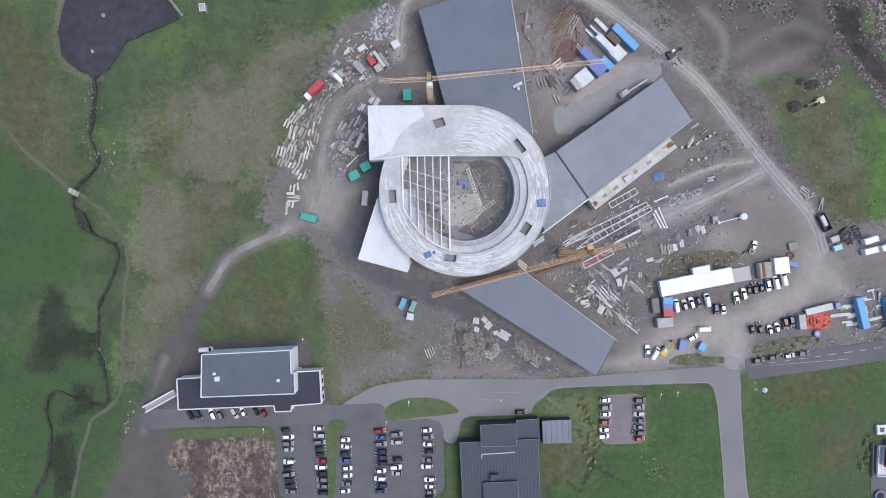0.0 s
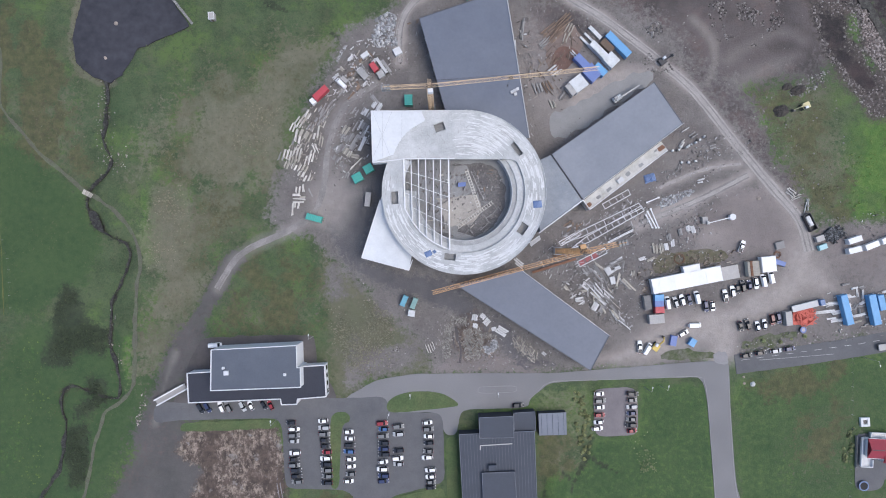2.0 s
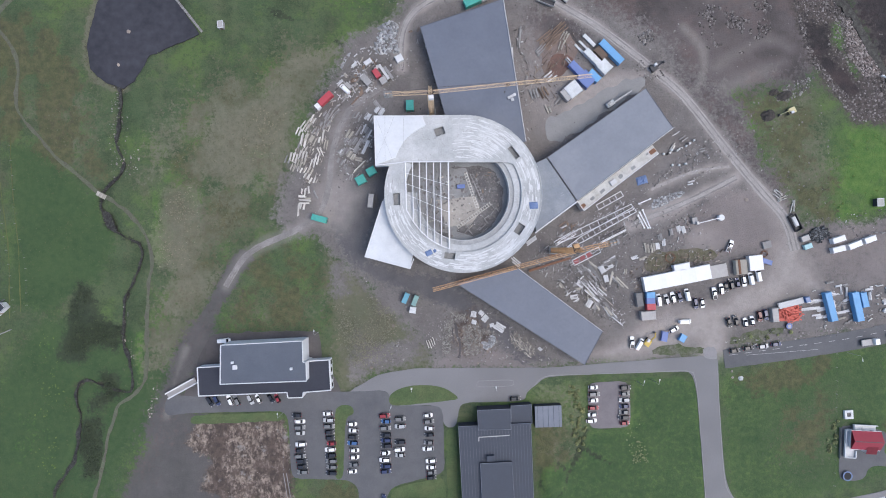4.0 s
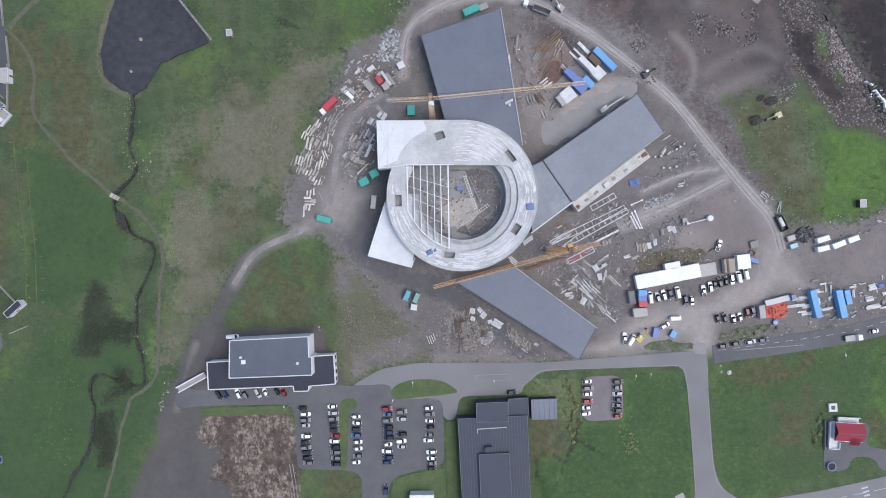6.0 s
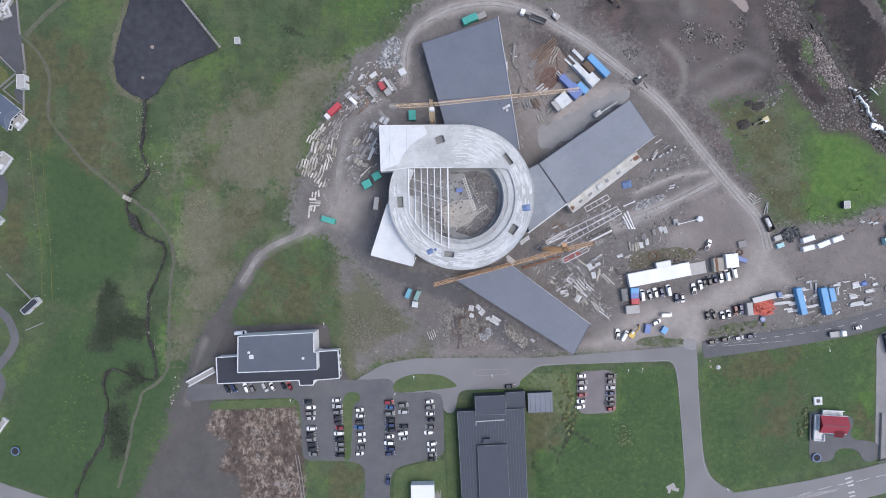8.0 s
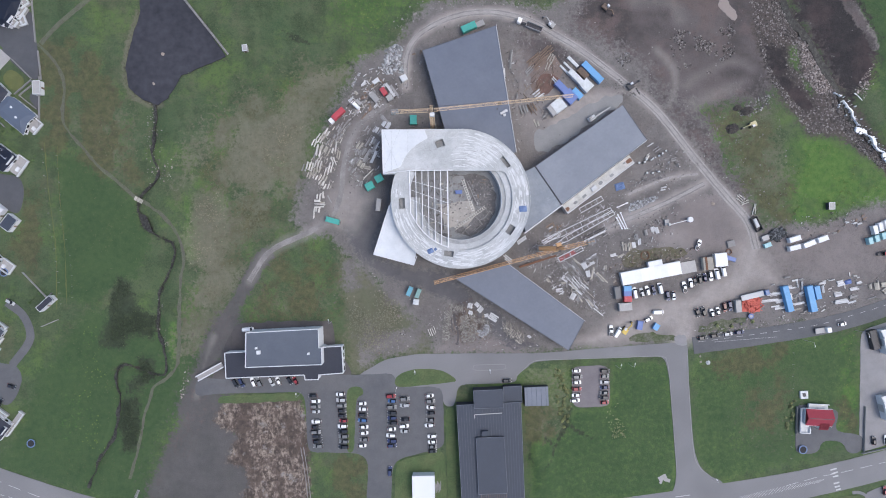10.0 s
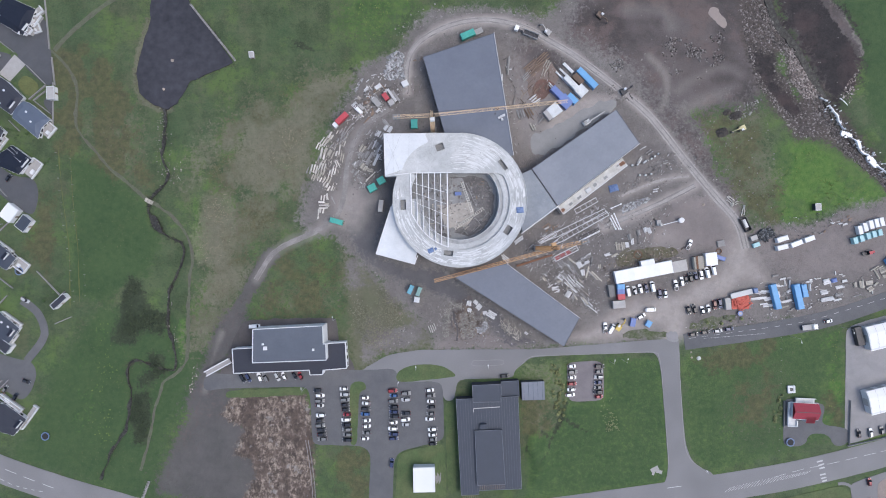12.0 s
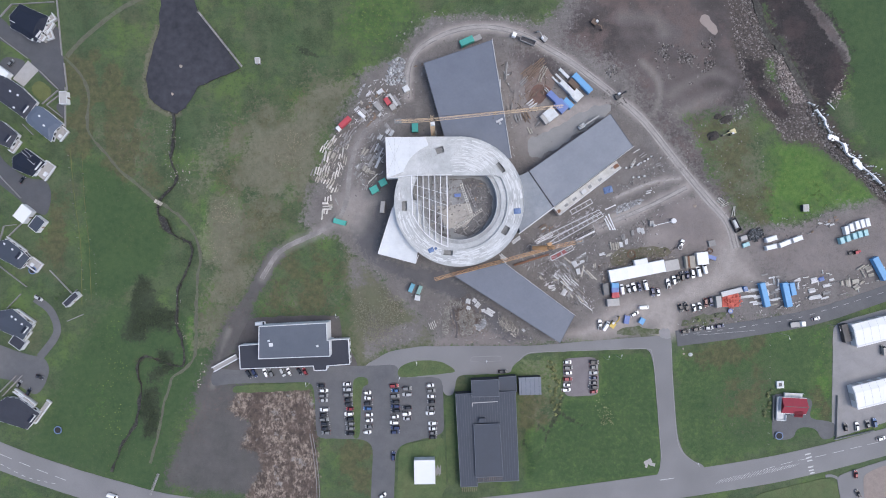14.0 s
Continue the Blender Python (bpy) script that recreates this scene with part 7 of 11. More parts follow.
for _x, _y in ((206.5, -45.3), (206.8, -76.4)):
    _x, _y = _x + 24 * math.cos(radians(14)), _y + 24 * math.sin(radians(14))
    _t = thing("industrial_hall", "white industrial hall with white sheet roof", "industrial building", pose(_x, _y, 0, 0, 0, 14), "white halls")
    _bm = bmesh.new()
    box(_bm, -24, -5.6, 0, 24, 5.6, 4.2)
    part("wall", _bm, PLASTER, _t)
    _bm = bmesh.new()
    for _s in (-1, 1):
        _v = [_bm.verts.new(v) for v in ((-24.3, _s * 6.0, 4.1), (24.3, _s * 6.0, 4.1), (24.3, 2.6, 4.9), (-24.3, 2.6, 4.9))]
        _bm.faces.new(_v if _s < 0 else _v[::-1])
    bmesh.ops.remove_doubles(_bm, verts=_bm.verts, dist=0.01)
    bmesh.ops.solidify(_bm, geom=list(_bm.faces), thickness=0.15)
    part("roof", _bm, WHITE_ROOF, _t)
    for _k in range(9):
        _bm = bmesh.new()
        box(_bm, -22 + _k * 5, 5.5, 0.1, -19 + _k * 5, 5.68, 3.2)
        part("loading_door", _bm, GREY_PAINT, _t)
    for _k in range(13):
        _bm = bmesh.new()
        bar(_bm, (-24 + _k * 4, -5.9, 4.15), (-24 + _k * 4, 2.6, 4.98), 0.06, 0.05)
        bar(_bm, (-24 + _k * 4, 5.9, 4.15), (-24 + _k * 4, 2.6, 4.98), 0.06, 0.05)
        part("roof_seam", _bm, STEEL, _t)
    _bm = bmesh.new()
    box(_bm, -24.12, -1.8, 0, -23.98, 1.8, 3.2)
    part("gable_door", _bm, GREY_PAINT, _t)

# round trampolines
for _x, _y, _r in ((170.6, -96.4, 2.0), (-195.2, -93.2, 2.0), (-208.0, -12.1, 2.0)):
    _t = thing("trampoline", "round garden trampoline with blue rim", "trampoline", pose(_x, _y, 0), "trampolines")
    _bm = bmesh.new()
    cyl(_bm, _r * 0.8, 0.82, 0.86, 24)
    part("mat", _bm, RUBBER, _t)
    _bm = bmesh.new()
    for _k in range(24):
        _a0, _a1 = 2 * math.pi * _k / 24, 2 * math.pi * (_k + 1) / 24
        bar(_bm, (_r * 0.9 * math.cos(_a0), _r * 0.9 * math.sin(_a0), 0.86), (_r * 0.9 * math.cos(_a1), _r * 0.9 * math.sin(_a1), 0.86), _r * 0.24, 0.1)
    part("rim", _bm, TARP_BLUE, _t)
    for _k in range(4):
        _a0 = math.pi / 4 + math.pi / 2 * _k
        _bm = bmesh.new()
        cyl(_bm, 0.05, 0, 0.85, 6, Matrix.Translation((_r * math.cos(_a0), _r * math.sin(_a0), 0)))
        part("leg", _bm, STEEL, _t)

# garden walls, fences and small bridges
def low_wall(name, pts, w, h, material, label, category="wall"):
    t = thing(name, label, category, None, "garden walls")
    for p, q in zip(pts, pts[1:]):
        bm = bmesh.new()
        bar(bm, (*p, h / 2), (*q, h / 2), w, h)
        part("panel", bm, material, t)
    return t


for _pts in (pairs(-195.8, 125.2, -193.2, 97.0), pairs(-224.6, 116.6, -218.8, 122.9, -197.0, 124.1), pairs(-203.3, 72.3, -195.2, 79.2), pairs(-201.0, 71.8, -195.2, 76.4), pairs(-201.0, 71.8, -192.9, 65.4), pairs(-204.4, 89.0, -195.2, 79.8), pairs(-191.5, 80.7, -191.5, 56.8), pairs(-225.1, -9.9, -211.3, -20.5), pairs(-221.1, -31.4, -214.2, -24.2), pairs(-225.1, -74.2, -216.5, -65.6), pairs(-223.4, -76.0, -213.6, -65.6), pairs(-190.6, -38.0, -182.6, -34.6), pairs(-221.1, 4.5, -213.6, 11.7), pairs(-225.1, 1.6, -222.8, 10.3, -216.5, 11.1), pairs(-225.1, 106.5, -210.8, 95.6), pairs(-225.1, 36.1, -214.2, 24.6), pairs(-213.1, 62.0, -207.9, 56.8), pairs(-192.1, 93.0, -190.6, 79.2)):
    low_wall("garden_wall", _pts, 0.3, 0.9, PALE_ASPHALT, "pale low garden wall")
for _pts in (pairs(-199.3, -12.2, -187.8, -24.2, -185.5, -21.9), pairs(167.7, -76.0, 167.5, -88.9), pairs(200.2, -76.0, 199.6, -97.5), pairs(198.8, -98.4, 218.9, -93.8)):
    low_wall("fence", _pts, 0.2, 1.1, TIMBER_GREY, "grey wooden garden fence", "fence")


def wire_fence(pts, label, spacing=5.0):
    t = thing("wire_fence", label, "fence", None, "wire fences")
    line = smooth_line(pts, spacing)
    post = None
    for q in line:
        if post is None:
            bm = bmesh.new()
            bar(bm, (0, 0, 0), (0, 0, 1.2), 0.12)
            post = part("post", bm, TIMBER_GREY, t)
        else:
            other = new("post", post.data)
            other.parent = t
            post = other
        post.matrix_basis = Matrix.Translation((q.x, q.y, 0))
    for z in (0.5, 1.0):
        bm = bmesh.new()
        last = None
        for q in line:
            ring = [bm.verts.new((q.x + dx, q.y + dy, z + dz)) for dx, dy, dz in ((0.012, 0.012, 0), (0, 0, 0.012), (-0.012, -0.012, 0), (0, 0, -0.012))]
            if last:
                for k in range(4):
                    bm.faces.new((last[k], last[(k + 1) % 4], ring[(k + 1) % 4], ring[k]))
            last = ring
        part("wire", bm, DARK_STEEL, t)


wire_fence(pairs(-190.1, 46.2, -188.3, 27.5, -186.3, 10.3, -183.5, -7.0, -181.2, -27.1), "post and wire fence across the grass")
wire_fence(pairs(-183.2, 43.3, -181.4, 24.6, -180.9, 10.3, -176.8, -4.1, -175.7, -24.2), "post and wire fence across the grass")
wire_fence(pairs(-67.6, -73.1, -67.1, -99.0, -66.5, -128.3), "post and wire fence beside bare soil")
wire_fence(pairs(-64.2, -73.1, -64.8, -99.0, -62.5, -128.3), "post and wire fence beside bare soil")
wire_fence(pairs(166.3, -44.9, 166.0, -73.1, 165.2, -100.7), "post and wire fence between grass plots")
wire_fence(pairs(-48.7, 67.2, -44.1, 76.9, -39.8, 85.0, -32.6, 90.7), "site fence at the edge of the yard", 2.6)
wire_fence(pairs(-11.0, 108.0, -22.5, 103.7), "site fence at the edge of the yard", 2.6)


def footbridge(name, x0, y0, x1, y1, w, label, rail=True):
    t = thing(name, label, "footbridge", Matrix.Translation((x0, y0, 0)), "footbridges")
    a, b = Vector((0, 0)), Vector((x1 - x0, y1 - y0))
    d = b.normalized()
    s = Vector((-d.y, d.x))
    n = int(b.length / 0.3)
    for k in range(n):
        bm = bmesh.new()
        q = d * (k + 0.5) * b.length / n
        bar(bm, (*(q - s * w / 2), 0.25), (*(q + s * w / 2), 0.25), b.length / n * 0.9, 0.08)
        part("plank", bm, TIMBER_PALE if not rail else TIMBER_GREY, t)
    if rail:
        for k in (-1, 1):
            bm = bmesh.new()
            bar(bm, (*(s * k * w / 2), 1.2), (*(b + s * k * w / 2), 1.2), 0.1)
            for j in range(5):
                q = b * j / 4 + s * k * w / 2
                bar(bm, (*q, 0.05), (*q, 1.2), 0.1)
            part("railing", bm, TIMBER_GREY, t)
    return t


footbridge("footbridge", -146.4, 23.2, -142.6, 21.2, 1.9, "small pale plank footbridge over the stream", False)
footbridge("footbridge", -124.0, 119.2, -101.8, 91.3, 0.9, "long narrow plank walkway along the pond")
footbridge("footbridge", -148.4, -126.0, -144.4, -115.6, 1.0, "narrow plank footbridge with railings")

# ---- vehicles ----
def wheel_set(t, xs, y, r):
    for x in xs:
        for s in (-1, 1):
            bm = bmesh.new()
            cyl(bm, r, -0.11, 0.11, 12, pose(x, s * y, r, 90, 0, 0))
            w = part("wheel", bm, RUBBER, t)
            bm = bmesh.new()
            cyl(bm, r * 0.6, -0.02, 0.02, 10, pose(x, s * (y + 0.11), r, 90, 0, 0))
            part("rim", bm, STEEL, w)


def loft(bm, rows):
    """A closed skin over cross rows of (x, half width, z)."""
    vs = []
    for x, hw, z in rows:
        vs.append((bm.verts.new((x, -hw, z)), bm.verts.new((x, hw, z))))
    for (a, b), (c, d) in zip(vs, vs[1:] + vs[:1]):
        bm.faces.new((a, b, d, c))
    bm.faces.new([v[0] for v in vs])
    bm.faces.new([v[1] for v in vs][::-1])


CAR_KINDS = {"hatchback": (4.1, 1.75, 1.48), "estate car": (4.6, 1.8, 1.48), "off-road car": (4.7, 1.9, 1.75), "van": (5.3, 2.0, 2.1), "pickup": (5.3, 1.9, 1.75)}
CAR_MADE = {}


def build_car(kind, colour, m):
    n, w, h = CAR_KINDS[kind]
    paint = CAR_PAINT[colour]
    t = thing(kind.replace(" ", "_").replace("-", "_"), "", "car", m)
    hw, b = w / 2, 0.92 if h < 1.6 else 1.1
    bm = bmesh.new()
    nose = 0.08 * n
    loft(bm, [(-n / 2 + 0.03, hw * 0.76, 0.35), (-n / 2, hw * 0.78, b * 0.8), (-n / 2 + 0.1, hw * 0.9, b * 0.96), (-n / 2 + 0.35, hw * 0.98, b), (n * 0.2, hw, b), (n / 2 - nose * 1.6, hw * 0.96, b * 0.92), (n / 2 - 0.2, hw * 0.86, b * 0.8), (n / 2 - 0.02, hw * 0.68, b * 0.64), (n / 2 - 0.05, hw * 0.66, 0.35)])
    bmesh.ops.bevel(bm, geom=list(bm.edges), offset=0.06, segments=1, affect="EDGES")
    part("body", bm, paint, t)
    if kind == "van":
        f0, f1, r0, r1 = n * 0.38, n * 0.25, -n * 0.47, -n * 0.46
    elif kind == "pickup":
        f0, f1, r0, r1 = n * 0.24, n * 0.1, -n * 0.14, -n * 0.1
    elif kind == "estate car":
        f0, f1, r0, r1 = n * 0.26, n * 0.07, -n * 0.46, -n * 0.36
    elif kind == "off-road car":
        f0, f1, r0, r1 = n * 0.25, n * 0.09, -n * 0.47, -n * 0.4
    else:
        f0, f1, r0, r1 = n * 0.27, n * 0.06, -n * 0.46, -n * 0.31
    bm = bmesh.new()
    loft(bm, [(r0, hw * 0.92, b - 0.03), (r1, hw * 0.7, h - 0.07), (f1, hw * 0.7, h - 0.07), (f0, hw * 0.92, b - 0.03)])
    part("glasshouse", bm, paint if kind == "van" else GLASS, t, "" if kind == "van" else "dark windows")
    bm = bmesh.new()
    loft(bm, [(r1 - 0.06, hw * 0.7, h - 0.09), (r1 + 0.05, hw * 0.66, h), (f1 - 0.05, hw * 0.66, h), (f1 + 0.06, hw * 0.7, h - 0.09)])
    part("roof", bm, paint, t)
    bm = bmesh.new()
    dx, dz = f0 - f1, b - h
    loft(bm, [(f1 + dx * 0.12, hw * 0.74, h + dz * 0.12 + 0.03), (f1 + dx * 0.92, hw * 0.84, h + dz * 0.92 + 0.03), (f1 + dx * 0.92 - 0.05, hw * 0.84, h + dz * 0.92 - 0.03), (f1 + dx * 0.12 - 0.05, hw * 0.74, h + dz * 0.12 - 0.03)])
    part("windscreen", bm, GLASS, t)
    if kind == "pickup":
        bm = bmesh.new()
        box(bm, -n * 0.47, -hw * 0.8, b - 0.05, -n * 0.17, hw * 0.8, b + 0.03)
        part("load_bed", bm, DARK_STEEL, t)
    for s in (-1, 1):
        bm = bmesh.new()
        box(bm, n / 2 - 0.4, s * hw * 0.66 - 0.16, b * 0.72, n / 2 - 0.06, s * hw * 0.66 + 0.16, b * 0.84)
        part("headlight", bm, LAMP_GLASS, t)
        bm = bmesh.new()
        box(bm, -n / 2 - 0.02, s * hw * 0.72 - 0.14, b * 0.7, -n / 2 + 0.1, s * hw * 0.72 + 0.14, b * 0.95)
        part("tail_light", bm, TAIL_GLASS, t)
        bm = bmesh.new()
        box(bm, f0 - 0.25, s * (hw + 0.08) - 0.1, b, f0 - 0.1, s * (hw + 0.08) + 0.1, b + 0.14)
        part("mirror", bm, paint, t)
    wheel_set(t, (-n * 0.3, n * 0.31), hw - 0.12, 0.32)
    return t


def car(x, y, angle, colour, kind, where, group):
    m = pose(x, y, 0.055, 0, 0, angle)
    if (kind, colour) in CAR_MADE:
        t = copy_thing(CAR_MADE[kind, colour], m)
    else:
        t = CAR_MADE[kind, colour] = build_car(kind, colour, m)
    return tagged(t, "%s %s parked on %s" % (colour, kind, where), "van" if kind == "van" else "car", group)


random.seed(21)


def car_row(rows, angle, where, group, spread=3):
    for x, y, colour in rows:
        kind = random.choice(("hatchback", "hatchback", "estate car", "off-road car"))
        flip = 180 if random.random() < 0.45 else 0
        car(x, y, angle + flip + random.uniform(-spread, spread), colour, kind, where, group)


_park = "cars in the car park"
car_row([(-61.7, -70.6, "black"), (-60.4, -73.2, "white"), (-60.4, -75.7, "grey"), (-60.4, -78.1, "silver"), (-60.0, -82.8, "white"), (-60.2, -85.4, "black"), (-60.2, -87.8, "grey"), (-59.5, -89.8, "black"), (-59.3, -92.3, "black"), (-59.1, -94.5, "grey")], 1, "asphalt", _park)
car_row([(-48.7, -69.9, "white"), (-48.2, -72.6, "silver"), (-48.0, -75.2, "grey"), (-47.8, -77.7, "black"), (-47.6, -80.1, "black"), (-47.1, -82.5, "red"), (-47.6, -85.0, "white"), (-47.4, -87.4, "black"), (-47.1, -89.8, "grey"), (-46.9, -92.3, "grey"), (-47.1, -94.9, "black")], 1, "asphalt", _park)
car_row([(-38.3, -74.3, "white"), (-37.8, -77.0, "white"), (-37.8, -79.7, "black"), (-38.1, -82.3, "blue"), (-37.4, -85.4, "white"), (-37.4, -88.3, "white"), (-37.4, -91.4, "grey"), (-38.3, -94.3, "white")], 1, "asphalt", _park)
car_row([(-24.6, -70.8, "red"), (-24.1, -73.2, "blue"), (-24.3, -75.9, "grey"), (-24.1, -78.8, "black"), (-24.1, -81.2, "navy"), (-23.9, -83.4, "black"), (-24.3, -86.5, "white"), (-24.6, -89.4, "white"), (-24.1, -92.0, "navy"), (-24.1, -94.3, "navy")], 2, "asphalt", _park)
car_row([(-18.1, -72.1, "grey"), (-18.1, -75.2, "silver"), (-18.1, -81.9, "black"), (-18.4, -85.0, "white"), (-18.1, -87.4, "silver")], 2, "asphalt", _park)
car_row([(-6.4, -70.6, "white"), (-6.0, -73.2, "grey"), (-5.8, -76.1, "white"), (-5.8, -78.8, "black"), (-6.0, -82.1, "grey"), (-6.4, -84.7, "white"), (-5.1, -89.8, "white"), (-5.1, -92.5, "white"), (-4.9, -94.7, "grey"), (-4.9, -96.9, "black")], 3, "asphalt", _park)
_bay = "cars in the small bay"
car_row([(63.3, -58.9, "white"), (63.7, -61.7, "grey"), (63.5, -64.4, "white"), (63.5, -67.5, "red"), (63.1, -70.4, "white"), (62.6, -73.0, "white")], 3, "the asphalt bay", _bay)
car_row([(76.8, -58.9, "black"), (76.6, -61.5, "grey"), (76.6, -64.2, "silver"), (76.3, -66.8, "navy"), (76.3, -69.3, "grey"), (76.1, -71.5, "black"), (76.6, -73.9, "red")], 3, "the asphalt bay", _bay)
_front = "cars before the white building"
car_row([(-98.2, -64.8, "black"), (-95.4, -64.4, "navy"), (-89.8, -64.2, "white"), (-87.0, -64.2, "grey"), (-81.2, -63.9, "silver"), (-77.9, -63.7, "white"), (-72.6, -63.5, "black"), (-69.9, -63.5, "red")], -62, "asphalt beside the white building", _front)
_site = "cars on the site yard"
car_row([(94.3, -21.9, "silver"), (96.9, -21.0, "white"), (99.8, -20.8, "navy"), (106.4, -23.5, "navy"), (109.3, -23.5, "white"), (117.3, -17.5, "white"), (119.3, -16.6, "black"), (121.5, -15.3, "black"), (124.1, -14.8, "navy"), (126.8, -14.2, "white"), (120.6, -31.6, "black"), (123.5, -30.8, "black"), (127.5, -31.6, "white"), (130.3, -30.8, "white"), (133.4, -29.0, "maroon"), (135.9, -28.3, "navy")], 102, "the gravel yard", _site, 6)
for _x, _y, _a, _c, _k in ((90.9, -22.1, 98, "white", "van"), (102.9, -19.9, 103, "white", "van"), (114.4, -19.3, 100, "white", "pickup"), (129.7, -13.1, 102, "white", "van"), (132.8, -11.7, 102, "white", "van"), (102.0, -31.2, 2, "white", "van"), (97.4, -34.5, 28, "white", "estate car"), (79.7, -40.0, 92, "white", "pickup"), (82.8, -40.7, 58, "white", "van"), (121.0, 0.7, 68, "white", "pickup")):
    car(_x, _y, _a, _c, _k, "the gravel yard", _site)
for _x, _y, _a, _c, _k in ((123.0, -43.4, 8, "black", "estate car"), (128.8, -42.3, 8, "black", "estate car"), (135.0, -41.6, 8, "silver", "estate car"), (140.5, -40.7, 8, "navy", "estate car"), (189.3, -36.9, 10, "white", "hatchback"), (222.3, -97.8, 15, "white", "estate car"), (-167.4, -126.5, -18, "white", "van")):
    car(_x, _y, _a, _c, _k, "the street", "cars on the street")
for _x, _y, _a, _c, _k, _w in ((204.2, -92.1, 95, "black", "hatchback", "the hall yard"), (210.0, -91.8, 95, "white", "estate car", "the hall yard"), (215.4, -90.6, 100, "grey", "hatchback", "the hall yard"), (218.9, -89.8, 95, "blue", "off-road car", "the hall yard"), (209.4, -115.9, 92, "red", "hatchback", "the corner yard"), (210.6, -125.7, 120, "black", "hatchback", "the corner yard"), (-25.1, -106.4, 85, "navy", "off-road car", "the drive"), (-30.6, -126.5, 30, "white", "hatchback", "the drive"), (30.4, -63.6, 3, "black", "estate car", "paving by the dark building"), (-218.8, 93.0, 50, "grey", "hatchback", "a residential drive"), (-213.1, 33.8, 50, "black", "hatchback", "a residential drive"), (-204.4, -66.2, -20, "black", "hatchback", "the turning circle"), (-214.8, -69.9, 55, "grey", "hatchback", "the turning circle"), (-209.9, -73.7, 60, "black", "hatchback", "the turning circle"), (-92.3, -39.2, 4, "white", "van", "gravel behind the white building"), (-205.0, -26.2, -30, "silver", "estate car", "a garden drive"), (223.2, -53.0, 95, "grey", "van", "the hall yard")):
    car(_x, _y, _a, _c, _k, _w, "scattered parked cars")


def lorry(x, y, angle, length, load, label, cab_paint, load_height=2.6, tipper=False):
    t = thing("lorry", label, "lorry", pose(x, y, 0.05, 0, 0, angle), "lorries")
    bm = bmesh.new()
    box(bm, -length / 2, -0.5, 0.7, length / 2, 0.5, 0.95)
    part("chassis", bm, DARK_STEEL, t)
    bm = bmesh.new()
    box(bm, length / 2 - 2.0, -1.2, 0.6, length / 2, 1.2, 2.8, None, 0.15)
    cab = part("cab", bm, cab_paint, t)
    bm = bmesh.new()
    box(bm, length / 2 - 0.02, -1.0, 1.7, length / 2 + 0.03, 1.0, 2.5)
    part("windscreen", bm, GLASS, cab)
    bm = bmesh.new()
    if tipper:
        x0, x1 = -length / 2, length / 2 - (2.4 if length < 10 else 4.6)
        bed = bmesh.new()
        box(bed, x0 + 0.15, -1.1, 1.0, x1 - 0.15, 1.1, 1.2)
        part("bed", bed, DARK_STEEL, t, "dark worn steel bed")
        for a in ((x0, -1.25, 1.15, x1, -1.1, 2.3), (x0, 1.1, 1.15, x1, 1.25, 2.3), (x1 - 0.15, -1.1, 1.15, x1, 1.1, 2.3), (x0, -1.1, 1.15, x0 + 0.15, 1.1, 2.3)):
            box(bm, *a)
    else:
        box(bm, -length / 2, -1.25, 1.0, length / 2 - 2.2, 1.25, 1.0 + load_height, None, 0.06)
    part("load_body", bm, load, t)
    wheel_set(t, (-length * 0.38, -length * 0.22, length / 2 - 1.2), 1.05, 0.5)
    return t


lorry(41.1, 104.5, 158, 12.5, GREY_PAINT, "long white-cabbed tipper lorry with empty grey body on the track", CAR_PAINT["white"], 1.0, True)
car(-41.3, 66.8, 137, "white", "van", "the muddy yard", "vans")
lorry(-49.9, 61.6, 223, 9.0, RED_PAINT, "red-bodied lorry at the yard's edge", CAR_PAINT["white"])
lorry(147.3, -23.1, 14, 13.0, WHITE_GOODS, "long blue-cabbed flatbed lorry with white load", CAR_PAINT["blue"], 0.8)
lorry(179.5, -39.8, 8, 6.8, GREY_PAINT, "white flatbed lorry on the street", CAR_PAINT["white"], 0.5)


def excavator(x, y, angle, paint, label):
    t = thing("excavator", label, "excavator", pose(x, y, 0.05, 0, 0, angle), "excavators")
    for s in (-1, 1):
        bm = bmesh.new()
        box(bm, -1.7, s * 1.05 - 0.28, 0, 1.7, s * 1.05 + 0.28, 0.75, None, 0.2)
        part("track", bm, RUBBER, t)
    bm = bmesh.new()
    box(bm, -1.8, -1.25, 0.85, 1.1, 1.25, 1.7, None, 0.15)
    part("house", bm, paint, t)
    bm = bmesh.new()
    box(bm, -0.1, 0.2, 1.7, 1.2, 1.2, 2.8, None, 0.12)
    cab = part("cab", bm, TRIM, t)
    bm = bmesh.new()
    box(bm, 1.18, 0.3, 1.9, 1.24, 1.1, 2.6)
    part("window", bm, GLASS, cab)
    bm = bmesh.new()
    bar(bm, (0.9, -0.3, 1.5), (3.4, -0.3, 3.2), 0.4, 0.5)
    bar(bm, (3.4, -0.3, 3.2), (4.9, -0.3, 1.2), 0.35, 0.4)
    part("boom", bm, paint, t)
    bm = bmesh.new()
    box(bm, 4.5, -0.8, 0.1, 5.3, 0.2, 1.0, None, 0.12)
    part("bucket", bm, DARK_STEEL, t)
    return t


excavator(86.3, -39.8, 55, YELLOW_PAINT, "yellow tracked excavator on the gravel yard")
excavator(146.6, 57.6, 203, FADED_YELLOW, "pale yellow excavator on rough grass")
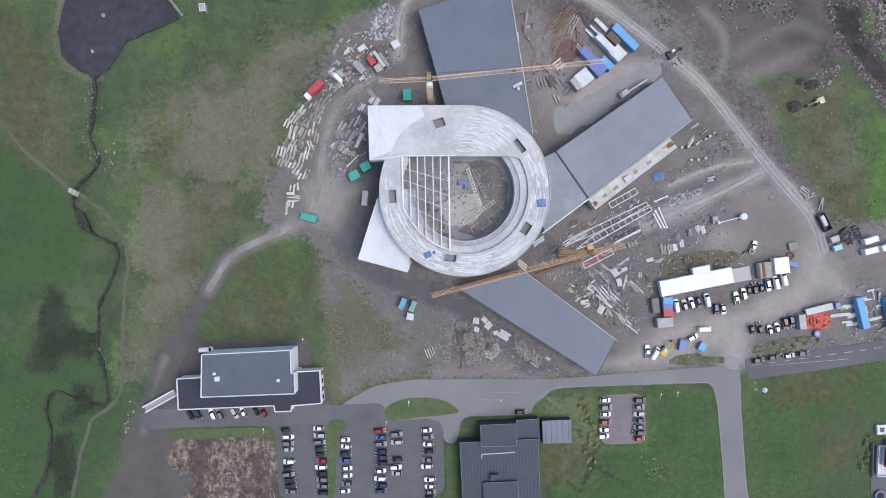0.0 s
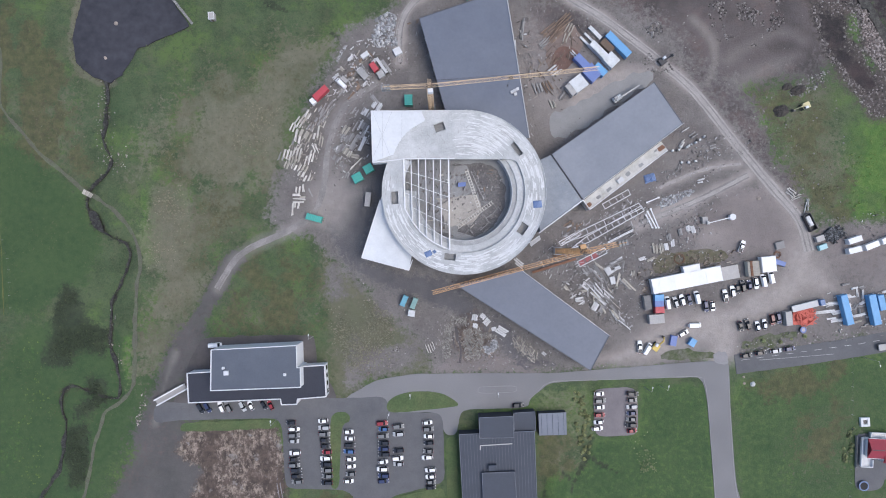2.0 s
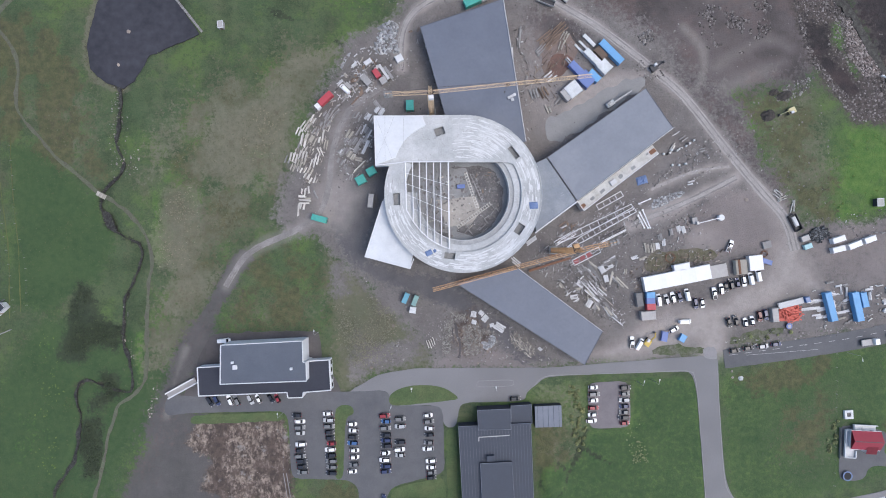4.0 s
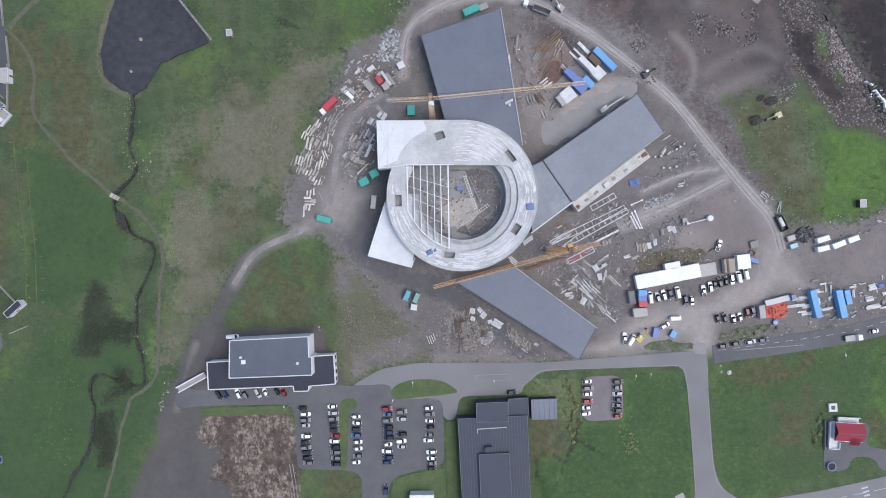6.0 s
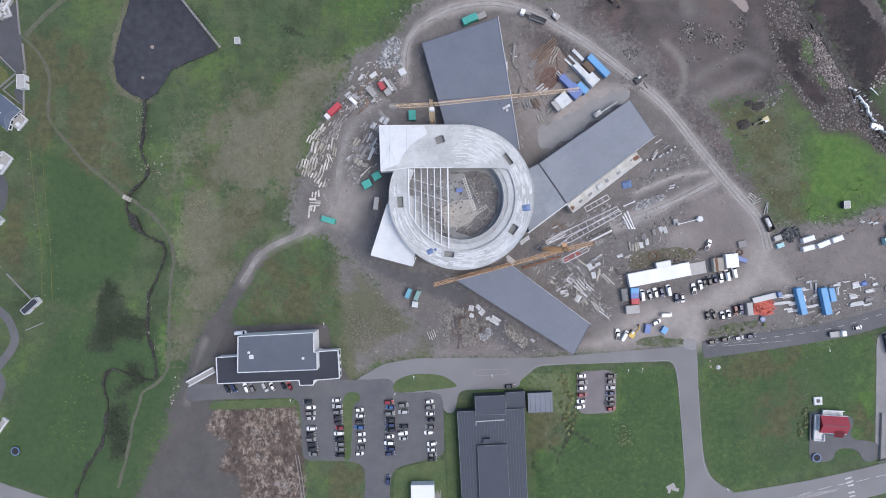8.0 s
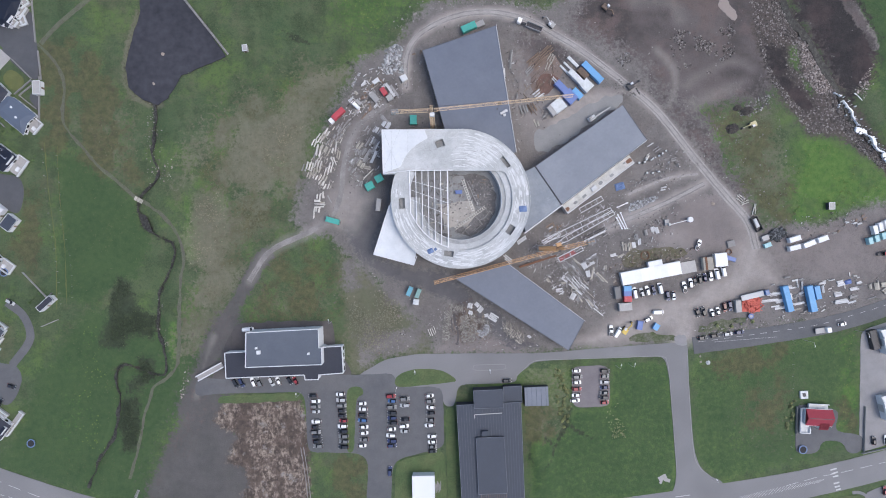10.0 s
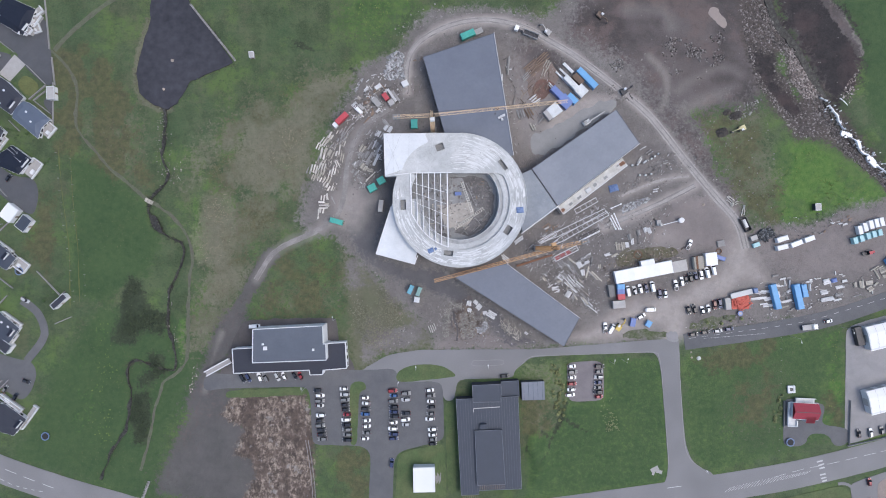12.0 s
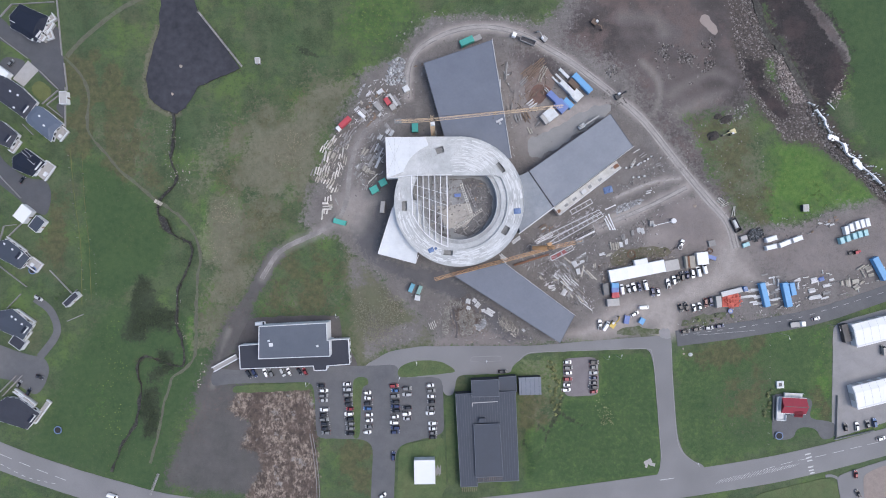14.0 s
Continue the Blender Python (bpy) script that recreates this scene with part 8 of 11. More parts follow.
for _x, _y, _rx, _ry, _h in ((137.6, 55.8, 3.2, 2.4, 1.1), (144.6, 64.4, 3.6, 1.8, 1.0), (140.2, 65.8, 2.2, 1.4, 0.7)):
    _t = thing("soil_heap", "dark heap of freshly dug soil", "soil heap", pose(_x, _y, -0.2, 0, 0, 20), "dug soil")
    _bm = bmesh.new()
    bmesh.ops.create_grid(_bm, x_segments=18, y_segments=14, size=1.0)
    for _v in _bm.verts:
        _r = _v.co.xy.length
        _n = noise.noise((_v.co.x * 2.5 + _x, _v.co.y * 2.5, 2.0)) + 0.6 * noise.noise((_v.co.x * 6, _v.co.y * 6 + _y, 4.0))
        _v.co = Vector((_v.co.x * _rx * (1 + 0.15 * _n), _v.co.y * _ry * (1 + 0.15 * _n), _h * max(0.0, 1 - _r * _r) ** 0.6 * (1 + 0.5 * _n) - 0.05))
    part("mound", _bm, WET_SOIL, _t)
excavator(89.0, 75.8, 35, DARK_STEEL, "dark excavator beside the site track")
excavator(51.3, 105.1, 140, GREY_PAINT, "grey excavator beside the track")
excavator(77.2, 113.1, -40, TIMBER_BROWN, "brown tracked machine on bare ground")

_t = thing("boom_lift", "white boom lift standing on bare ground", "boom lift", pose(116.9, 12.6, 0, 0, 0, 8))
_bm = bmesh.new()
box(_bm, -1.2, -1.0, 0.4, 1.2, 1.0, 1.3, None, 0.2)
cyl(_bm, 1.3, 1.3, 2.0, 14)
part("chassis", _bm, TRIM, _t)
_bm = bmesh.new()
bar(_bm, (-0.5, 0, 2.2), (-10, -1.0, 2.6), 0.3, 0.4)
part("boom", _bm, TRIM, _t)
_bm = bmesh.new()
box(_bm, -10.9, -1.6, 1.6, -9.9, -0.2, 2.6, None, 0.1)
part("basket", _bm, STEEL, _t)
wheel_set(_t, (-0.8, 0.8), 0.9, 0.42)

_t = thing("telescopic_lift", "white telescopic lift parked beside the wing", "lift", pose(70.6, 60.6, 0.03, 0, 0, 33))
_bm = bmesh.new()
box(_bm, -2.0, -1.1, 0.6, 1.6, 1.1, 1.9, None, 0.15)
part("chassis", _bm, WORN_WHITE, _t)
_bm = bmesh.new()
box(_bm, -1.7, 0.1, 1.9, -0.2, 1.0, 2.9, None, 0.12)
part("cab", _bm, GREY_PAINT, _t)
_bm = bmesh.new()
bar(_bm, (-1.2, -0.4, 2.2), (9.6, -0.4, 2.8), 0.5, 0.5)
part("boom", _bm, STEEL, _t)
wheel_set(_t, (-1.3, 1.0), 1.15, 0.55)

# ---- containers, cabins and stores of the building site ----
def container(x, y, angle, length, width, height, paint, label, group="containers", z=0.05, name="container", category="container", ribs=True):
    ribs = ribs and name == "container" and height > 1.9
    t = thing(name, label, category, pose(x, y, z, 0, 0, angle), group)
    bm = bmesh.new()
    box(bm, -length / 2, -width / 2, 0.08, length / 2, width / 2, height - 0.06)
    part("body", bm, paint, t)
    bm = bmesh.new()
    box(bm, -length / 2 - 0.03, -width / 2 - 0.03, height - 0.06, length / 2 + 0.03, width / 2 + 0.03, height)
    if ribs:
        n = 2 * max(4, int(length / 0.7))
        rows = []
        for k in range(n + 1):
            u = -length / 2 + 0.05 + (length - 0.1) * k / n
            z1 = height + (0.06 if k % 2 else 0.01)
            rows.append((bm.verts.new((u, -width / 2 + 0.05, z1)), bm.verts.new((u, width / 2 - 0.05, z1))))
        for (a, b), (c, d) in zip(rows, rows[1:]):
            bm.faces.new((a, b, d, c))
    part("roof", bm, paint, t)
    for sx in (-1, 1):
        for sy in (-1, 1):
            bm = bmesh.new()
            box(bm, sx * length / 2 - 0.09, sy * width / 2 - 0.09, 0, sx * length / 2 + 0.09, sy * width / 2 + 0.09, height + 0.04)
            part("corner_post", bm, paint, t)
    for s in (-1, 1):
        bm = bmesh.new()
        box(bm, length / 2, s * width / 4 - width / 4 + 0.12, 0.15, length / 2 + 0.05, s * width / 4 + width / 4 - 0.12, height - 0.15)
        door = part("door", bm, paint, t)
        bm = bmesh.new()
        cyl(bm, 0.03, 0.2, height - 0.2, 6, Matrix.Translation((length / 2 + 0.09, s * width / 5, 0)))
        part("lock_bar", bm, STEEL, door)
    return t


TEAL_PAINT = mat("pale_teal_paint", (0.3, 0.5, 0.53), 0.5, vary=0.08)
POOL_PAINT = mat("blue_teal_paint", (0.13, 0.33, 0.42), 0.55, vary=0.1)
SAGE_PAINT = mat("grey_green_paint", (0.2, 0.33, 0.31), 0.6, vary=0.12)
_c = "containers"
container(-13.9, 59.7, 92, 4.2, 3.1, 2.5, GREEN_PAINT, "green metal store beside the crane")
container(-52.0, 12.2, -15, 6.2, 2.4, 2.6, GREEN_PAINT, "green shipping container by the gravel track")
container(-34.5, 28.5, 28, 3.9, 3.4, 2.4, GREEN_PAINT, "green metal store near the building")
container(-30.1, 32.1, 30, 3.6, 3.2, 2.4, GREEN_PAINT, "weathered green metal store near the building")
container(-30.3, 19.7, 84, 5.6, 2.1, 2.4, GREY_PAINT, "grey container in the building's shade")
container(-15.7, -21.2, 66, 4.3, 2.0, 2.4, POOL_PAINT, "blue-teal container on bare ground")
container(-11.7, -22.2, 68, 4.3, 1.9, 2.4, SAGE_PAINT, "grey-green container on bare ground")
container(-12.7, -26.2, 80, 2.5, 2.6, 2.2, WORN_WHITE, "pale grey store on bare ground")
container(12.3, 103.4, 24, 7.0, 3.0, 2.6, GREEN_PAINT, "green container beside the north wing")
container(17.7, 105.4, 24, 4.0, 2.6, 1.2, TIMBER_GREY, "low grey timber crate beside the wing")
container(70.6, 82.1, -45, 12.2, 2.9, 2.6, BLUE_PAINT, "long bright blue shipping container")
container(66.3, 81.8, -45, 5.6, 2.9, 2.0, TIMBER_BROWN, "open reddish-brown steel crate")
container(63.1, 79.5, -45, 9.5, 2.6, 2.6, WORN_WHITE, "white shipping container among blue ones")
container(67.7, 75.8, -45, 5.0, 4.8, 2.6, WORN_WHITE, "white square site cabin")
container(56.8, 74.3, -45, 9.0, 2.9, 2.6, NAVY_PAINT, "dark blue shipping container under the crane")
container(60.0, 70.6, -45, 6.0, 5.2, 2.6, NAVY_PAINT, "dark blue metal site store")
container(63.4, 72.0, -45, 5.4, 2.8, 2.6, BLUE_PAINT, "blue metal site store under the crane")
container(54.5, 66.3, 38, 5.8, 5.6, 2.8, WORN_WHITE, "white square site cabin")
container(51.6, 64.0, 38, 2.6, 5.0, 2.6, GREY_PAINT, "pale blue-grey cabin end")
container(61.7, 87.5, -45, 6.5, 1.4, 0.9, WORN_WHITE, "long white bundle of wall panels")
container(60.0, 84.8, -45, 7.0, 0.8, 0.6, WORN_WHITE, "long white bundle of wall panels")
container(58.2, 83.3, -45, 7.0, 0.8, 0.6, WORN_WHITE, "long white bundle of wall panels")
for _k in range(9):
    _q = Vector((85.7, -15.2)).lerp(Vector((110.4, -10.3)), _k / 8)
    container(_q.x, _q.y, 101, 6.0, 3.1, 2.75 + 0.05 * (_k % 2), WHITE_STEEL, "white site cabin in a joined row", "row of site cabins", 0.05, "site_cabin", "site cabin")
container(99.9, -8.1, 11, 6.6, 2.6, 2.8, WHITE_STEEL, "white site cabin behind the row", "row of site cabins", 0.05, "site_cabin", "site cabin")
container(116.6, -9.9, 11, 7.0, 5.4, 0.5, GREY_PAINT, "low grey platform beside the cabins", _c, 0.05, "platform", "platform", False)
container(87.0, -19.9, 2, 3.5, 2.4, 2.6, BLUE_PAINT, "blue container beside the cabins")
container(87.0, -22.3, 2, 3.5, 2.3, 2.6, NAVY_PAINT, "dark blue container beside the cabins")
container(87.2, -24.8, 2, 3.5, 2.5, 2.6, RED_PAINT, "red container beside the cabins")
container(82.5, -21.9, 98, 5.6, 2.6, 2.2, TIMBER_GREY, "weathered grey open crate")
container(86.1, -28.5, 5, 6.0, 3.6, 2.4, GREY_PAINT, "grey metal store on gravel")
container(131.0, -6.4, 96, 6.1, 5.6, 2.8, WHITE_STEEL, "white site cabin by the track", _c, 0.05, "site_cabin", "site cabin")
container(125.0, -8.2, 96, 6.0, 4.6, 2.4, TIMBER_PALE, "pale timber store with brown stripe")
container(124.1, -8.1, 96, 6.0, 0.9, 2.6, RUST, "rusty steel strip container")
container(135.9, -5.8, -17, 5.0, 1.8, 1.6, NAVY_PAINT, "blue-violet skip beside the cabin")
container(162.6, -24.8, -76, 12.2, 2.6, 2.6, BLUE_PAINT, "long bright blue shipping container")
container(173.8, -24.8, -78, 12.2, 2.8, 2.6, BLUE_PAINT, "long bright blue shipping container")
container(176.6, -21.9, -78, 6.1, 2.4, 2.6, BLUE_PAINT, "bright blue shipping container on the yard")
container(220.9, -11.6, -62, 12.2, 3.0, 2.6, BLUE_PAINT, "long bright blue shipping container")
container(139.3, -28.3, 96, 5.6, 2.5, 2.4, GREY_PAINT, "grey metal store beside red formwork")
for _x, _y, _l, _a in ((166.0, 3.4, 5.4, 18), (172.9, 1.1, 5.6, 22), (166.0, -0.7, 5.2, 14), (179.2, 3.4, 4.8, 20)):
    container(_x, _y, _a, _l, 2.2, 2.4, WHITE_STEEL, "white box trailer on the east yard", "white trailers", 0.05, "box_trailer", "trailer")
for _x, _y in ((204.0, 7.7), (206.5, 9.1), (209.4, 10.3), (212.0, 11.1), (214.6, 11.7)):
    container(_x, _y, 104, 4.0, 1.9, 2.3, WHITE_STEEL, "white tank container in a double row", "tank containers", 0.05, "tank_container")
for _x, _y in ((201.7, 2.5), (204.8, 3.6), (208.0, 4.8), (210.8, 5.7), (213.7, 6.5)):
    container(_x, _y, 104, 3.0, 1.9, 2.3, TEAL_PAINT, "pale teal tank container in a double row", "tank containers", 0.05, "tank_container")
container(93.2, -37.4, 80, 4.0, 2.4, 1.6, NAVY_PAINT, "dark skip on the gravel yard")
container(100.9, -38.1, 60, 3.0, 2.4, 1.6, BLUE_PAINT, "bright blue skip on the gravel yard")
_t = thing("covered_heap", "crumpled blue tarpaulin over a heap of materials", "covered heap", pose(84.1, 28.5, 0, 0, 0, 15))
_bm = bmesh.new()
bmesh.ops.create_grid(_bm, x_segments=16, y_segments=10, size=1.0)
for _v in _bm.verts:
    _u, _w = _v.co.x, _v.co.y
    _n = noise.noise((_u * 2.3, _w * 2.1, 3.0)) + 0.5 * noise.noise((_u * 6, _w * 6, 9.0))
    _f = max(0.0, 1 - _u * _u) * max(0.0, 1 - _w * _w)
    _v.co = Vector((_u * 2.3 * (1 + 0.18 * noise.noise((_w * 3, _u, 1.0))), _w * 1.7 * (1 + 0.25 * noise.noise((_u * 3, _w, 5.0))), 0.06 + 1.1 * _f ** 0.5 * (0.7 + 0.45 * _n) if _f > 0.01 else 0.04))
part("sheet", _bm, TARP_BLUE, _t)
container(153.7, 0.5, 20, 3.2, 1.9, 1.5, TEAL_PAINT, "pale blue machine cover on the yard")
container(152.5, 3.9, 200, 3.2, 2.2, 1.6, GREY_PAINT, "grey machine cover on the yard")
container(-27.9, 73.2, -55, 3.6, 2.2, 2.2, RED_PAINT, "red container in the muddy yard")
container(-24.9, 74.1, -55, 7.2, 1.1, 1.2, WHITE_GOODS, "long pale bundle of panels")
container(-22.9, 73.8, -55, 6.0, 1.0, 1.0, TIMBER_GREY, "long pale bundle of panels")
container(-25.1, 70.4, 30, 2.7, 2.7, 1.6, GREY_PAINT, "square grey crate on mud")
container(-18.4, 79.6, 28, 3.0, 2.8, 1.8, WHITE_GOODS, "white square crate beside the track")
container(-32.4, 70.6, -48, 4.8, 2.6, 1.6, TIMBER_GREY, "dull grey-brown machine store in the muddy yard")
container(-39.9, 68.4, -42, 3.0, 1.5, 1.2, GREY_PAINT, "pale grey crate beside the white van")
container(-31.6, 78.3, 35, 3.2, 1.8, 1.2, WHITE_GOODS, "white crate in the muddy yard")

_t = thing("skip", "dark rusty skip loaded with white boards", "skip", pose(148.5, 10.5, 0.05, 0, 0, 116))
_bm = bmesh.new()
for _a in ((-3.6, -1.5, 0, 3.6, 1.5, 0.15), (-3.6, -1.5, 0.15, 3.6, -1.35, 1.7), (-3.6, 1.35, 0.15, 3.6, 1.5, 1.7), (-3.6, -1.35, 0.15, -3.45, 1.35, 1.7), (3.45, -1.35, 0.15, 3.6, 1.35, 1.7)):
    box(_bm, *_a)
part("shell", _bm, DARK_STEEL, _t)
_bm = bmesh.new()
for _k in range(5):
    box(_bm, -1.7, -0.95 + 0.32 * _k, 0.15, 2.6, -0.68 + 0.32 * _k, 1.2 + 0.1 * (_k % 2))
part("load", _bm, BOARD_WHITE, _t, "white boards")

container(7.4, 25.1, 4, 3.0, 1.5, 1.1, NAVY_PAINT, "blue crate on the dark courtyard floor", z=COURT + 0.06)

# red formwork heap
_t = thing("formwork_heap", "heap of red formwork beams on the east yard", "formwork", pose(146.8, -27.7, 0.05))
random.seed(31)
for _k in range(46):
    _bm = bmesh.new()
    _l = random.uniform(2, 6.5)
    _z = 0.1 + 0.03 * _k
    box(_bm, -_l / 2, -0.16, _z, _l / 2, 0.16, _z + 0.22, pose(random.uniform(-3.2, 3.2), random.uniform(-2.6, 2.6), 0, 0, 0, random.choice((8, 98, 35, 150, random.uniform(0, 180)))))
    part("beam", _bm, RED_CLOTH, _t)
_bm = bmesh.new()
box(_bm, -4.6, -3.4, 0, 3.8, 3.2, 0.1)
part("underlay", _bm, RED_CLOTH, _t)


# white steel trusses and frames lying on the ground
def truss(x0, y0, x1, y1, w, n, material, label, diag=True, z=0.1, taper=False):
    """A flat lattice of two chords and struts; a tapered one closes to a point at its first end."""
    a, b = Vector((x0, y0, 0)), Vector((x1, y1, 0))
    t = thing("steel_truss", label, "steel truss", Matrix.Translation((x0, y0, z)), "steel trusses")
    d = b - a
    s = Vector((-d.y, d.x, 0)).normalized() * w / 2
    up = Vector((0, 0, 0.2))
    for k in (-1, 1):
        bm = bmesh.new()
        if taper:
            bar(bm, up, d * 0.24 + s * k + up, 0.26, 0.4)
            bar(bm, d * 0.24 + s * k + up, d + s * k + up, 0.26, 0.4)
        else:
            bar(bm, s * k + up, d + s * k + up, 0.26, 0.4)
        part("chord", bm, material, t)
    for k in range(n + 1):
        q = d * k / n + up
        wide = min(1.0, k / n / 0.24) if taper else 1.0
        if wide < 0.1:
            continue
        bm = bmesh.new()
        bar(bm, q - s * wide, q + s * wide, 0.17, 0.3)
        part("strut", bm, material, t)
        if diag and k < n:
            q2 = d * (k + 1) / n + up
            bm = bmesh.new()
            bar(bm, q - s * wide, q2 + s, 0.11, 0.2)
            part("diagonal", bm, material, t)
    return t


_w = "white steel truss lying on dark gravel"
truss(65.3, 17.0, 75.7, 22.8, 2.3, 4, WHITE_STEEL, "white steel frame lying on dark gravel", False)
truss(47.8, 1.8, 80.1, 17.3, 2.4, 9, WHITE_STEEL, _w, False, 0.1, True)
truss(51.6, -0.4, 81.0, 16.2, 2.4, 12, WHITE_STEEL, _w, False, 0.55, True)
truss(47.5, 1.7, 55.7, 6.4, 1.8, 2, WHITE_STEEL, _w)
_frame = truss(55.0, -6.5, 66.2, -0.8, 2.4, 2, WHITE_STEEL, "white steel frame with red panels", False)
_d = Vector((11.2, 5.7))
for _u in (0.13, 0.36, 0.6):
    _bm = bmesh.new()
    box(_bm, -1.15, -0.9, 0.12, 1.15, 0.9, 0.2, pose(_d.x * _u, _d.y * _u, 0, 0, 0, math.degrees(math.atan2(_d.y, _d.x))))
    part("panel", _bm, RED_PANEL, _frame, "dull red infill panel")
truss(66.7, 3.4, 76.6, 8.4, 1.2, 3, DARK_STEEL, "dark painted steel frame", True)
truss(67.2, 2.4, 77.1, 7.4, 0.5, 2, WHITE_STEEL, "white steel beam pair", False)
for _p, _q in (((83.1, 14.9), (86.6, 8.4)), ((84.4, 15.9), (87.6, 8.4)), ((82.6, 13.4), (85.1, 8.4)), ((82.9, 18.6), (87.6, 20.6))):
    _t = thing("steel_post", "white steel post lying on gravel", "steel post", Matrix.Translation((*_p, 0.05)), "steel posts")
    _bm = bmesh.new()
    _d = Vector(_q) - Vector(_p)
    bar(_bm, (0, 0, 0.15), (*_d, 0.15), 0.42, 0.3)
    part("shaft", _bm, WHITE_STEEL, _t)
    for _e in (Vector((0, 0)), _d):
        _bm = bmesh.new()
        box(_bm, -0.35, -0.35, 0, 0.35, 0.35, 0.4, Matrix.Translation((*_e, 0)))
        part("end_plate", _bm, WHITE_STEEL, _t)
_t = thing("steel_girder", "long rusty steel girder lying on the ground", "steel girder", Matrix.Translation((36.3, -9.8, 0.05)))
_bm = bmesh.new()
_d = Vector((53.8, -4.3)) - Vector((36.3, -9.8))
for _z, _wd in ((0.06, 0.9), (0.9, 0.9)):
    bar(_bm, (0, 0, _z), (*_d, _z), _wd, 0.1)
bar(_bm, (0, 0, 0.48), (*_d, 0.48), 0.12, 0.8)
part("profile", _bm, RUST, _t)
for _k in range(3):
    _t = thing("rebar_bundle", "rusty bundle of reinforcing bars", "rebar bundle", pose(48.3, -2.3, 0.05 + 0.25 * 0, 0, 0, 8), "rebar bundles") if _k == 0 else _t
    _bm = bmesh.new()
    for _j in range(12):
        bar(_bm, (-4 + _k * 0.4, -1.4 + _j * 0.12 + _k, 0.12), (4 + _k * 0.4, -1.2 + _j * 0.12 + _k, 0.12), 0.07)
    part("bars", _bm, RUST, _t)

# ---- stacks of boards, panels and beams ----
PLANK_MESH = {}


def plank_mesh(material, l, w, h):
    key = (material.name, l, w, h)
    if key not in PLANK_MESH:
        bm = bmesh.new()
        box(bm, -l / 2, -w / 2, 0, l / 2, w / 2, h)
        PLANK_MESH[key] = mesh_of(bm, "plank", material)
    return PLANK_MESH[key]


def stack(x, y, angle, l, w, material, label, group, layers=2, across=3, loose=0.0, name="board_stack", category="board stack", base=0.03):
    """A stack of boards on two bearers; every board is a piece of its own."""
    t = thing(name, label, category, pose(x, y, base, 0, 0, angle), group)
    bw = w / across
    z = 0.0
    for u in (-l * 0.3, l * 0.3):
        if across < 4:
            ob = new("bearer", plank_mesh(TIMBER_BROWN, round(w, 1), 0.1, 0.1))
            ob.parent = t
            ob.matrix_basis = pose(u, 0, 0, 0, 0, 90)
            z = 0.1
    for k in range(layers):
        h = random.choice((0.12, 0.2, 0.3))
        for j in range(across):
            if k == layers - 1 and j and random.random() < 0.2:
                continue
            ob = new("board", plank_mesh(material, round(l * random.choice((0.85, 1.0, 1.0)), 1), round(bw * 0.86, 2), h))
            ob.parent = t
            ob.matrix_basis = pose(random.uniform(-0.15, 0.15) * (1 + 3 * loose), -w / 2 + bw * (j + 0.5), z, 0, 0, random.uniform(-2, 2) + random.uniform(-12, 12) * loose)
        z += h
    return t


def yard(outline, count, angles, sizes, materials, label, group, seed, layers=(1, 3), loose=0.3, name="board_stack", category="board stack", base=0.03):
    """Stacks spread over a stretch of the plan, none on top of another."""
    r = random.Random(seed)
    random.seed(seed)
    xs, ys = [p[0] for p in outline], [p[1] for p in outline]
    placed, tries = [], 0
    while len(placed) < count and tries < count * 30:
        tries += 1
        x, y = r.uniform(min(xs), max(xs)), r.uniform(min(ys), max(ys))
        if not inside(outline, x, y):
            continue
        l, w = r.choice(sizes)
        l, w = l * r.uniform(0.65, 1.0), round(w * 0.8, 1)
        if any(math.hypot(x - a, y - b) < (w + v) * 0.5 + 0.22 * (l + k) * 0.5 for a, b, k, v in placed):
            continue
        placed.append((x, y, l, w))
        m = r.choice(materials)
        tone = {"pale_timber": "pale", "weathered_timber": "grey weathered", "brown_timber": "brown", "white_wrapped_goods": "white"}[m.name]
        stack(x, y, r.choice(angles) + r.uniform(-7, 7), round(l, 1), w, m, label % tone, group, min(2, r.randint(*layers)), r.choice((2, 2, 3, 4)), loose, name, category, base)


_pale, _grey, _brown, _white = TIMBER_PALE, TIMBER_GREY, TIMBER_BROWN, WHITE_GOODS
_lab = "stack of %s timber boards on dirt"
yard(pairs(-46.3, 64.1, -42.0, 74.1, -35.8, 82.8, -29.6, 84.0, -23.4, 74.1, -28.9, 67.9, -39.6, 60.4), 26, (-50, 35, 50), ((3.0, 1.4), (2.2, 1.6), (4.0, 0.8)), (_grey, _pale, _brown, _white), "heap of %s boards on muddy ground", "boards in the muddy yard", 47, (1, 3), 0.8, name="timber_heap", category="timber heap")
yard(pairs(58.7, -15.5, 65.0, -10.5, 72.4, -25.4, 74.9, -31.7, 68.7, -29.2, 61.2, -23.0), 17, (-48, -50, -46), ((5.5, 0.7), (4.0, 0.9), (7.0, 0.6)), (_grey, _white, _pale, _grey), "bundle of %s beams on dark dirt", "beams in the south yard", 48, (1, 2), 0.5, "beam_bundle", "beam bundle")
yard(pairs(48.8, -14.2, 56.2, -9.3, 61.2, -15.5, 65.0, -24.2, 61.2, -26.7, 53.8, -21.7, 48.3, -17.5), 14, (-48, 40, 20, 80), ((2.6, 1.4), (1.8, 1.6), (3.4, 0.8)), (_grey, _pale, _grey, _white), "heap of %s panels on dark dirt", "panels in the south yard", 49, (1, 3), 1.0, "panel_stack", "panel stack")
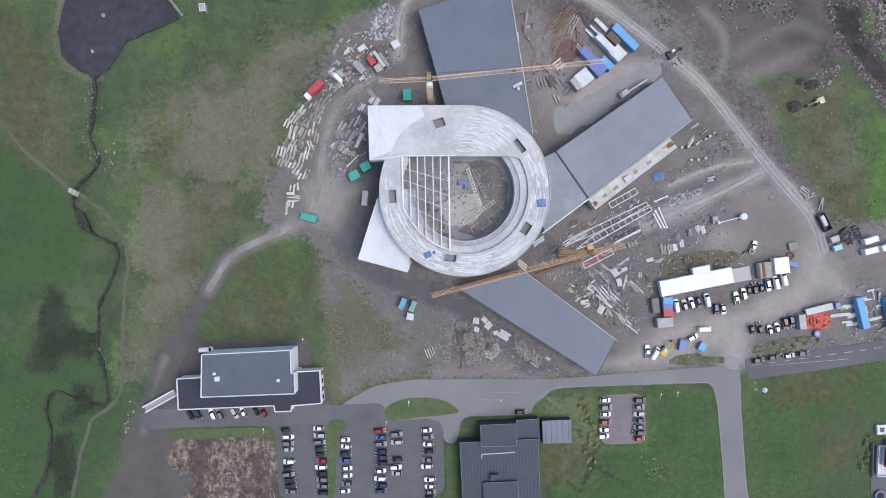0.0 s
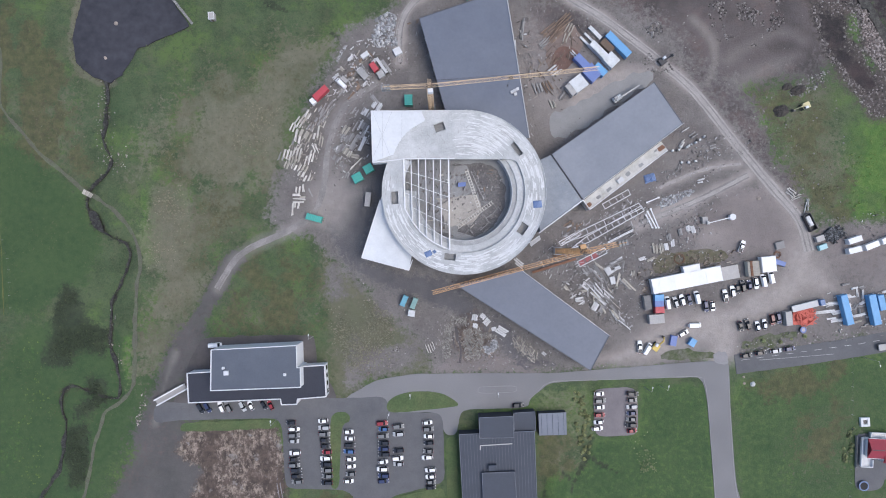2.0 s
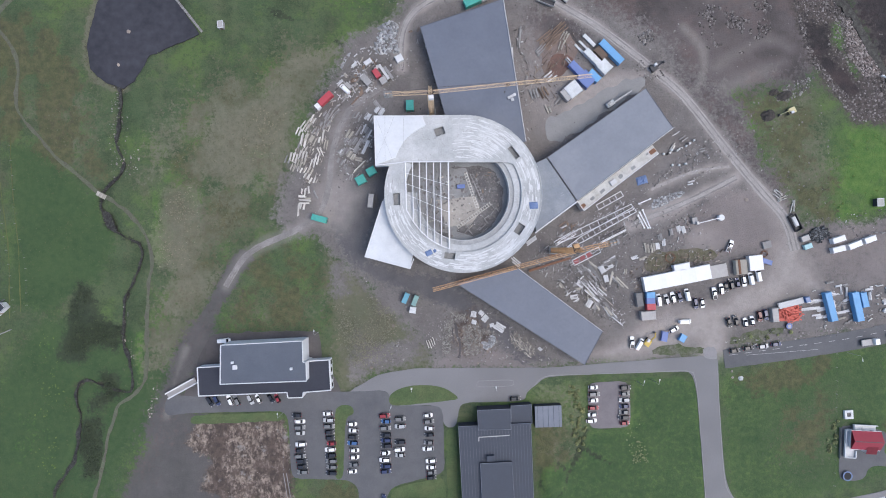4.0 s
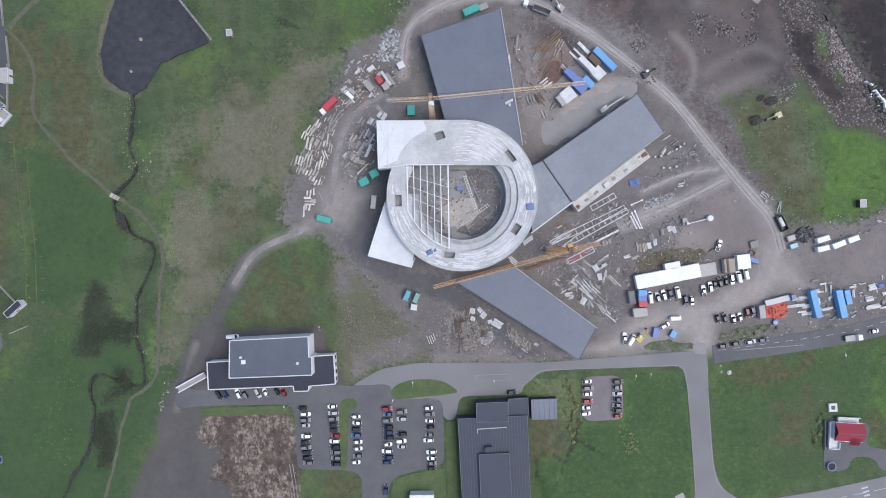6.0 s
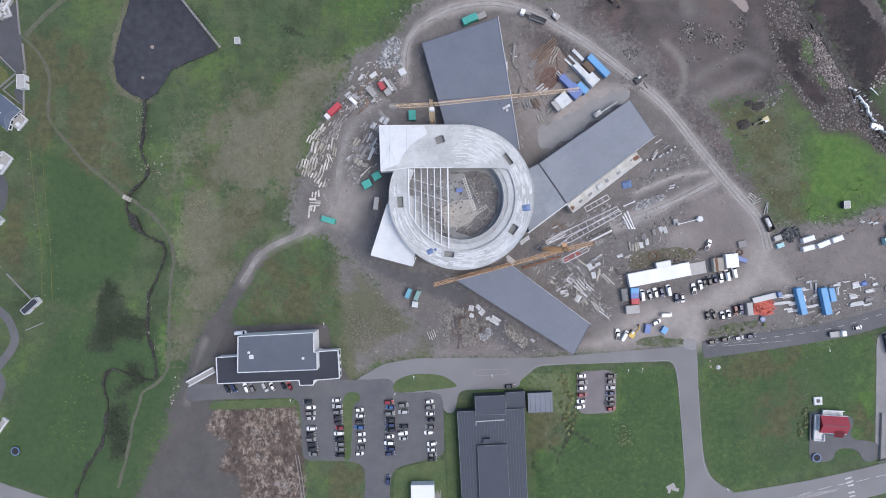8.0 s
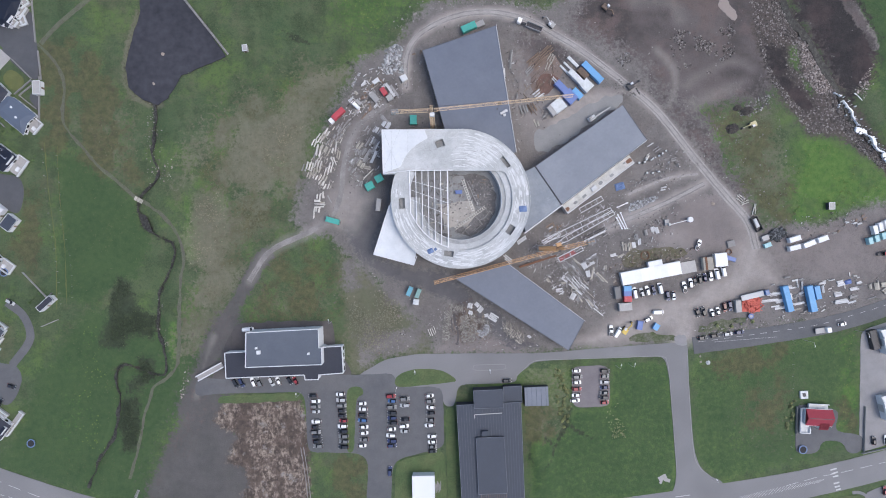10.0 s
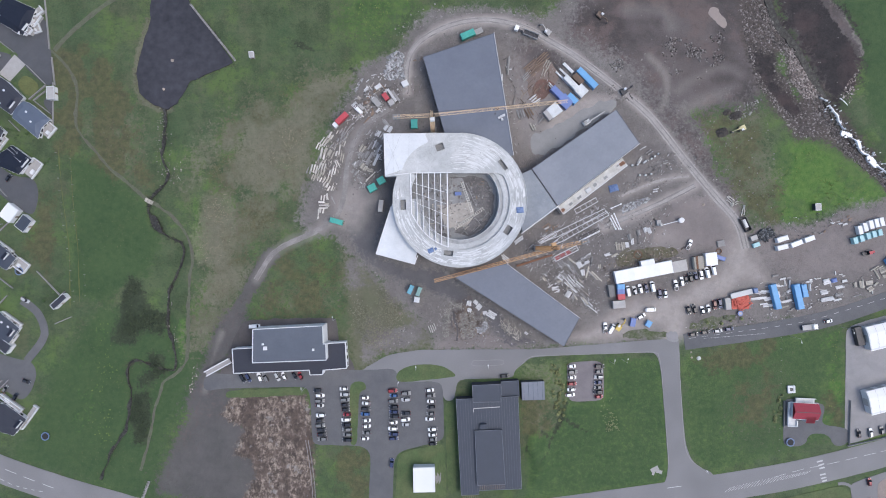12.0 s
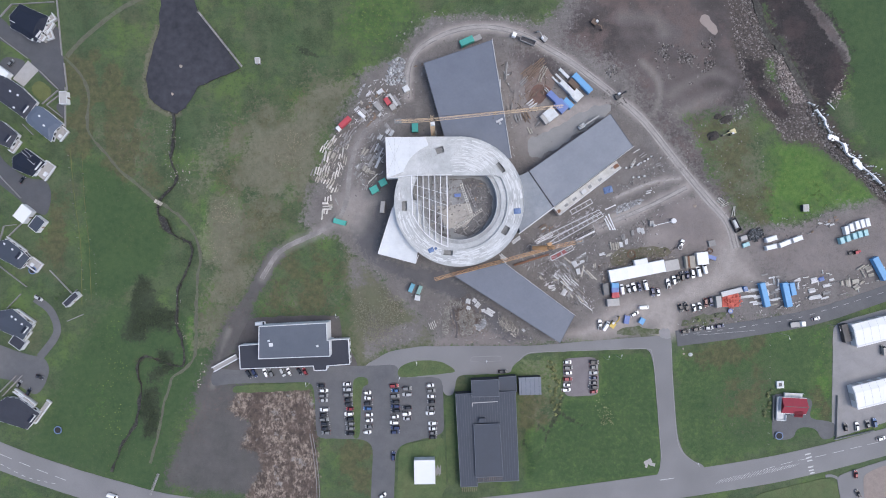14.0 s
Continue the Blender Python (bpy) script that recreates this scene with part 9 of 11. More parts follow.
yard(pairs(61.2, -7.5, 74.9, -1.8, 81.1, -8.0, 78.6, -15.5, 68.7, -16.7, 63.7, -13.0), 9, (-40, 28, 80, 30), ((3.0, 1.6), (2.2, 2.0), (6.0, 1.0)), (_grey, _white, _brown, _pale), "stack of %s boards on dirt", "boards in the middle yard", 50, (1, 3), 0.7)
yard(pairs(153.7, -21.9, 160.0, -21.9, 160.0, -31.4, 153.7, -28.5), 7, (5, 10), ((5.5, 1.6), (4.5, 2.0)), (_white, _white, _white), "stack of %s boards on the east yard", "boards in the east yard", 56, (1, 3), 0.3, name="timber_stack", category="timber stack")
yard(pairs(162.9, -15.0, 172.9, -15.0, 171.5, -30.0, 165.7, -30.0), 13, (10, 100, 20), ((4.0, 0.9), (2.5, 1.4)), (_white, _grey, _pale), "stack of %s boards on the east yard", "boards in the east yard", 57, (1, 3), 0.7, name="timber_stack", category="timber stack")
yard(pairs(50.0, 9.4, 53.8, 13.1, 57.5, 10.6, 53.8, 5.7, 43.8, -0.6, 38.8, -4.3), 12, (32, 35, 100), ((3.6, 0.7), (2.2, 1.0)), (_brown, _grey, _white), "heap of %s boards beside the wing", "boards beside the wing", 60, (1, 2), 0.8)
yard(pairs(181.5, 8.0, 200.2, 14.6, 203.1, 11.7, 185.8, 5.9), 9, (15, 60), ((2.4, 1.0), (1.8, 1.2)), (_grey, _brown, _white), "heap of %s scrap at the yard's edge", "scrap in the east yard", 64, (1, 2), 0.9, name="scrap_heap", category="scrap heap")
yard(pairs(27.6, 86.5, 30.1, 87.8, 30.1, 67.9, 28.1, 66.6), 3, (92,), ((6.0, 0.9),), (_grey, _white), "bundle of %s boards beside the north wing", "boards beside the north wing", 66, (1, 2), 0.1)
yard(pairs(-14.2, 97.6, -9.7, 97.6, -9.3, 84.3, -12.4, 71.0, -14.2, 84.3), 4, (80, 20), ((2.0, 1.0),), (_grey, _brown), "heap of %s boards beside the north wing", "boards beside the north wing", 67, (1, 2), 0.9)
random.seed(68)
yard(pairs(-8.4, 30.3, 1.3, 30.3, 2.4, 8.8, -3.0, 5.6, -10.5, 15.3), 18, (80, 10, 100), ((2.2, 0.7), (3.4, 0.4)), (_pale, _grey, _grey), "stack of %s boards in the courtyard", "boards in the courtyard", 68, (1, 3), 0.5, name="formwork_stack", category="formwork stack", base=COURT)
yard(pairs(7.7, 11.0, 20.6, 18.5, 23.8, 13.1, 16.3, 5.6, 7.7, 4.5), 17, (38, 38, 130), ((3.0, 0.6), (4.2, 0.4)), (_pale, _grey, _grey), "stack of %s boards in the courtyard", "boards in the courtyard", 69, (1, 3), 0.7, name="formwork_stack", category="formwork stack", base=COURT)
yard(pairs(3.4, 32.4, 20.6, 32.4, 22.8, 23.8, 16.3, 20.6, 11.0, 26.0, 3.4, 22.8), 9, (0, 70, 110), ((2.2, 0.7), (3.0, 0.5)), (_grey, _grey, _brown), "stack of %s boards in the courtyard", "boards in the courtyard", 70, (1, 2), 0.7, name="formwork_stack", category="formwork stack", base=COURT)

# single long stacks and panels that stand apart from the rest
for _x, _y, _a, _l, _w, _m, _n in (
        (63.1, -20.4, -41, 8.0, 0.9, _white, 2), (65.1, -19.3, -41, 6.0, 0.8, _grey, 2), (73.5, -14.4, -38, 7.6, 0.9, _grey, 2), (63.5, -9.5, -55, 7.0, 0.8, _grey, 2),
        (70.6, -5.5, 22, 6.0, 1.5, _grey, 3), (67.3, -9.1, -62, 2.8, 2.0, _white, 3), (69.0, -13.1, -80, 2.8, 1.8, _white, 3), (70.8, -8.0, 20, 2.4, 1.4, _white, 2),
        (69.9, -26.8, -50, 5.0, 0.9, _pale, 2), (72.6, -29.0, -50, 5.0, 0.9, _grey, 2), (58.0, -15.3, -35, 3.2, 2.4, _white, 3), (61.7, -23.7, 60, 3.4, 2.4, _white, 3), (64.4, -24.8, 60, 3.0, 2.0, _grey, 3), (55.5, -20.8, 10, 3.4, 1.8, _white, 3)):
    stack(_x, _y, _a, _l, _w, _m, "separate pile of %s beams on dark dirt" % {"pale_timber": "pale", "weathered_timber": "grey weathered", "white_wrapped_goods": "white"}[_m.name], "beams in the south yard", 2, _n, 0.15, "beam_bundle", "beam bundle")
random.seed(72)
_bleach = mat("bleached_timber", (0.56, 0.545, 0.505), 0.85, vary=0.15, piece=0.25)
_tone = {"pale_timber": "pale", "weathered_timber": "grey weathered", "white_wrapped_goods": "white", "brown_timber": "brown", "bleached_timber": "bleached"}


def stack_rows(rows, label, group, name="board_stack", category="board stack", loose=0.15, slim=1.0):
    """Rows of like stacks, lying side by side."""
    for x, y, angle, n, pitch, l, w, material in rows:
        w = round(w * slim, 2)
        for k in range(n):
            m = pose(x, y, 0, 0, 0, angle) @ Vector((random.uniform(-0.5, 0.5) * (n > 1), (k - (n - 1) / 2) * pitch, 0))
            stack(m.x, m.y, angle + random.uniform(-3, 3), round(l * random.choice((0.8, 0.9, 1.0)), 1), w, material, label % _tone[material.name], group, 2, 4 if w > 2 else 3 if w > 1.3 else 2, loose, name, category)


stack_rows(((-60.9, 49.5, 66, 2, 1.3, 4.0, 0.8, _bleach), (-58.6, 51.0, 58, 3, 1.2, 4.6, 0.8, _bleach), (-56.4, 52.8, 58, 2, 1.3, 5.0, 0.9, _pale), (-54.8, 54.4, 58, 2, 1.4, 3.4, 1.0, _bleach), (-58.9, 45.4, 78, 2, 1.6, 5.6, 1.2, _bleach), (-56.6, 46.5, 62, 2, 2.0, 3.4, 1.6, _pale), (-54.8, 44.9, 62, 2, 1.3, 4.0, 0.8, _pale), (-53.9, 49.2, 62, 2, 1.4, 3.2, 0.9, _grey), (-50.7, 47.4, 82, 1, 1.0, 5.2, 0.8, _bleach), (-49.4, 43.8, 75, 2, 1.0, 4.4, 0.7, _pale), (-52.3, 45.6, 70, 1, 1.0, 2.4, 1.2, _bleach), (-51.9, 40.7, 112, 2, 1.0, 4.2, 0.7, _bleach), (-60.9, 43.1, 64, 1, 1.0, 2.6, 1.2, _grey)), "stack of %s timber boards on dirt", "boards in the west yard", loose=0.4, slim=0.72)
stack_rows(((-65.6, 37.5, 72, 2, 1.5, 3.6, 0.9, _grey), (-63.1, 38.4, 76, 3, 1.3, 4.0, 0.9, _bleach), (-61.3, 35.3, 72, 3, 1.2, 5.2, 0.8, _pale), (-59.1, 39.3, 72, 3, 1.3, 4.6, 0.9, _bleach), (-59.1, 36.4, 74, 2, 1.4, 3.0, 1.0, _pale), (-55.0, 35.9, 72, 2, 1.3, 4.4, 0.8, _bleach), (-53.4, 37.5, 76, 2, 1.3, 5.0, 0.8, _bleach), (-59.8, 33.0, 60, 3, 1.4, 2.8, 0.9, _bleach), (-57.0, 32.5, 62, 3, 1.5, 2.8, 1.0, _pale), (-57.7, 30.1, 62, 2, 1.5, 2.6, 0.9, _bleach), (-55.7, 28.9, 62, 3, 1.3, 2.8, 0.9, _bleach), (-63.4, 34.1, 66, 2, 1.3, 3.2, 0.9, _pale)), "stack of %s timber boards on dirt", "boards in the west yard", loose=0.4, slim=0.72)
stack_rows(((-58.6, 19.5, 0, 2, 1.3, 5.6, 1.0, _bleach), (-59.5, 21.7, 4, 1, 1.0, 2.8, 1.4, _bleach), (-58.9, 24.0, 80, 2, 1.5, 3.4, 0.9, _bleach), (-56.8, 24.7, 95, 1, 1.0, 3.0, 1.1, _bleach), (-56.8, 20.8, 6, 1, 1.0, 2.2, 1.0, _pale), (-61.1, 15.9, 88, 1, 1.0, 4.8, 0.8, _bleach), (-59.5, 17.2, 80, 2, 1.5, 2.6, 1.1, _bleach), (-53.7, 22.4, 120, 1, 1.0, 4.6, 0.7, _grey)), "stack of %s timber boards on dirt", "boards in the west yard", loose=0.4, slim=0.72)
stack_rows(((-49.2, 52.8, 64, 2, 1.4, 3.0, 1.0, _grey), (-51.0, 51.5, 60, 2, 1.6, 2.6, 1.2, _grey), (-48.0, 55.1, 58, 3, 1.3, 3.4, 0.9, _grey), (-46.7, 57.3, 55, 3, 1.3, 3.0, 0.9, _grey), (-49.2, 56.4, 55, 2, 1.5, 2.4, 1.1, _grey), (-44.6, 58.7, 50, 2, 1.6, 2.4, 1.2, _grey)), "stack of %s timber boards on dirt", "boards in the west yard", loose=0.4, slim=0.72)
stack_rows(((-39.5, 48.1, 57, 2, 1.4, 4.6, 1.0, _pale), (-35.6, 49.5, 58, 1, 1.0, 5.6, 0.9, _grey), (-33.6, 50.1, 60, 1, 1.0, 6.0, 0.7, _white), (-32.0, 49.7, 58, 1, 1.0, 3.4, 2.2, _grey), (-31.1, 48.1, 62, 1, 1.0, 4.4, 0.7, _white), (-40.1, 44.7, 57, 2, 2.0, 2.6, 1.7, _grey), (-37.4, 45.2, 57, 1, 1.0, 3.4, 2.0, _grey), (-35.6, 43.6, 59, 1, 1.0, 6.2, 1.7, _grey), (-32.7, 42.5, 67, 1, 1.0, 7.8, 1.3, _white), (-32.7, 46.1, 60, 1, 1.0, 4.2, 1.8, _grey), (-36.5, 41.3, 58, 1, 1.0, 3.0, 2.0, _grey), (-40.8, 40.7, 57, 2, 1.9, 3.0, 1.5, _grey)), "pile of %s formwork panels on dirt", "panels beside the building", "panel_stack", "panel stack", 0.05)
stack_rows(((-38.8, 38.9, 57, 2, 2.0, 3.2, 1.6, _pale), (-35.6, 37.3, -14, 1, 1.0, 3.2, 1.6, _pale), (-35.4, 34.3, 46, 1, 1.0, 7.2, 0.5, _bleach), (-43.1, 40.2, 30, 2, 1.8, 2.2, 1.3, _grey), (-43.3, 36.6, 60, 2, 1.8, 2.6, 1.2, _grey), (-40.6, 33.7, 57, 2, 1.6, 2.6, 1.2, _grey), (-38.8, 29.8, 70, 1, 1.0, 3.0, 1.4, _grey), (-31.8, 55.5, 57, 1, 1.0, 3.4, 2.2, _white), (-29.5, 54.2, 57, 1, 1.0, 3.4, 2.0, _grey), (-36.3, 55.8, 57, 3, 1.5, 3.0, 0.6, _grey), (-27.1, 57.6, 57, 2, 2.3, 3.4, 1.8, _white), (-27.7, 60.3, -50, 1, 1.0, 4.2, 1.8, _grey)), "pile of %s formwork panels on dirt", "panels beside the building", "panel_stack", "panel stack", 0.05)
random.seed(73)
stack_rows(((12.9, -28.1, 80, 1, 1.0, 2.4, 2.3, _white), (13.1, -31.5, 78, 1, 1.0, 2.2, 2.1, _white), (16.2, -27.7, 52, 1, 1.0, 2.4, 2.3, _white), (17.8, -29.9, 52, 1, 1.0, 2.8, 2.4, _white), (23.9, -33.7, -33, 1, 1.0, 5.6, 3.2, _white), (20.7, -32.8, 10, 1, 1.0, 2.2, 1.6, _white), (41.0, -42.8, -38, 1, 1.0, 1.8, 1.3, _white)), "square pile of %s panels on stony ground", "panels south of the building", "panel_stack", "panel stack", 0.05)
stack_rows(((-5.2, -40.1, 112, 4, 1.0, 3.8, 0.3, _bleach),), "row of %s poles on thin grass", "poles south of the building", "pole_row", "poles", 0.1)

random.seed(75)
stack_rows(((87.4, -0.0, 98, 4, 1.2, 4.0, 0.9, _pale), (90.7, 0.6, 100, 1, 1.0, 3.0, 1.7, _white), (91.8, 4.3, 104, 1, 1.0, 3.4, 1.8, _grey), (93.3, 2.2, 100, 1, 1.0, 3.2, 1.5, _white), (96.3, 6.6, 102, 1, 1.0, 3.2, 1.5, _grey), (99.6, 8.0, 105, 1, 1.0, 3.0, 1.7, _white), (101.5, 7.7, 108, 1, 1.0, 3.0, 1.7, _white), (81.0, -4.2, 18, 1, 1.0, 2.6, 1.4, _white), (84.6, -4.4, 25, 1, 1.0, 4.2, 0.9, _pale), (75.0, -14.7, -47, 2, 0.9, 7.0, 0.6, _pale), (66.9, -9.4, -58, 1, 1.0, 3.6, 1.8, _white), (68.8, -13.1, -70, 1, 1.0, 3.6, 1.7, _white)), "stack of %s panels on dirt", "panels in the middle yard", "panel_stack", "panel stack", 0.1)
stack_rows(((62.8, -17.3, -48, 3, 1.2, 6.4, 0.5, _white), (66.6, -18.6, -42, 2, 1.0, 5.6, 0.5, _white), (31.0, -6.2, -40, 3, 0.8, 5.0, 0.6, _white), (37.4, 3.0, 36, 1, 1.0, 5.0, 1.8, _white), (58.6, -9.2, -55, 3, 1.1, 3.4, 0.7, _grey), (63.1, -10.8, -52, 2, 1.3, 9.5, 0.8, _grey)), "stack of %s panels on dirt", "panels in the middle yard", "panel_stack", "panel stack", 0.1)
stack_rows(((96.8, 42.0, 58, 2, 0.8, 4.4, 0.5, _bleach), (101.8, 46.1, 35, 2, 1.2, 3.2, 0.5, _grey), (98.7, 48.3, 30, 1, 1.0, 3.6, 0.4, _white), (104.5, 27.3, 15, 2, 1.0, 2.6, 0.6, _white), (109.5, 41.2, 18, 2, 0.9, 3.0, 0.6, _grey)), "pile of %s timber beside the east wing", "timber by the east wing", "timber_pile", "timber pile", 0.3)
stack_rows(((141.6, 22.5, 140, 3, 1.0, 5.0, 0.3, _bleach), (143.0, 20.5, 20, 2, 0.9, 4.4, 0.2, _bleach), (147.8, 17.4, 84, 2, 0.8, 5.4, 0.3, _bleach)), "%s dead branches beside the track", "branches by the track", "branch_pile", "branches", 1.0)


def drum(x, y, material, label):
    """A steel drum standing upright, with rolling hoops and a lid."""
    t = thing("drum", label, "drum", pose(x, y, 0.02), "drums by the east wing")
    bm = bmesh.new()
    cyl(bm, 0.42, 0, 1.1, 14)
    body = part("body", bm, material, t)
    for z in (0.35, 0.72, 1.04):
        bm = bmesh.new()
        cyl(bm, 0.45, z, z + 0.05, 14)
        part("hoop", bm, material, body)
    bm = bmesh.new()
    cyl(bm, 0.38, 1.1, 1.13, 14)
    part("lid", bm, material, t)


random.seed(76)
for _k in range(14):
    _q = Vector((94.0, 38.7)).lerp(Vector((106.4, 45.4)), _k / 13)
    _white_one = _k % 3 != 1
    drum(_q.x + random.gauss(0, 0.5), _q.y + random.gauss(0, 0.5), WORN_WHITE if _white_one else DARK_STEEL, "dusty white steel drum in a crooked row" if _white_one else "black steel drum in a crooked row")
for _x, _y in ((96.8, 34.8), (99.6, 34.8), (102.4, 35.4)):
    drum(_x, _y, WORN_WHITE, "dusty white steel drum standing apart")


def rebar_coil(x, y, r, label):
    """Loops of rusty bar lying on one another."""
    t = thing("rebar_coil", label, "rebar coil", pose(x, y, 0.03), "rebar coils")
    for k in range(5):
        bm = bmesh.new()
        n = 28
        cx, cy, rk = random.gauss(0, 0.15), random.gauss(0, 0.15), r * random.uniform(0.85, 1.05)
        ring = [(cx + rk * math.cos(2 * math.pi * i / n), cy + rk * math.sin(2 * math.pi * i / n), 0.08 + 0.09 * k) for i in range(n + 1)]
        for a, b in zip(ring, ring[1:]):
            bar(bm, a, b, 0.09)
        part("loop", bm, RUST, t)


rebar_coil(96.0, -4.2, 2.0, "rusty loops of reinforcing bar on scrubby ground")
rebar_coil(135.8, -2.6, 1.3, "rusty loops of reinforcing bar beside a cabin")
container(136.6, 1.2, 14, 3.4, 2.8, 1.0, TIMBER_GREY, "low grey timber crate on the gravel yard")
container(106.1, 11.3, 95, 2.6, 2.0, 1.2, GREY_PAINT, "small grey crate beside the lift")

random.seed(77)
stack_rows(((44.5, 87.6, 42, 6, 1.1, 9.0, 0.6, _brown), (48.8, 91.9, 42, 4, 1.0, 8.0, 0.6, _brown), (41.4, 83.9, 44, 3, 1.0, 6.0, 0.6, _grey), (51.5, 89.4, 60, 3, 1.1, 5.0, 0.5, _pale), (50.0, 85.7, 70, 2, 1.2, 4.0, 0.5, _pale)), "bundle of %s long beams on reddish dirt", "long beams in the north yard", "beam_bundle", "beam bundle", 0.5)
stack_rows(((45.3, 72.4, 38, 3, 1.3, 4.4, 0.6, _white), (46.9, 70.9, 38, 1, 1.0, 3.4, 0.8, _pale), (53.1, 79.0, -48, 2, 0.9, 4.2, 0.5, _white), (32.3, 88.8, 86, 1, 1.0, 9.0, 1.1, _grey), (38.4, 65.4, 110, 3, 1.3, 4.6, 0.7, _grey), (42.4, 65.8, 118, 3, 1.3, 5.0, 0.7, _brown), (45.3, 76.5, 60, 2, 1.2, 4.4, 0.6, _brown), (48.8, 61.7, 55, 2, 1.1, 4.4, 0.6, _grey), (44.5, 58.6, 110, 2, 1.2, 3.6, 0.6, _pale), (35.2, 70.9, 80, 1, 1.0, 3.4, 0.8, _grey)), "stack of %s boards on reddish dirt", "boards in the north yard", loose=0.4)
area("red_soil", pairs(44.5, 79.0, 47.8, 82.6, 53.7, 81.4, 56.2, 78.3, 51.5, 74.0, 48.8, 71.9, 44.1, 74.0), mat("rusty_soil", (0.15, 0.088, 0.07), 0.95, vary=0.3, scale=0.4, fine=3, stain=(0.1, 0.075, 0.066), stain_amount=0.8), "rust-stained red soil on the yard", 0.047, 0.5, 66, "yard")

random.seed(74)
for _x, _y, _a, _l, _w, _m, _n in (
        (188.7, -17.6, 15, 3.4, 2.8, _white, 3), (195.3, -20.2, 12, 4.2, 1.6, _white, 3), (197.6, -17.3, 15, 2.6, 1.2, _white, 2), (187.6, -22.8, 10, 3.4, 2.2, _white, 3), (189.0, -26.2, 10, 6.4, 2.0, _white, 3), (195.0, -24.2, 14, 4.2, 1.6, _grey, 3), (194.2, -26.5, 16, 4.0, 0.9, _white, 2), (197.9, -19.3, 15, 2.8, 0.8, _grey, 2), (206.0, -19.1, 100, 3.4, 2.4, _pale, 3), (209.7, -18.2, 10, 3.4, 2.2, _pale, 3), (210.0, -21.1, 35, 2.8, 2.6, _pale, 3), (202.8, -19.3, 100, 2.2, 1.4, _pale, 2), (216.6, -11.9, 25, 3.4, 2.6, _pale, 3), (217.5, -15.0, 15, 3.0, 1.6, _pale, 3), (213.4, -13.9, 118, 5.6, 0.7, _pale, 2), (212.3, -11.0, 30, 4.4, 0.6, _pale, 2)) + (
        (214.9, -10.7, 30, 4.0, 0.6, _pale, 2), (212.9, -18.8, 40, 2.6, 0.9, _pale, 2), (203.7, -24.5, 18, 4.6, 0.4, _grey, 2), (165.2, -24.2, 100, 3.2, 1.0, _white, 2), (169.2, -27.1, 12, 5.0, 1.0, _white, 3), (167.4, -23.9, 60, 2.6, 1.6, _grey, 2), (163.4, -14.7, 12, 3.4, 0.9, _grey, 2), (167.2, -16.2, 12, 2.8, 0.8, _white, 2), (180.1, -17.6, 8, 3.0, 1.0, _white, 2), (180.4, -20.5, 95, 3.6, 1.0, _white, 2)):
    stack(_x, _y, _a, _l, _w, _m, "neat pile of %s goods on the east yard" % {"pale_timber": "pale", "weathered_timber": "grey weathered", "white_wrapped_goods": "white"}[_m.name], "goods in the east yard", 2, _n, 0.1, "goods_stack", "goods stack")
_t = thing("tarpaulin", "blue tarpaulin over goods on the yard", "tarpaulin", pose(192.5, -17.0, 0.05, 0, 0, 15), "tarpaulins")
_bm = bmesh.new()
bmesh.ops.create_grid(_bm, x_segments=8, y_segments=8, size=0.5)
for _v in _bm.verts:
    _v.co = Vector((_v.co.x * 3.2, _v.co.y * 2.2, 0.9 - 14 * max(abs(_v.co.x), abs(_v.co.y)) ** 4 + 0.12 * noise.noise((_v.co.x * 4, _v.co.y * 4, 6.0))))
bmesh.ops.solidify(_bm, geom=list(_bm.faces), thickness=0.04)
part("sheet", _bm, NAVY_PAINT, _t)
_t = thing("tractor", "small red tractor parked on the east yard", "tractor", pose(209.4, -3.3, 0.05, 0, 0, 12))
_bm = bmesh.new()
box(_bm, 0.1, -0.5, 0.6, 2.4, 0.5, 1.4, None, 0.12)
part("bonnet", _bm, RED_PAINT, _t)
_bm = bmesh.new()
box(_bm, -1.3, -0.7, 0.8, 0.1, 0.7, 2.5, None, 0.15)
_cab = part("cab", _bm, GLASS, _t, "dark glazed cab")
_bm = bmesh.new()
box(_bm, -1.35, -0.75, 2.5, 0.15, 0.75, 2.62, None, 0.04)
part("cab_roof", _bm, RED_PAINT, _cab)
_bm = bmesh.new()
box(_bm, -3.6, -0.8, 0.4, -1.4, 0.8, 0.9, None, 0.08)
part("loader", _bm, DARK_STEEL, _t)
wheel_set(_t, (-0.8,), 0.85, 0.75)
wheel_set(_t, (1.7,), 0.75, 0.5)
_t = thing("cable_drum", "blue cable drum lying flat beside red formwork", "cable drum", pose(145.9, -33.1, 0.05))
for _z, _h in ((0.0, 0.12), (0.9, 0.12)):
    _bm = bmesh.new()
    cyl(_bm, 1.25, _z, _z + _h, 20)
    part("flange", _bm, NAVY_PAINT if _z else DARK_STEEL, _t)
_bm = bmesh.new()
cyl(_bm, 0.7, 0.12, 1.1, 16)
part("core", _bm, GREY_PAINT, _t)
# plain dark box put where a dark blob lies west of the hall
container(203.4, -44.1, 104, 9.0, 3.2, 2.6, DARK_STEEL, "dark box beside the white hall")

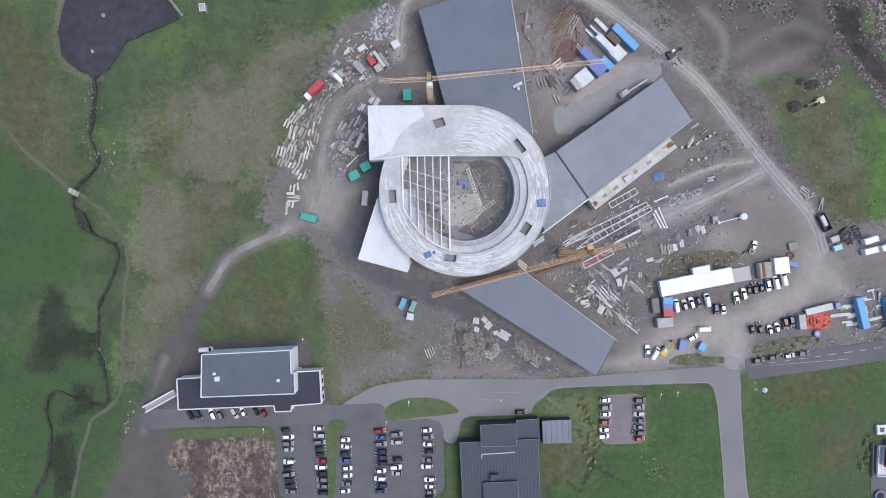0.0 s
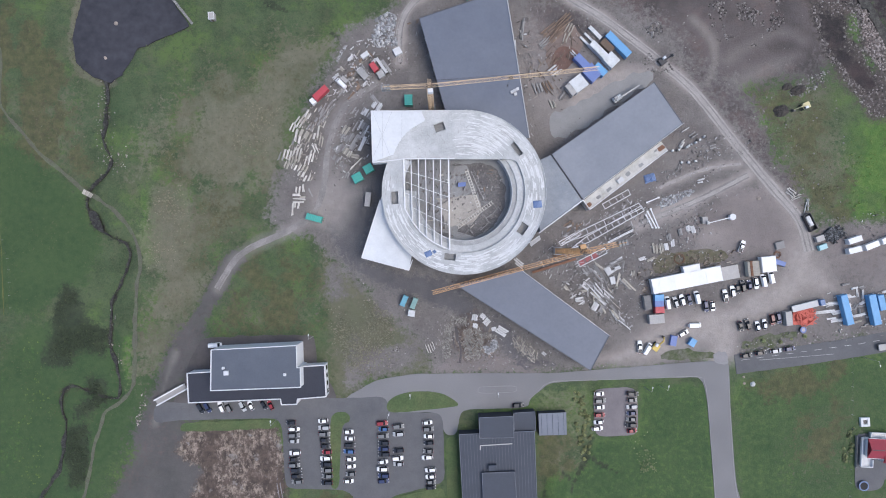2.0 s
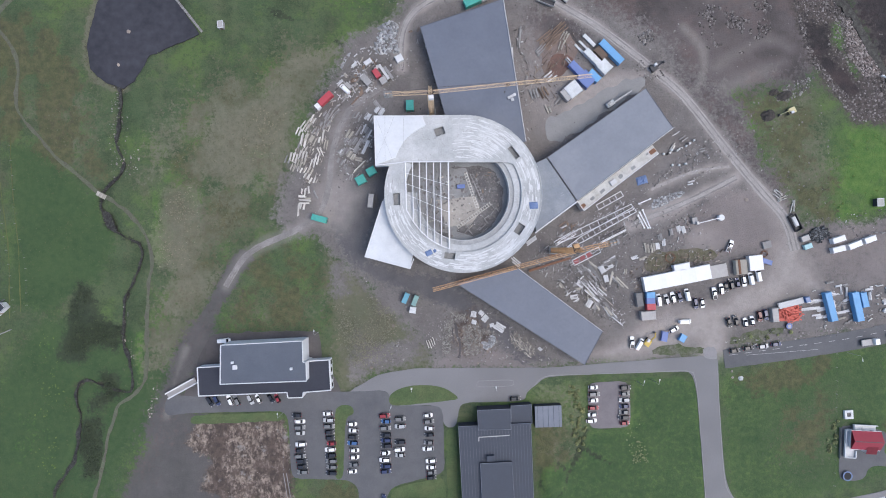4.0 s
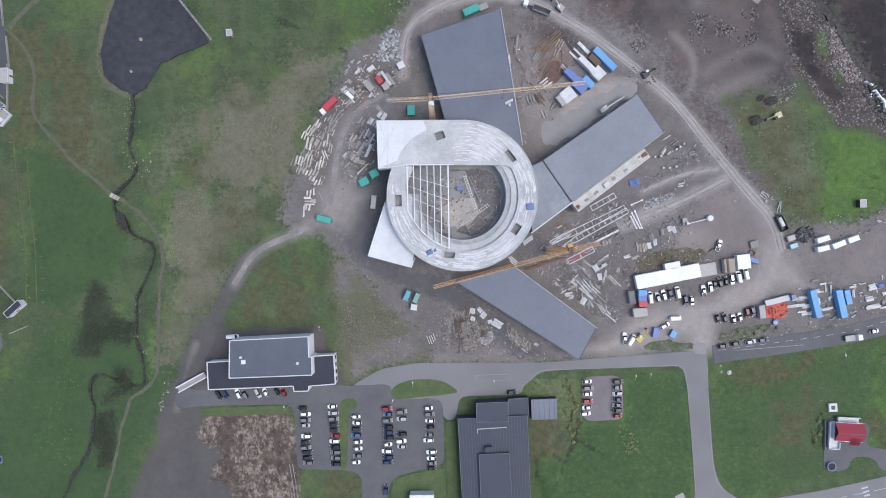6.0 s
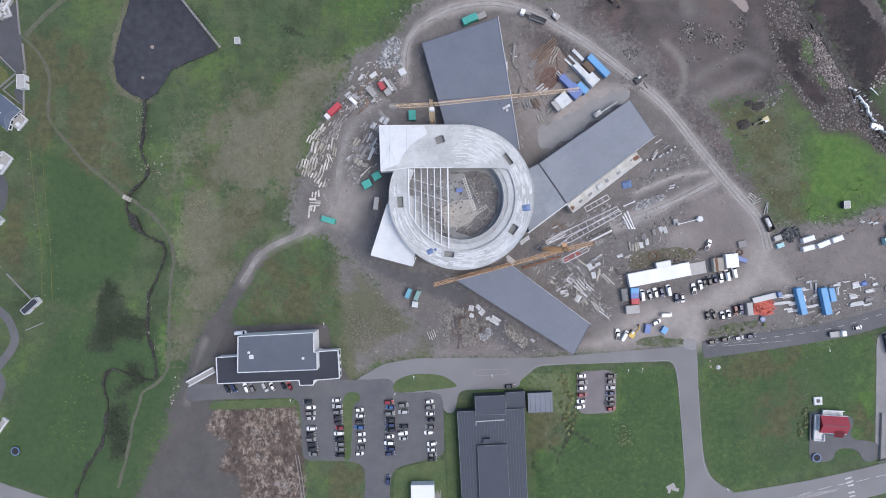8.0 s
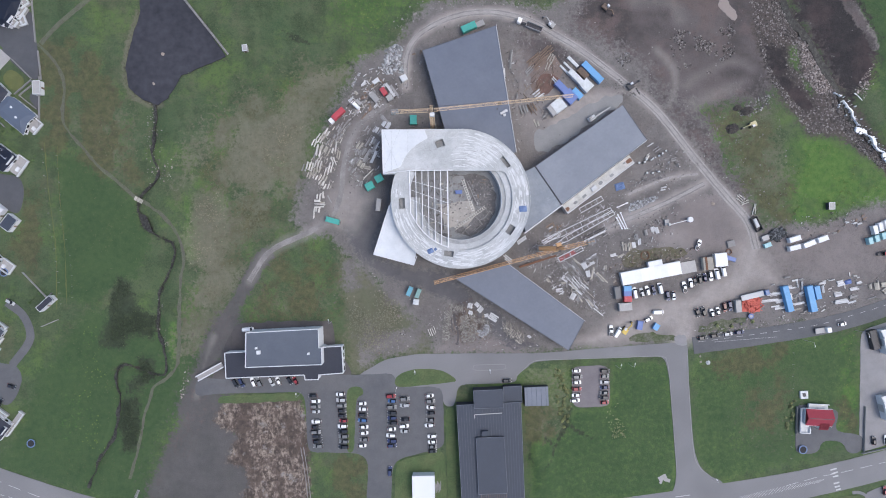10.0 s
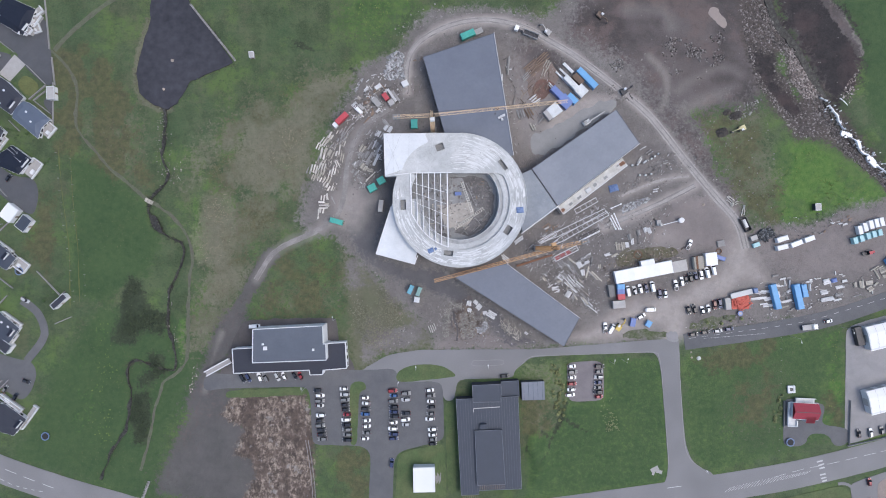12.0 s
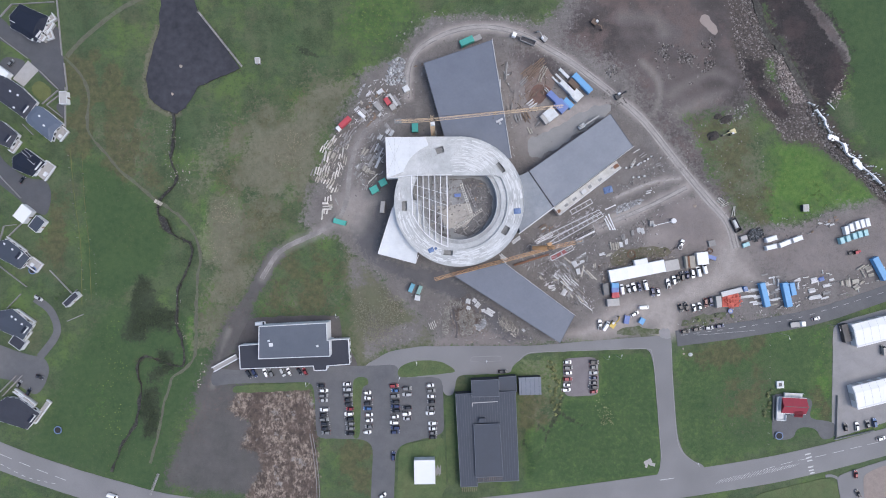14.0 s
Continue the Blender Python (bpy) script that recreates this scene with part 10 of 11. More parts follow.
# ---- loose sticks, offcuts and small goods too small to pick apart ----
def offcuts(name, outline, count, length, width, height, angles, material, label, seed, base=0.02):
    """Small boards, blocks and offcuts strewn over a stretch of the plan, as one mesh."""
    r = np.random.default_rng(seed)
    xs, ys = np.array([p[0] for p in outline]), np.array([p[1] for p in outline])
    x, y = r.uniform(xs.min(), xs.max(), count * 5), r.uniform(ys.min(), ys.max(), count * 5)
    keep = inside(outline, x, y)
    x, y = x[keep][:count], y[keep][:count]
    n = len(x)
    l = length[0] + (length[1] - length[0]) * r.random(n) ** 2
    w = r.uniform(*width, n)
    h = r.uniform(*height, n)
    z = base + r.uniform(0, 0.25, n)
    a = np.radians(np.array(angles)[r.integers(0, len(angles), n)] + r.normal(0, 9, n))
    c, s = np.cos(a), np.sin(a)
    v = []
    for dz in (0, 1):
        for sx, sy in ((-1, -1), (1, -1), (1, 1), (-1, 1)):
            px, py = sx * l / 2, sy * w / 2
            v.append(np.stack([x + px * c - py * s, y + px * s + py * c, z + dz * h - 0.02], -1))
    v = np.stack(v, 1).reshape(-1, 3)
    f = np.array([(4, 5, 6, 7), (0, 1, 5, 4), (1, 2, 6, 5), (2, 3, 7, 6), (3, 0, 4, 7)])
    f = (f[None] + 8 * np.arange(n)[:, None, None]).reshape(-1, 4)
    me = bpy.data.meshes.new(name)
    me.from_pydata(v.tolist(), [], f.tolist())
    me.materials.append(material)
    return tagged(new(name, me), label, "building litter", "", "stuff")


def island_mat(name, a, b, c):
    """A material in which every loose piece takes its own tone out of three."""
    m = bpy.data.materials.new(name)
    m.use_nodes = True
    nt = m.node_tree
    geo = nt.nodes.new("ShaderNodeNewGeometry")
    ramp_node = nt.nodes.new("ShaderNodeValToRGB")
    e = ramp_node.color_ramp.elements
    e[0].color, e[1].color = (*a, 1), (*c, 1)
    e.new(0.5).color = (*b, 1)
    nt.links.new(geo.outputs["Random Per Island"], ramp_node.inputs["Fac"])
    nt.links.new(ramp_node.outputs["Color"], nt.nodes["Principled BSDF"].inputs["Base Color"])
    nt.nodes["Principled BSDF"].inputs["Roughness"].default_value = 0.85
    return m


MIX_GREY = island_mat("mixed_grey_offcuts", (0.06, 0.055, 0.052), (0.22, 0.21, 0.2), (0.55, 0.55, 0.55))
MIX_PALE = island_mat("mixed_pale_offcuts", (0.1, 0.088, 0.075), (0.3, 0.275, 0.24), (0.55, 0.52, 0.46))
MIX_BROWN = island_mat("mixed_brown_offcuts", (0.07, 0.055, 0.045), (0.17, 0.13, 0.1), (0.35, 0.31, 0.27))
MIX_DARK = island_mat("mixed_dark_scrap", (0.02, 0.02, 0.022), (0.05, 0.055, 0.06), (0.16, 0.17, 0.18))
MIX_WHITE = island_mat("mixed_white_offcuts", (0.22, 0.2, 0.18), (0.42, 0.41, 0.39), (0.68, 0.68, 0.67))
WEST_YARD = pairs(-58.7, 26.8, -64.7, 36.8, -59.5, 48.0, -54.2, 58.4, -45.3, 61.6, -47.8, 49.2, -50.8, 38.0, -52.2, 26.8)
offcuts("west_offcuts", WEST_YARD, 170, (0.6, 3.0), (0.12, 0.45), (0.08, 0.3), (66, 66, 72, 154), MIX_PALE, "pale boards and offcuts strewn on dirt", 141)
offcuts("panel_offcuts", pairs(-41.3, 49.2, -32.1, 57.9, -27.9, 53.7, -27.9, 41.2, -33.3, 32.3, -41.3, 26.8, -44.8, 31.3, -43.3, 40.5), 130, (0.4, 2.2), (0.15, 0.7), (0.1, 0.5), (58, 58, 148), MIX_GREY, "grey panels and offcuts strewn on dirt", 142)
offcuts("muddy_offcuts", pairs(-48.3, 61.6, -42.0, 74.1, -35.8, 84.0, -27.9, 85.3, -20.9, 79.1, -20.9, 71.6, -30.8, 65.4, -42.0, 59.2), 240, (0.4, 2.6), (0.15, 0.7), (0.1, 0.6), (-50, 40, 55, 10), MIX_GREY, "mixed building litter on muddy ground", 143)
offcuts("south_offcuts", pairs(47.5, -15.5, 56.2, -8.0, 65.0, -9.3, 73.7, -23.0, 76.6, -32.9, 67.4, -30.4, 56.2, -23.0), 190, (0.25, 2.2), (0.12, 0.6), (0.1, 0.4), (-48, -48, 42, 20, 85), MIX_GREY, "grey beams and offcuts strewn on dirt", 144)
offcuts("middle_offcuts", pairs(62.5, -8.0, 78.6, -0.6, 94.8, 9.4, 104.8, 10.6, 103.5, 1.9, 91.1, -5.5, 81.1, -15.5, 68.7, -18.0), 130, (0.25, 1.3), (0.1, 0.4), (0.1, 0.3), (30, 98, -40, 10), MIX_GREY, "mixed building litter strewn on dirt", 145)
offcuts("truss_offcuts", pairs(36.3, -5.5, 47.5, 3.2, 56.2, 10.6, 81.1, 21.8, 84.9, 9.4, 63.7, -3.0, 43.8, -13.0), 420, (0.25, 2.4), (0.1, 0.45), (0.1, 0.3), (28, 30, 118, 60), MIX_GREY, "building litter among steel trusses", 146)
offcuts("north_offcuts", pairs(35.1, 76.6, 43.8, 89.0, 53.8, 94.0, 56.2, 90.3, 51.3, 76.6, 47.5, 64.1, 36.3, 60.4), 70, (0.5, 5.0), (0.1, 0.4), (0.1, 0.3), (42, 42, 130, 80), MIX_BROWN, "brown boards and offcuts on reddish dirt", 147)
offcuts("wing_offcuts", pairs(28.4, 94.0, 35.1, 94.0, 37.6, 69.1, 36.3, 44.2, 30.1, 46.7), 70, (0.3, 2.0), (0.1, 0.5), (0.1, 0.4), (90, 20, 130), MIX_GREY, "building litter beside the north wing", 148)
offcuts("east_offcuts", pairs(91.1, 29.3, 104.8, 43.7, 113.5, 46.7, 113.5, 38.0, 101.0, 29.3), 110, (0.2, 1.3), (0.08, 0.35), (0.1, 0.3), (35, 125, 80), MIX_GREY, "building litter beside the east wing", 149)
offcuts("cabin_offcuts", pairs(78.6, -8.0, 96.1, -3.0, 118.5, -0.6, 118.5, -6.0, 91.1, -10.5, 81.1, -20.5), 160, (0.3, 1.8), (0.1, 0.5), (0.1, 0.4), (10, 100, 50), MIX_BROWN, "scrap and litter behind the cabins", 150)
offcuts("yard_offcuts", pairs(153.7, -18.5, 197.3, -12.7, 197.3, -28.5, 177.2, -32.9, 157.1, -34.3), 70, (0.4, 3.2), (0.12, 0.6), (0.1, 0.4), (12, 12, 100), MIX_WHITE, "white boards and offcuts on the yard", 151)
offcuts("edge_offcuts", pairs(151.4, 10.3, 162.9, 13.1, 200.2, 18.3, 203.1, 11.7, 183.0, 5.1, 160.0, 1.6), 75, (0.2, 1.2), (0.08, 0.4), (0.1, 0.4), (20, 110, 60), MIX_GREY, "scrap along the yard's edge", 152)
offcuts("bay_offcuts", pairs(200.2, -18.5, 220.3, -8.4, 227.5, -12.7, 214.6, -22.8, 201.7, -24.8), 30, (0.4, 1.8), (0.12, 0.6), (0.1, 0.4), (15, 105, 40), MIX_WHITE, "pale boards and offcuts on the yard", 153)
offcuts("ledge_offcuts", pairs(28.0, -36.5, 31.1, -35.6, 35.2, -38.7, 39.2, -42.8, 37.4, -46.1, 31.8, -43.9, 28.9, -40.5), 210, (0.4, 3.4), (0.06, 0.22), (0.06, 0.2), (-38, -50, 60, 110), MIX_PALE, "poles and litter beside the south wing", 154)
offcuts("court_offcuts", pairs(-11.6, 32.4, 22.8, 32.4, 26.0, 21.7, 20.6, 7.7, 5.6, 3.4, -8.4, 13.1), 80, (0.3, 2.4), (0.1, 0.5), (0.1, 0.5), (82, 10, 40, 130), MIX_GREY, "boards and litter on the courtyard floor", 155, COURT)
offcuts("shore_offcuts", pairs(119.7, -40.0, 137.0, -34.3, 145.6, -34.3, 131.2, -41.5), 30, (0.3, 1.4), (0.1, 0.4), (0.1, 0.3), (10, 60), MIX_GREY, "litter at the yard's edge", 156)

offcuts("black_scrap", pairs(154.3, 5.5, 156.8, 7.8, 160.1, 8.4, 161.7, 6.7, 160.5, 3.8, 157.4, 3.2, 155.1, 3.6), 420, (0.3, 1.6), (0.15, 0.6), (0.1, 0.9), (20, 70, 120, 160), MIX_DARK, "heap of black scrap at the yard's edge", 157)
MIX_LITTER = island_mat("mixed_site_litter", (0.05, 0.046, 0.044), (0.19, 0.18, 0.17), (0.45, 0.445, 0.44))
offcuts("site_litter", pairs(40.7, 1.6, 62.3, 14.6, 93.9, 34.7, 119.7, 51.9, 128.9, 39.0, 119.7, 33.8, 91.0, 18.3, 114.0, 21.7, 126.9, 26.1, 108.2, 10.3, 116.9, -1.2, 91.0, -9.9, 83.0, -18.5, 79.5, -28.5, 70.9, -34.3, 56.5, -21.4, 33.5, -7.6), 900, (0.15, 1.1), (0.08, 0.35), (0.05, 0.3), (28, 118, -45, 45, 80), MIX_LITTER, "small mixed litter trodden into the site's dirt", 158)
offcuts("north_litter", pairs(33.0, 97.9, 47.9, 102.2, 62.3, 90.7, 58.0, 76.4, 46.5, 57.7, 35.0, 47.6, 32.1, 67.7), 170, (0.15, 1.0), (0.08, 0.3), (0.05, 0.25), (40, 130, 85), MIX_LITTER, "small mixed litter beside the north wing", 159)
offcuts("west_litter", pairs(-48.4, 41.9, -41.2, 57.7, -26.8, 76.4, -18.2, 90.7, -13.9, 76.4, -26.8, 63.4, -34.0, 53.4, -41.2, 30.4), 320, (0.15, 0.9), (0.08, 0.3), (0.05, 0.25), (60, 150, 20), MIX_LITTER, "small mixed litter along the site track", 160)
offcuts("south_litter", pairs(-3.8, -30.0, 13.4, -24.2, 27.8, -31.4, 50.8, -45.8, 45.0, -49.5, 1.9, -48.4), 420, (0.15, 0.9), (0.08, 0.3), (0.05, 0.25), (60, 150, -35), MIX_LITTER, "small mixed litter south of the building", 161)

# ---- stones, rubble and plants ----
STONE_BANK = island_mat("bank_stones", (0.026, 0.022, 0.02), (0.105, 0.092, 0.086), (0.28, 0.255, 0.24))
STONE_SPIT = island_mat("spit_stones", (0.06, 0.048, 0.043), (0.21, 0.172, 0.155), (0.46, 0.41, 0.385))
STONE_MIX = island_mat("site_stones", (0.06, 0.054, 0.051), (0.16, 0.148, 0.14), (0.34, 0.325, 0.31))


def scatter(name, outline, count, size, material, label, seed, flat=0.6, z=-0.05, clump=0.0, category="stones", avoid=(), level=None):
    """Uneven stones over a stretch of the plan, as one mesh."""
    r = np.random.default_rng(seed)
    xs, ys = np.array([p[0] for p in outline]), np.array([p[1] for p in outline])
    x, y = r.uniform(xs.min(), xs.max(), count * 6), r.uniform(ys.min(), ys.max(), count * 6)
    keep = inside(outline, x, y)
    for a in avoid:
        keep &= ~inside(a, x, y)
    if clump:
        f = np.array([noise.noise((a * 0.12, b * 0.12, seed)) + 0.5 * noise.noise((a * 0.4, b * 0.4, seed)) for a, b in zip(x, y)])
        keep &= f > clump * r.uniform(0.2, 1.0, len(f))
    x, y = x[keep][:count], y[keep][:count]
    base = np.array([(0, 0, 1), (1, 0, 0.1), (0.3, 0.95, 0), (-0.8, 0.6, 0.1), (-0.8, -0.6, 0), (0.3, -0.95, 0.1)])
    faces = [(0, 1, 2), (0, 2, 3), (0, 3, 4), (0, 4, 5), (0, 5, 1)]
    verts, tris = [], []
    for k in range(len(x)):
        s = size[0] + (size[1] - size[0]) * r.random() ** 2.5
        v = base * r.uniform(0.65, 1.3, (6, 1)) * s
        v[:, 2] *= flat
        a = r.uniform(0, 6.28)
        v[:, :2] = v[:, :2] @ np.array([[math.cos(a), math.sin(a)], [-math.sin(a), math.cos(a)]])
        verts.append(v + (x[k], y[k], level if level is not None else z + (ground_z(x[k], y[k]) if z <= 0 else 0)))
        tris += [tuple(i + 6 * k for i in f) for f in faces]
    me = bpy.data.meshes.new(name)
    me.from_pydata(np.concatenate(verts).tolist(), [], tris)
    me.materials.append(material)
    return tagged(new(name, me), label, category, "", "stuff")


scatter("river_stones", RIVER_BANK, 12000, (0.12, 0.6), STONE_BANK, "grey boulders on the river bank", 71, 0.6, -0.08, 0.0, "stones", (GULLY_DARK,))
scatter("gully_stones", RIVER_DARK, 60, (0.15, 0.5), STONE_DARK, "dark rocks in the gully", 72, 0.6, -0.1)
scatter("site_rubble", pairs(108.0, 104.0, 139.0, 108.0, 139.0, 92.0, 128.0, 82.1, 108.2, 85.0), 1500, (0.12, 0.7), STONE_BANK, "loose stones on bare ground", 73, 0.8, -0.08, 0.32)
scatter("rubble_heap", turned_rect(86.1, 89.0, 6.5, 5.0, 30), 150, (0.15, 0.7), STONE_MIX, "small heap of pale rubble", 171, 0.8, 0.01)
scatter("machine_rubble", pairs(81.8, 79.2, 91.0, 79.2, 93.9, 72.0, 86.7, 70.6, 79.5, 74.9), 120, (0.15, 0.6), STONE_MIX, "rubble round the excavator", 172, 0.7, 0.01)
scatter("grass_edge_stones", pairs(139.9, 63.4, 148.5, 70.6, 157.1, 72.0, 154.2, 66.3, 144.2, 60.5), 200, (0.15, 0.7), STONE_MIX, "rubble at the grass edge", 173, 0.7, 0)
scatter("north_rubble", pairs(50.8, 119.5, 157.1, 131.0, 154.2, 87.8, 119.7, 70.6, 91.0, 90.7, 62.3, 102.2), 260, (0.1, 0.45), STONE_MIX, "loose dark stones on bare ground", 74, 0.6, -0.08)
scatter("west_rubble", pairs(-26.8, 93.6, -21.1, 97.0, -19.1, 93.6, -18.8, 82.7, -26.8, 82.1, -29.1, 85.0), 420, (0.2, 1.0), island_mat("white_rubble", (0.15, 0.15, 0.15), (0.29, 0.293, 0.297), (0.46, 0.465, 0.47)), "heap of broken white concrete", 75, 0.9, 0)
scatter("south_rubble", pairs(17.1, -37.4, 20.7, -36.9, 22.5, -38.7, 21.6, -41.4, 17.6, -42.8, 16.2, -40.5), 240, (0.15, 0.75), bpy.data.materials["white_rubble"], "heap of broken white concrete", 76, 0.8, 0, 0.05)
scatter("south_stones", pairs(-5.4, -30.4, 17.1, -31.5, 23.9, -40.5, 21.6, -47.3, -0.9, -47.3, -7.7, -38.3), 330, (0.08, 0.4), STONE_MIX, "scattered stones and soil", 77, 0.7, -0.05, 0.1)
scatter("moor_stones", pairs(-21.2, -40.1, -18.0, -39.6, -14.9, -42.8, -17.1, -45.0, -20.7, -43.2), 45, (0.15, 0.45), STONE_MIX, "few pale stones in thin grass", 78, 0.7, -0.06, 0.0)
scatter("lone_stones", pairs(-32.5, -47.3, -18.9, -45.0, -14.4, -48.4, -30.2, -51.3), 7, (0.4, 0.8), STONE, "single pale boulders beside the road", 79, 0.8, -0.05)
MIX_STRAW = island_mat("mixed_straw_sticks", (0.14, 0.132, 0.118), (0.25, 0.238, 0.212), (0.43, 0.413, 0.378))
for _k, (_pts, _n) in enumerate(((pairs(0.9, -31.0, 4.3, -30.4, 3.6, -36.0, 2.9, -45.0, -0.5, -44.6, 0.0, -36.0), 420), (pairs(8.6, -33.3, 14.4, -31.5, 16.7, -36.0, 14.9, -45.0, 9.0, -45.5, 8.1, -38.3), 560), (pairs(3.2, -27.4, 9.5, -28.3, 9.9, -31.0, 3.6, -30.1), 120), (pairs(16.7, -34.2, 22.5, -35.6, 21.6, -36.9, 16.7, -36.5), 45))):
    offcuts("stick_heap", _pts, _n, (0.3, 1.6), (0.06, 0.2), (0.05, 0.16), (35, 80, 120, 150, 60), MIX_STRAW, "pale sticks and straw heaped on bare ground", 191 + _k)
strip("ditch", pairs(5.0, -31.9, 5.6, -34.2, 5.9, -37.1, 7.0, -39.4, 7.2, -42.8, 6.8, -46.8), 1.0, DARK_GRAVEL, "dark wet ditch dug in bare ground", 0.012, 0.3, 64, 0.9, "ditch")
strip("ditch", pairs(3.8, -33.7, 4.1, -36.9, 4.5, -40.1), 0.6, DARK_GRAVEL, "short dark ditch dug in bare ground", 0.012, 0.3, 65, 0.5, "ditch")
scatter("soil_rubble", BARE_SOIL, 500, (0.08, 0.35), STONE_PALE, "pale rubble strewn over brown soil", 79, 0.6, -0.06, 0.08)
scatter("track_stones", pairs(86.5, 17.5, 89.8, 20.4, 100.9, 24.3, 102.7, 22.8, 95.4, 18.8, 88.5, 15.9), 340, (0.12, 0.6), bpy.data.materials["white_rubble"], "pale rubble along the track", 80, 0.7, 0)
offcuts("dark_scrap", pairs(154.4, 3.5, 156.2, 8.0, 161.7, 9.1, 164.0, 5.8, 159.5, 2.0), 120, (0.3, 1.6), (0.15, 0.7), (0.2, 0.7), (20, 70, 120, 160), MIX_DARK, "black tyres and scrap at the yard's edge", 157)
scatter("site_stones", SITE_DIRT, 2800, (0.08, 0.42), STONE_MIX, "small stones and litter over the site", 81, 0.6, -0.02, 0.03, "stones", (GULLY_DARK, SITE_YARD, EAST_YARD, MID_YARD, APRON, NORTH_EARTH, WET_SHADED_DIRT))
scatter("edge_stones", pairs(-26.8, 108.0, -6.7, 119.5, 50.8, 115.2, 50.8, 108.0, 22.0, 114.3, -3.8, 112.3, -21.1, 99.3), 110, (0.15, 0.7), STONE, "pale stones along the site's edge", 82, 0.7, -0.05)
scatter("scrub_stones", SCRUB_EAST, 200, (0.12, 0.55), STONE, "stones in rough grass", 83, 0.7, -0.05)
scatter("stream_stones", pairs(-140.5, 69.0, -134.0, 69.0, -133.5, 52.0, -132.0, 36.0, -135.0, 28.5, -140.5, 28.5, -141.5, 50.0), 240, (0.1, 0.45), STONE, "grey stones along the stream", 84, 0.7, -0.05)
for _k, (_pts, _n, _m) in enumerate(((pairs(-138.1, 56.5, -136.0, 56.5, -135.8, 50.9, -138.1, 50.9), 40, STONE_MIX), (pairs(-136.2, 41.5, -128.5, 41.5, -128.5, 32.6, -133.4, 30.3, -136.2, 35.0), 60, STONE_SPIT), (pairs(-136.0, -24.8, -133.7, -24.8, -133.4, -31.8, -135.8, -32.6), 60, STONE_MIX), (pairs(-136.2, -38.9, -131.8, -38.9, -130.8, -47.1, -133.7, -48.3), 130, STONE_SPIT), (pairs(-122.4, -57.6, -119.1, -56.0, -122.4, -69.4, -124.7, -72.4, -125.7, -70.5), 70, STONE_SPIT))):
    scatter("bank_stones", _pts, _n, (0.12, 0.5), _m, "pale stones beside stream and lane", 181 + _k, 0.7, -0.03)
scatter("courtyard_rubble", pairs(-9.5, 30.3, 22.8, 31.4, 24.9, 19.6, 18.5, 6.7, 3.4, 4.5, -8.4, 15.3), 500, (0.15, 0.7), STONE, "rubble on the courtyard floor", 85, 0.7, COURT)
_white_rock = bpy.data.materials["white_rubble"]
for _pts, _n, _s in ((pairs(94.8, 9.9, 103.5, 14.4, 106.0, 13.1, 97.3, 8.1), 120, (0.1, 0.5)), (pairs(148.5, -40.0, 197.3, -32.9, 148.5, -35.7, 119.7, -39.2), 160, (0.1, 0.5)), (pairs(165.7, -31.4, 197.3, -24.2, 197.3, -28.5, 168.6, -34.3), 120, (0.1, 0.5))):
    scatter("yard_litter", _pts, _n, _s, STONE_MIX, "pale litter on the yard", 86 + _n, 0.6, 0)

# white water in the river, broken up by rocks
def foam_edge(pts, seed):
    """A torn outline of foam."""
    out = []
    for x, y in ragged_outline(rounded(pts), 0.9, 0.3, seed):
        out.append((x + 0.45 * noise.noise((x * 1.7, y * 1.7, seed)) + 0.2 * noise.noise((x * 4, y * 4, seed)), y + 0.45 * noise.noise((x * 1.7, y * 1.7, seed + 5)) + 0.2 * noise.noise((x * 4, y * 4, seed + 5))))
    return out


for _pts in (pairs(195.9, 54.8, 197.6, 57.2, 200.6, 56.2, 202.6, 53.6, 200.4, 54.2, 197.8, 53.2), pairs(209.2, 44.0, 211.8, 44.3, 213.6, 41.0, 214.2, 38.2, 212.6, 38.9, 210.8, 41.1), pairs(205.4, 65.4, 207.6, 64.2, 209.4, 60.9, 207.9, 60.7), pairs(186.8, 51.8, 189.6, 52.2, 191.2, 50.6, 188.7, 50.4)):
    _bm = bmesh.new()
    slab_with_holes(_bm, foam_edge(_pts, _pts[0][0]), [], -1.4, -0.35)
    structure("rapids", _bm, FOAM, "white foaming water over river rocks", "white water")
random.seed(90)
_flow = smooth_line(RIVER_LINE, 0.7)
_bm = bmesh.new()
for _k in range(110):
    _q = _flow[int(len(_flow) * (0.5 + 0.42 * random.random()))]
    _x, _y = _q.x + random.gauss(0, 1.6), _q.y + random.gauss(0, 1.6)
    _r = random.uniform(0.1, 0.38)
    _s = 1.0
    prism(_bm, [(_x + _r * random.uniform(0.5, 1.2) * math.cos(a * 0.9), _y + _r * random.uniform(0.5, 1.2) * math.sin(a * 0.9)) for a in range(7)], -1.6, -0.45 + 0.001 * _k)
structure("river_foam", _bm, FOAM, "specks of white foam on the river", "white water")
for _pts, _w in ((pairs(191.0, 69.5, 193.3, 66.0, 195.0, 63.7, 196.2, 60.3, 197.9, 57.4), 0.9), (pairs(198.5, 56.8, 201.9, 52.8, 205.1, 51.1, 206.2, 47.0, 210.0, 44.7, 213.4, 40.1), 0.8), (pairs(214.0, 40.1, 219.2, 36.1, 223.8, 31.5), 1.0), (pairs(179.5, 71.8, 180.7, 73.5), 0.6), (pairs(186.4, 72.9, 189.9, 71.8), 0.7), (pairs(196.2, 72.9, 200.2, 68.9), 0.5)):
    _bm = bmesh.new()
    ribbon(_bm, _pts, _w * 0.5, -1.5, -0.3, 0.9, _pts[0][0])
    structure("rapids", _bm, FOAM, "white foaming water over river rocks", "white water")
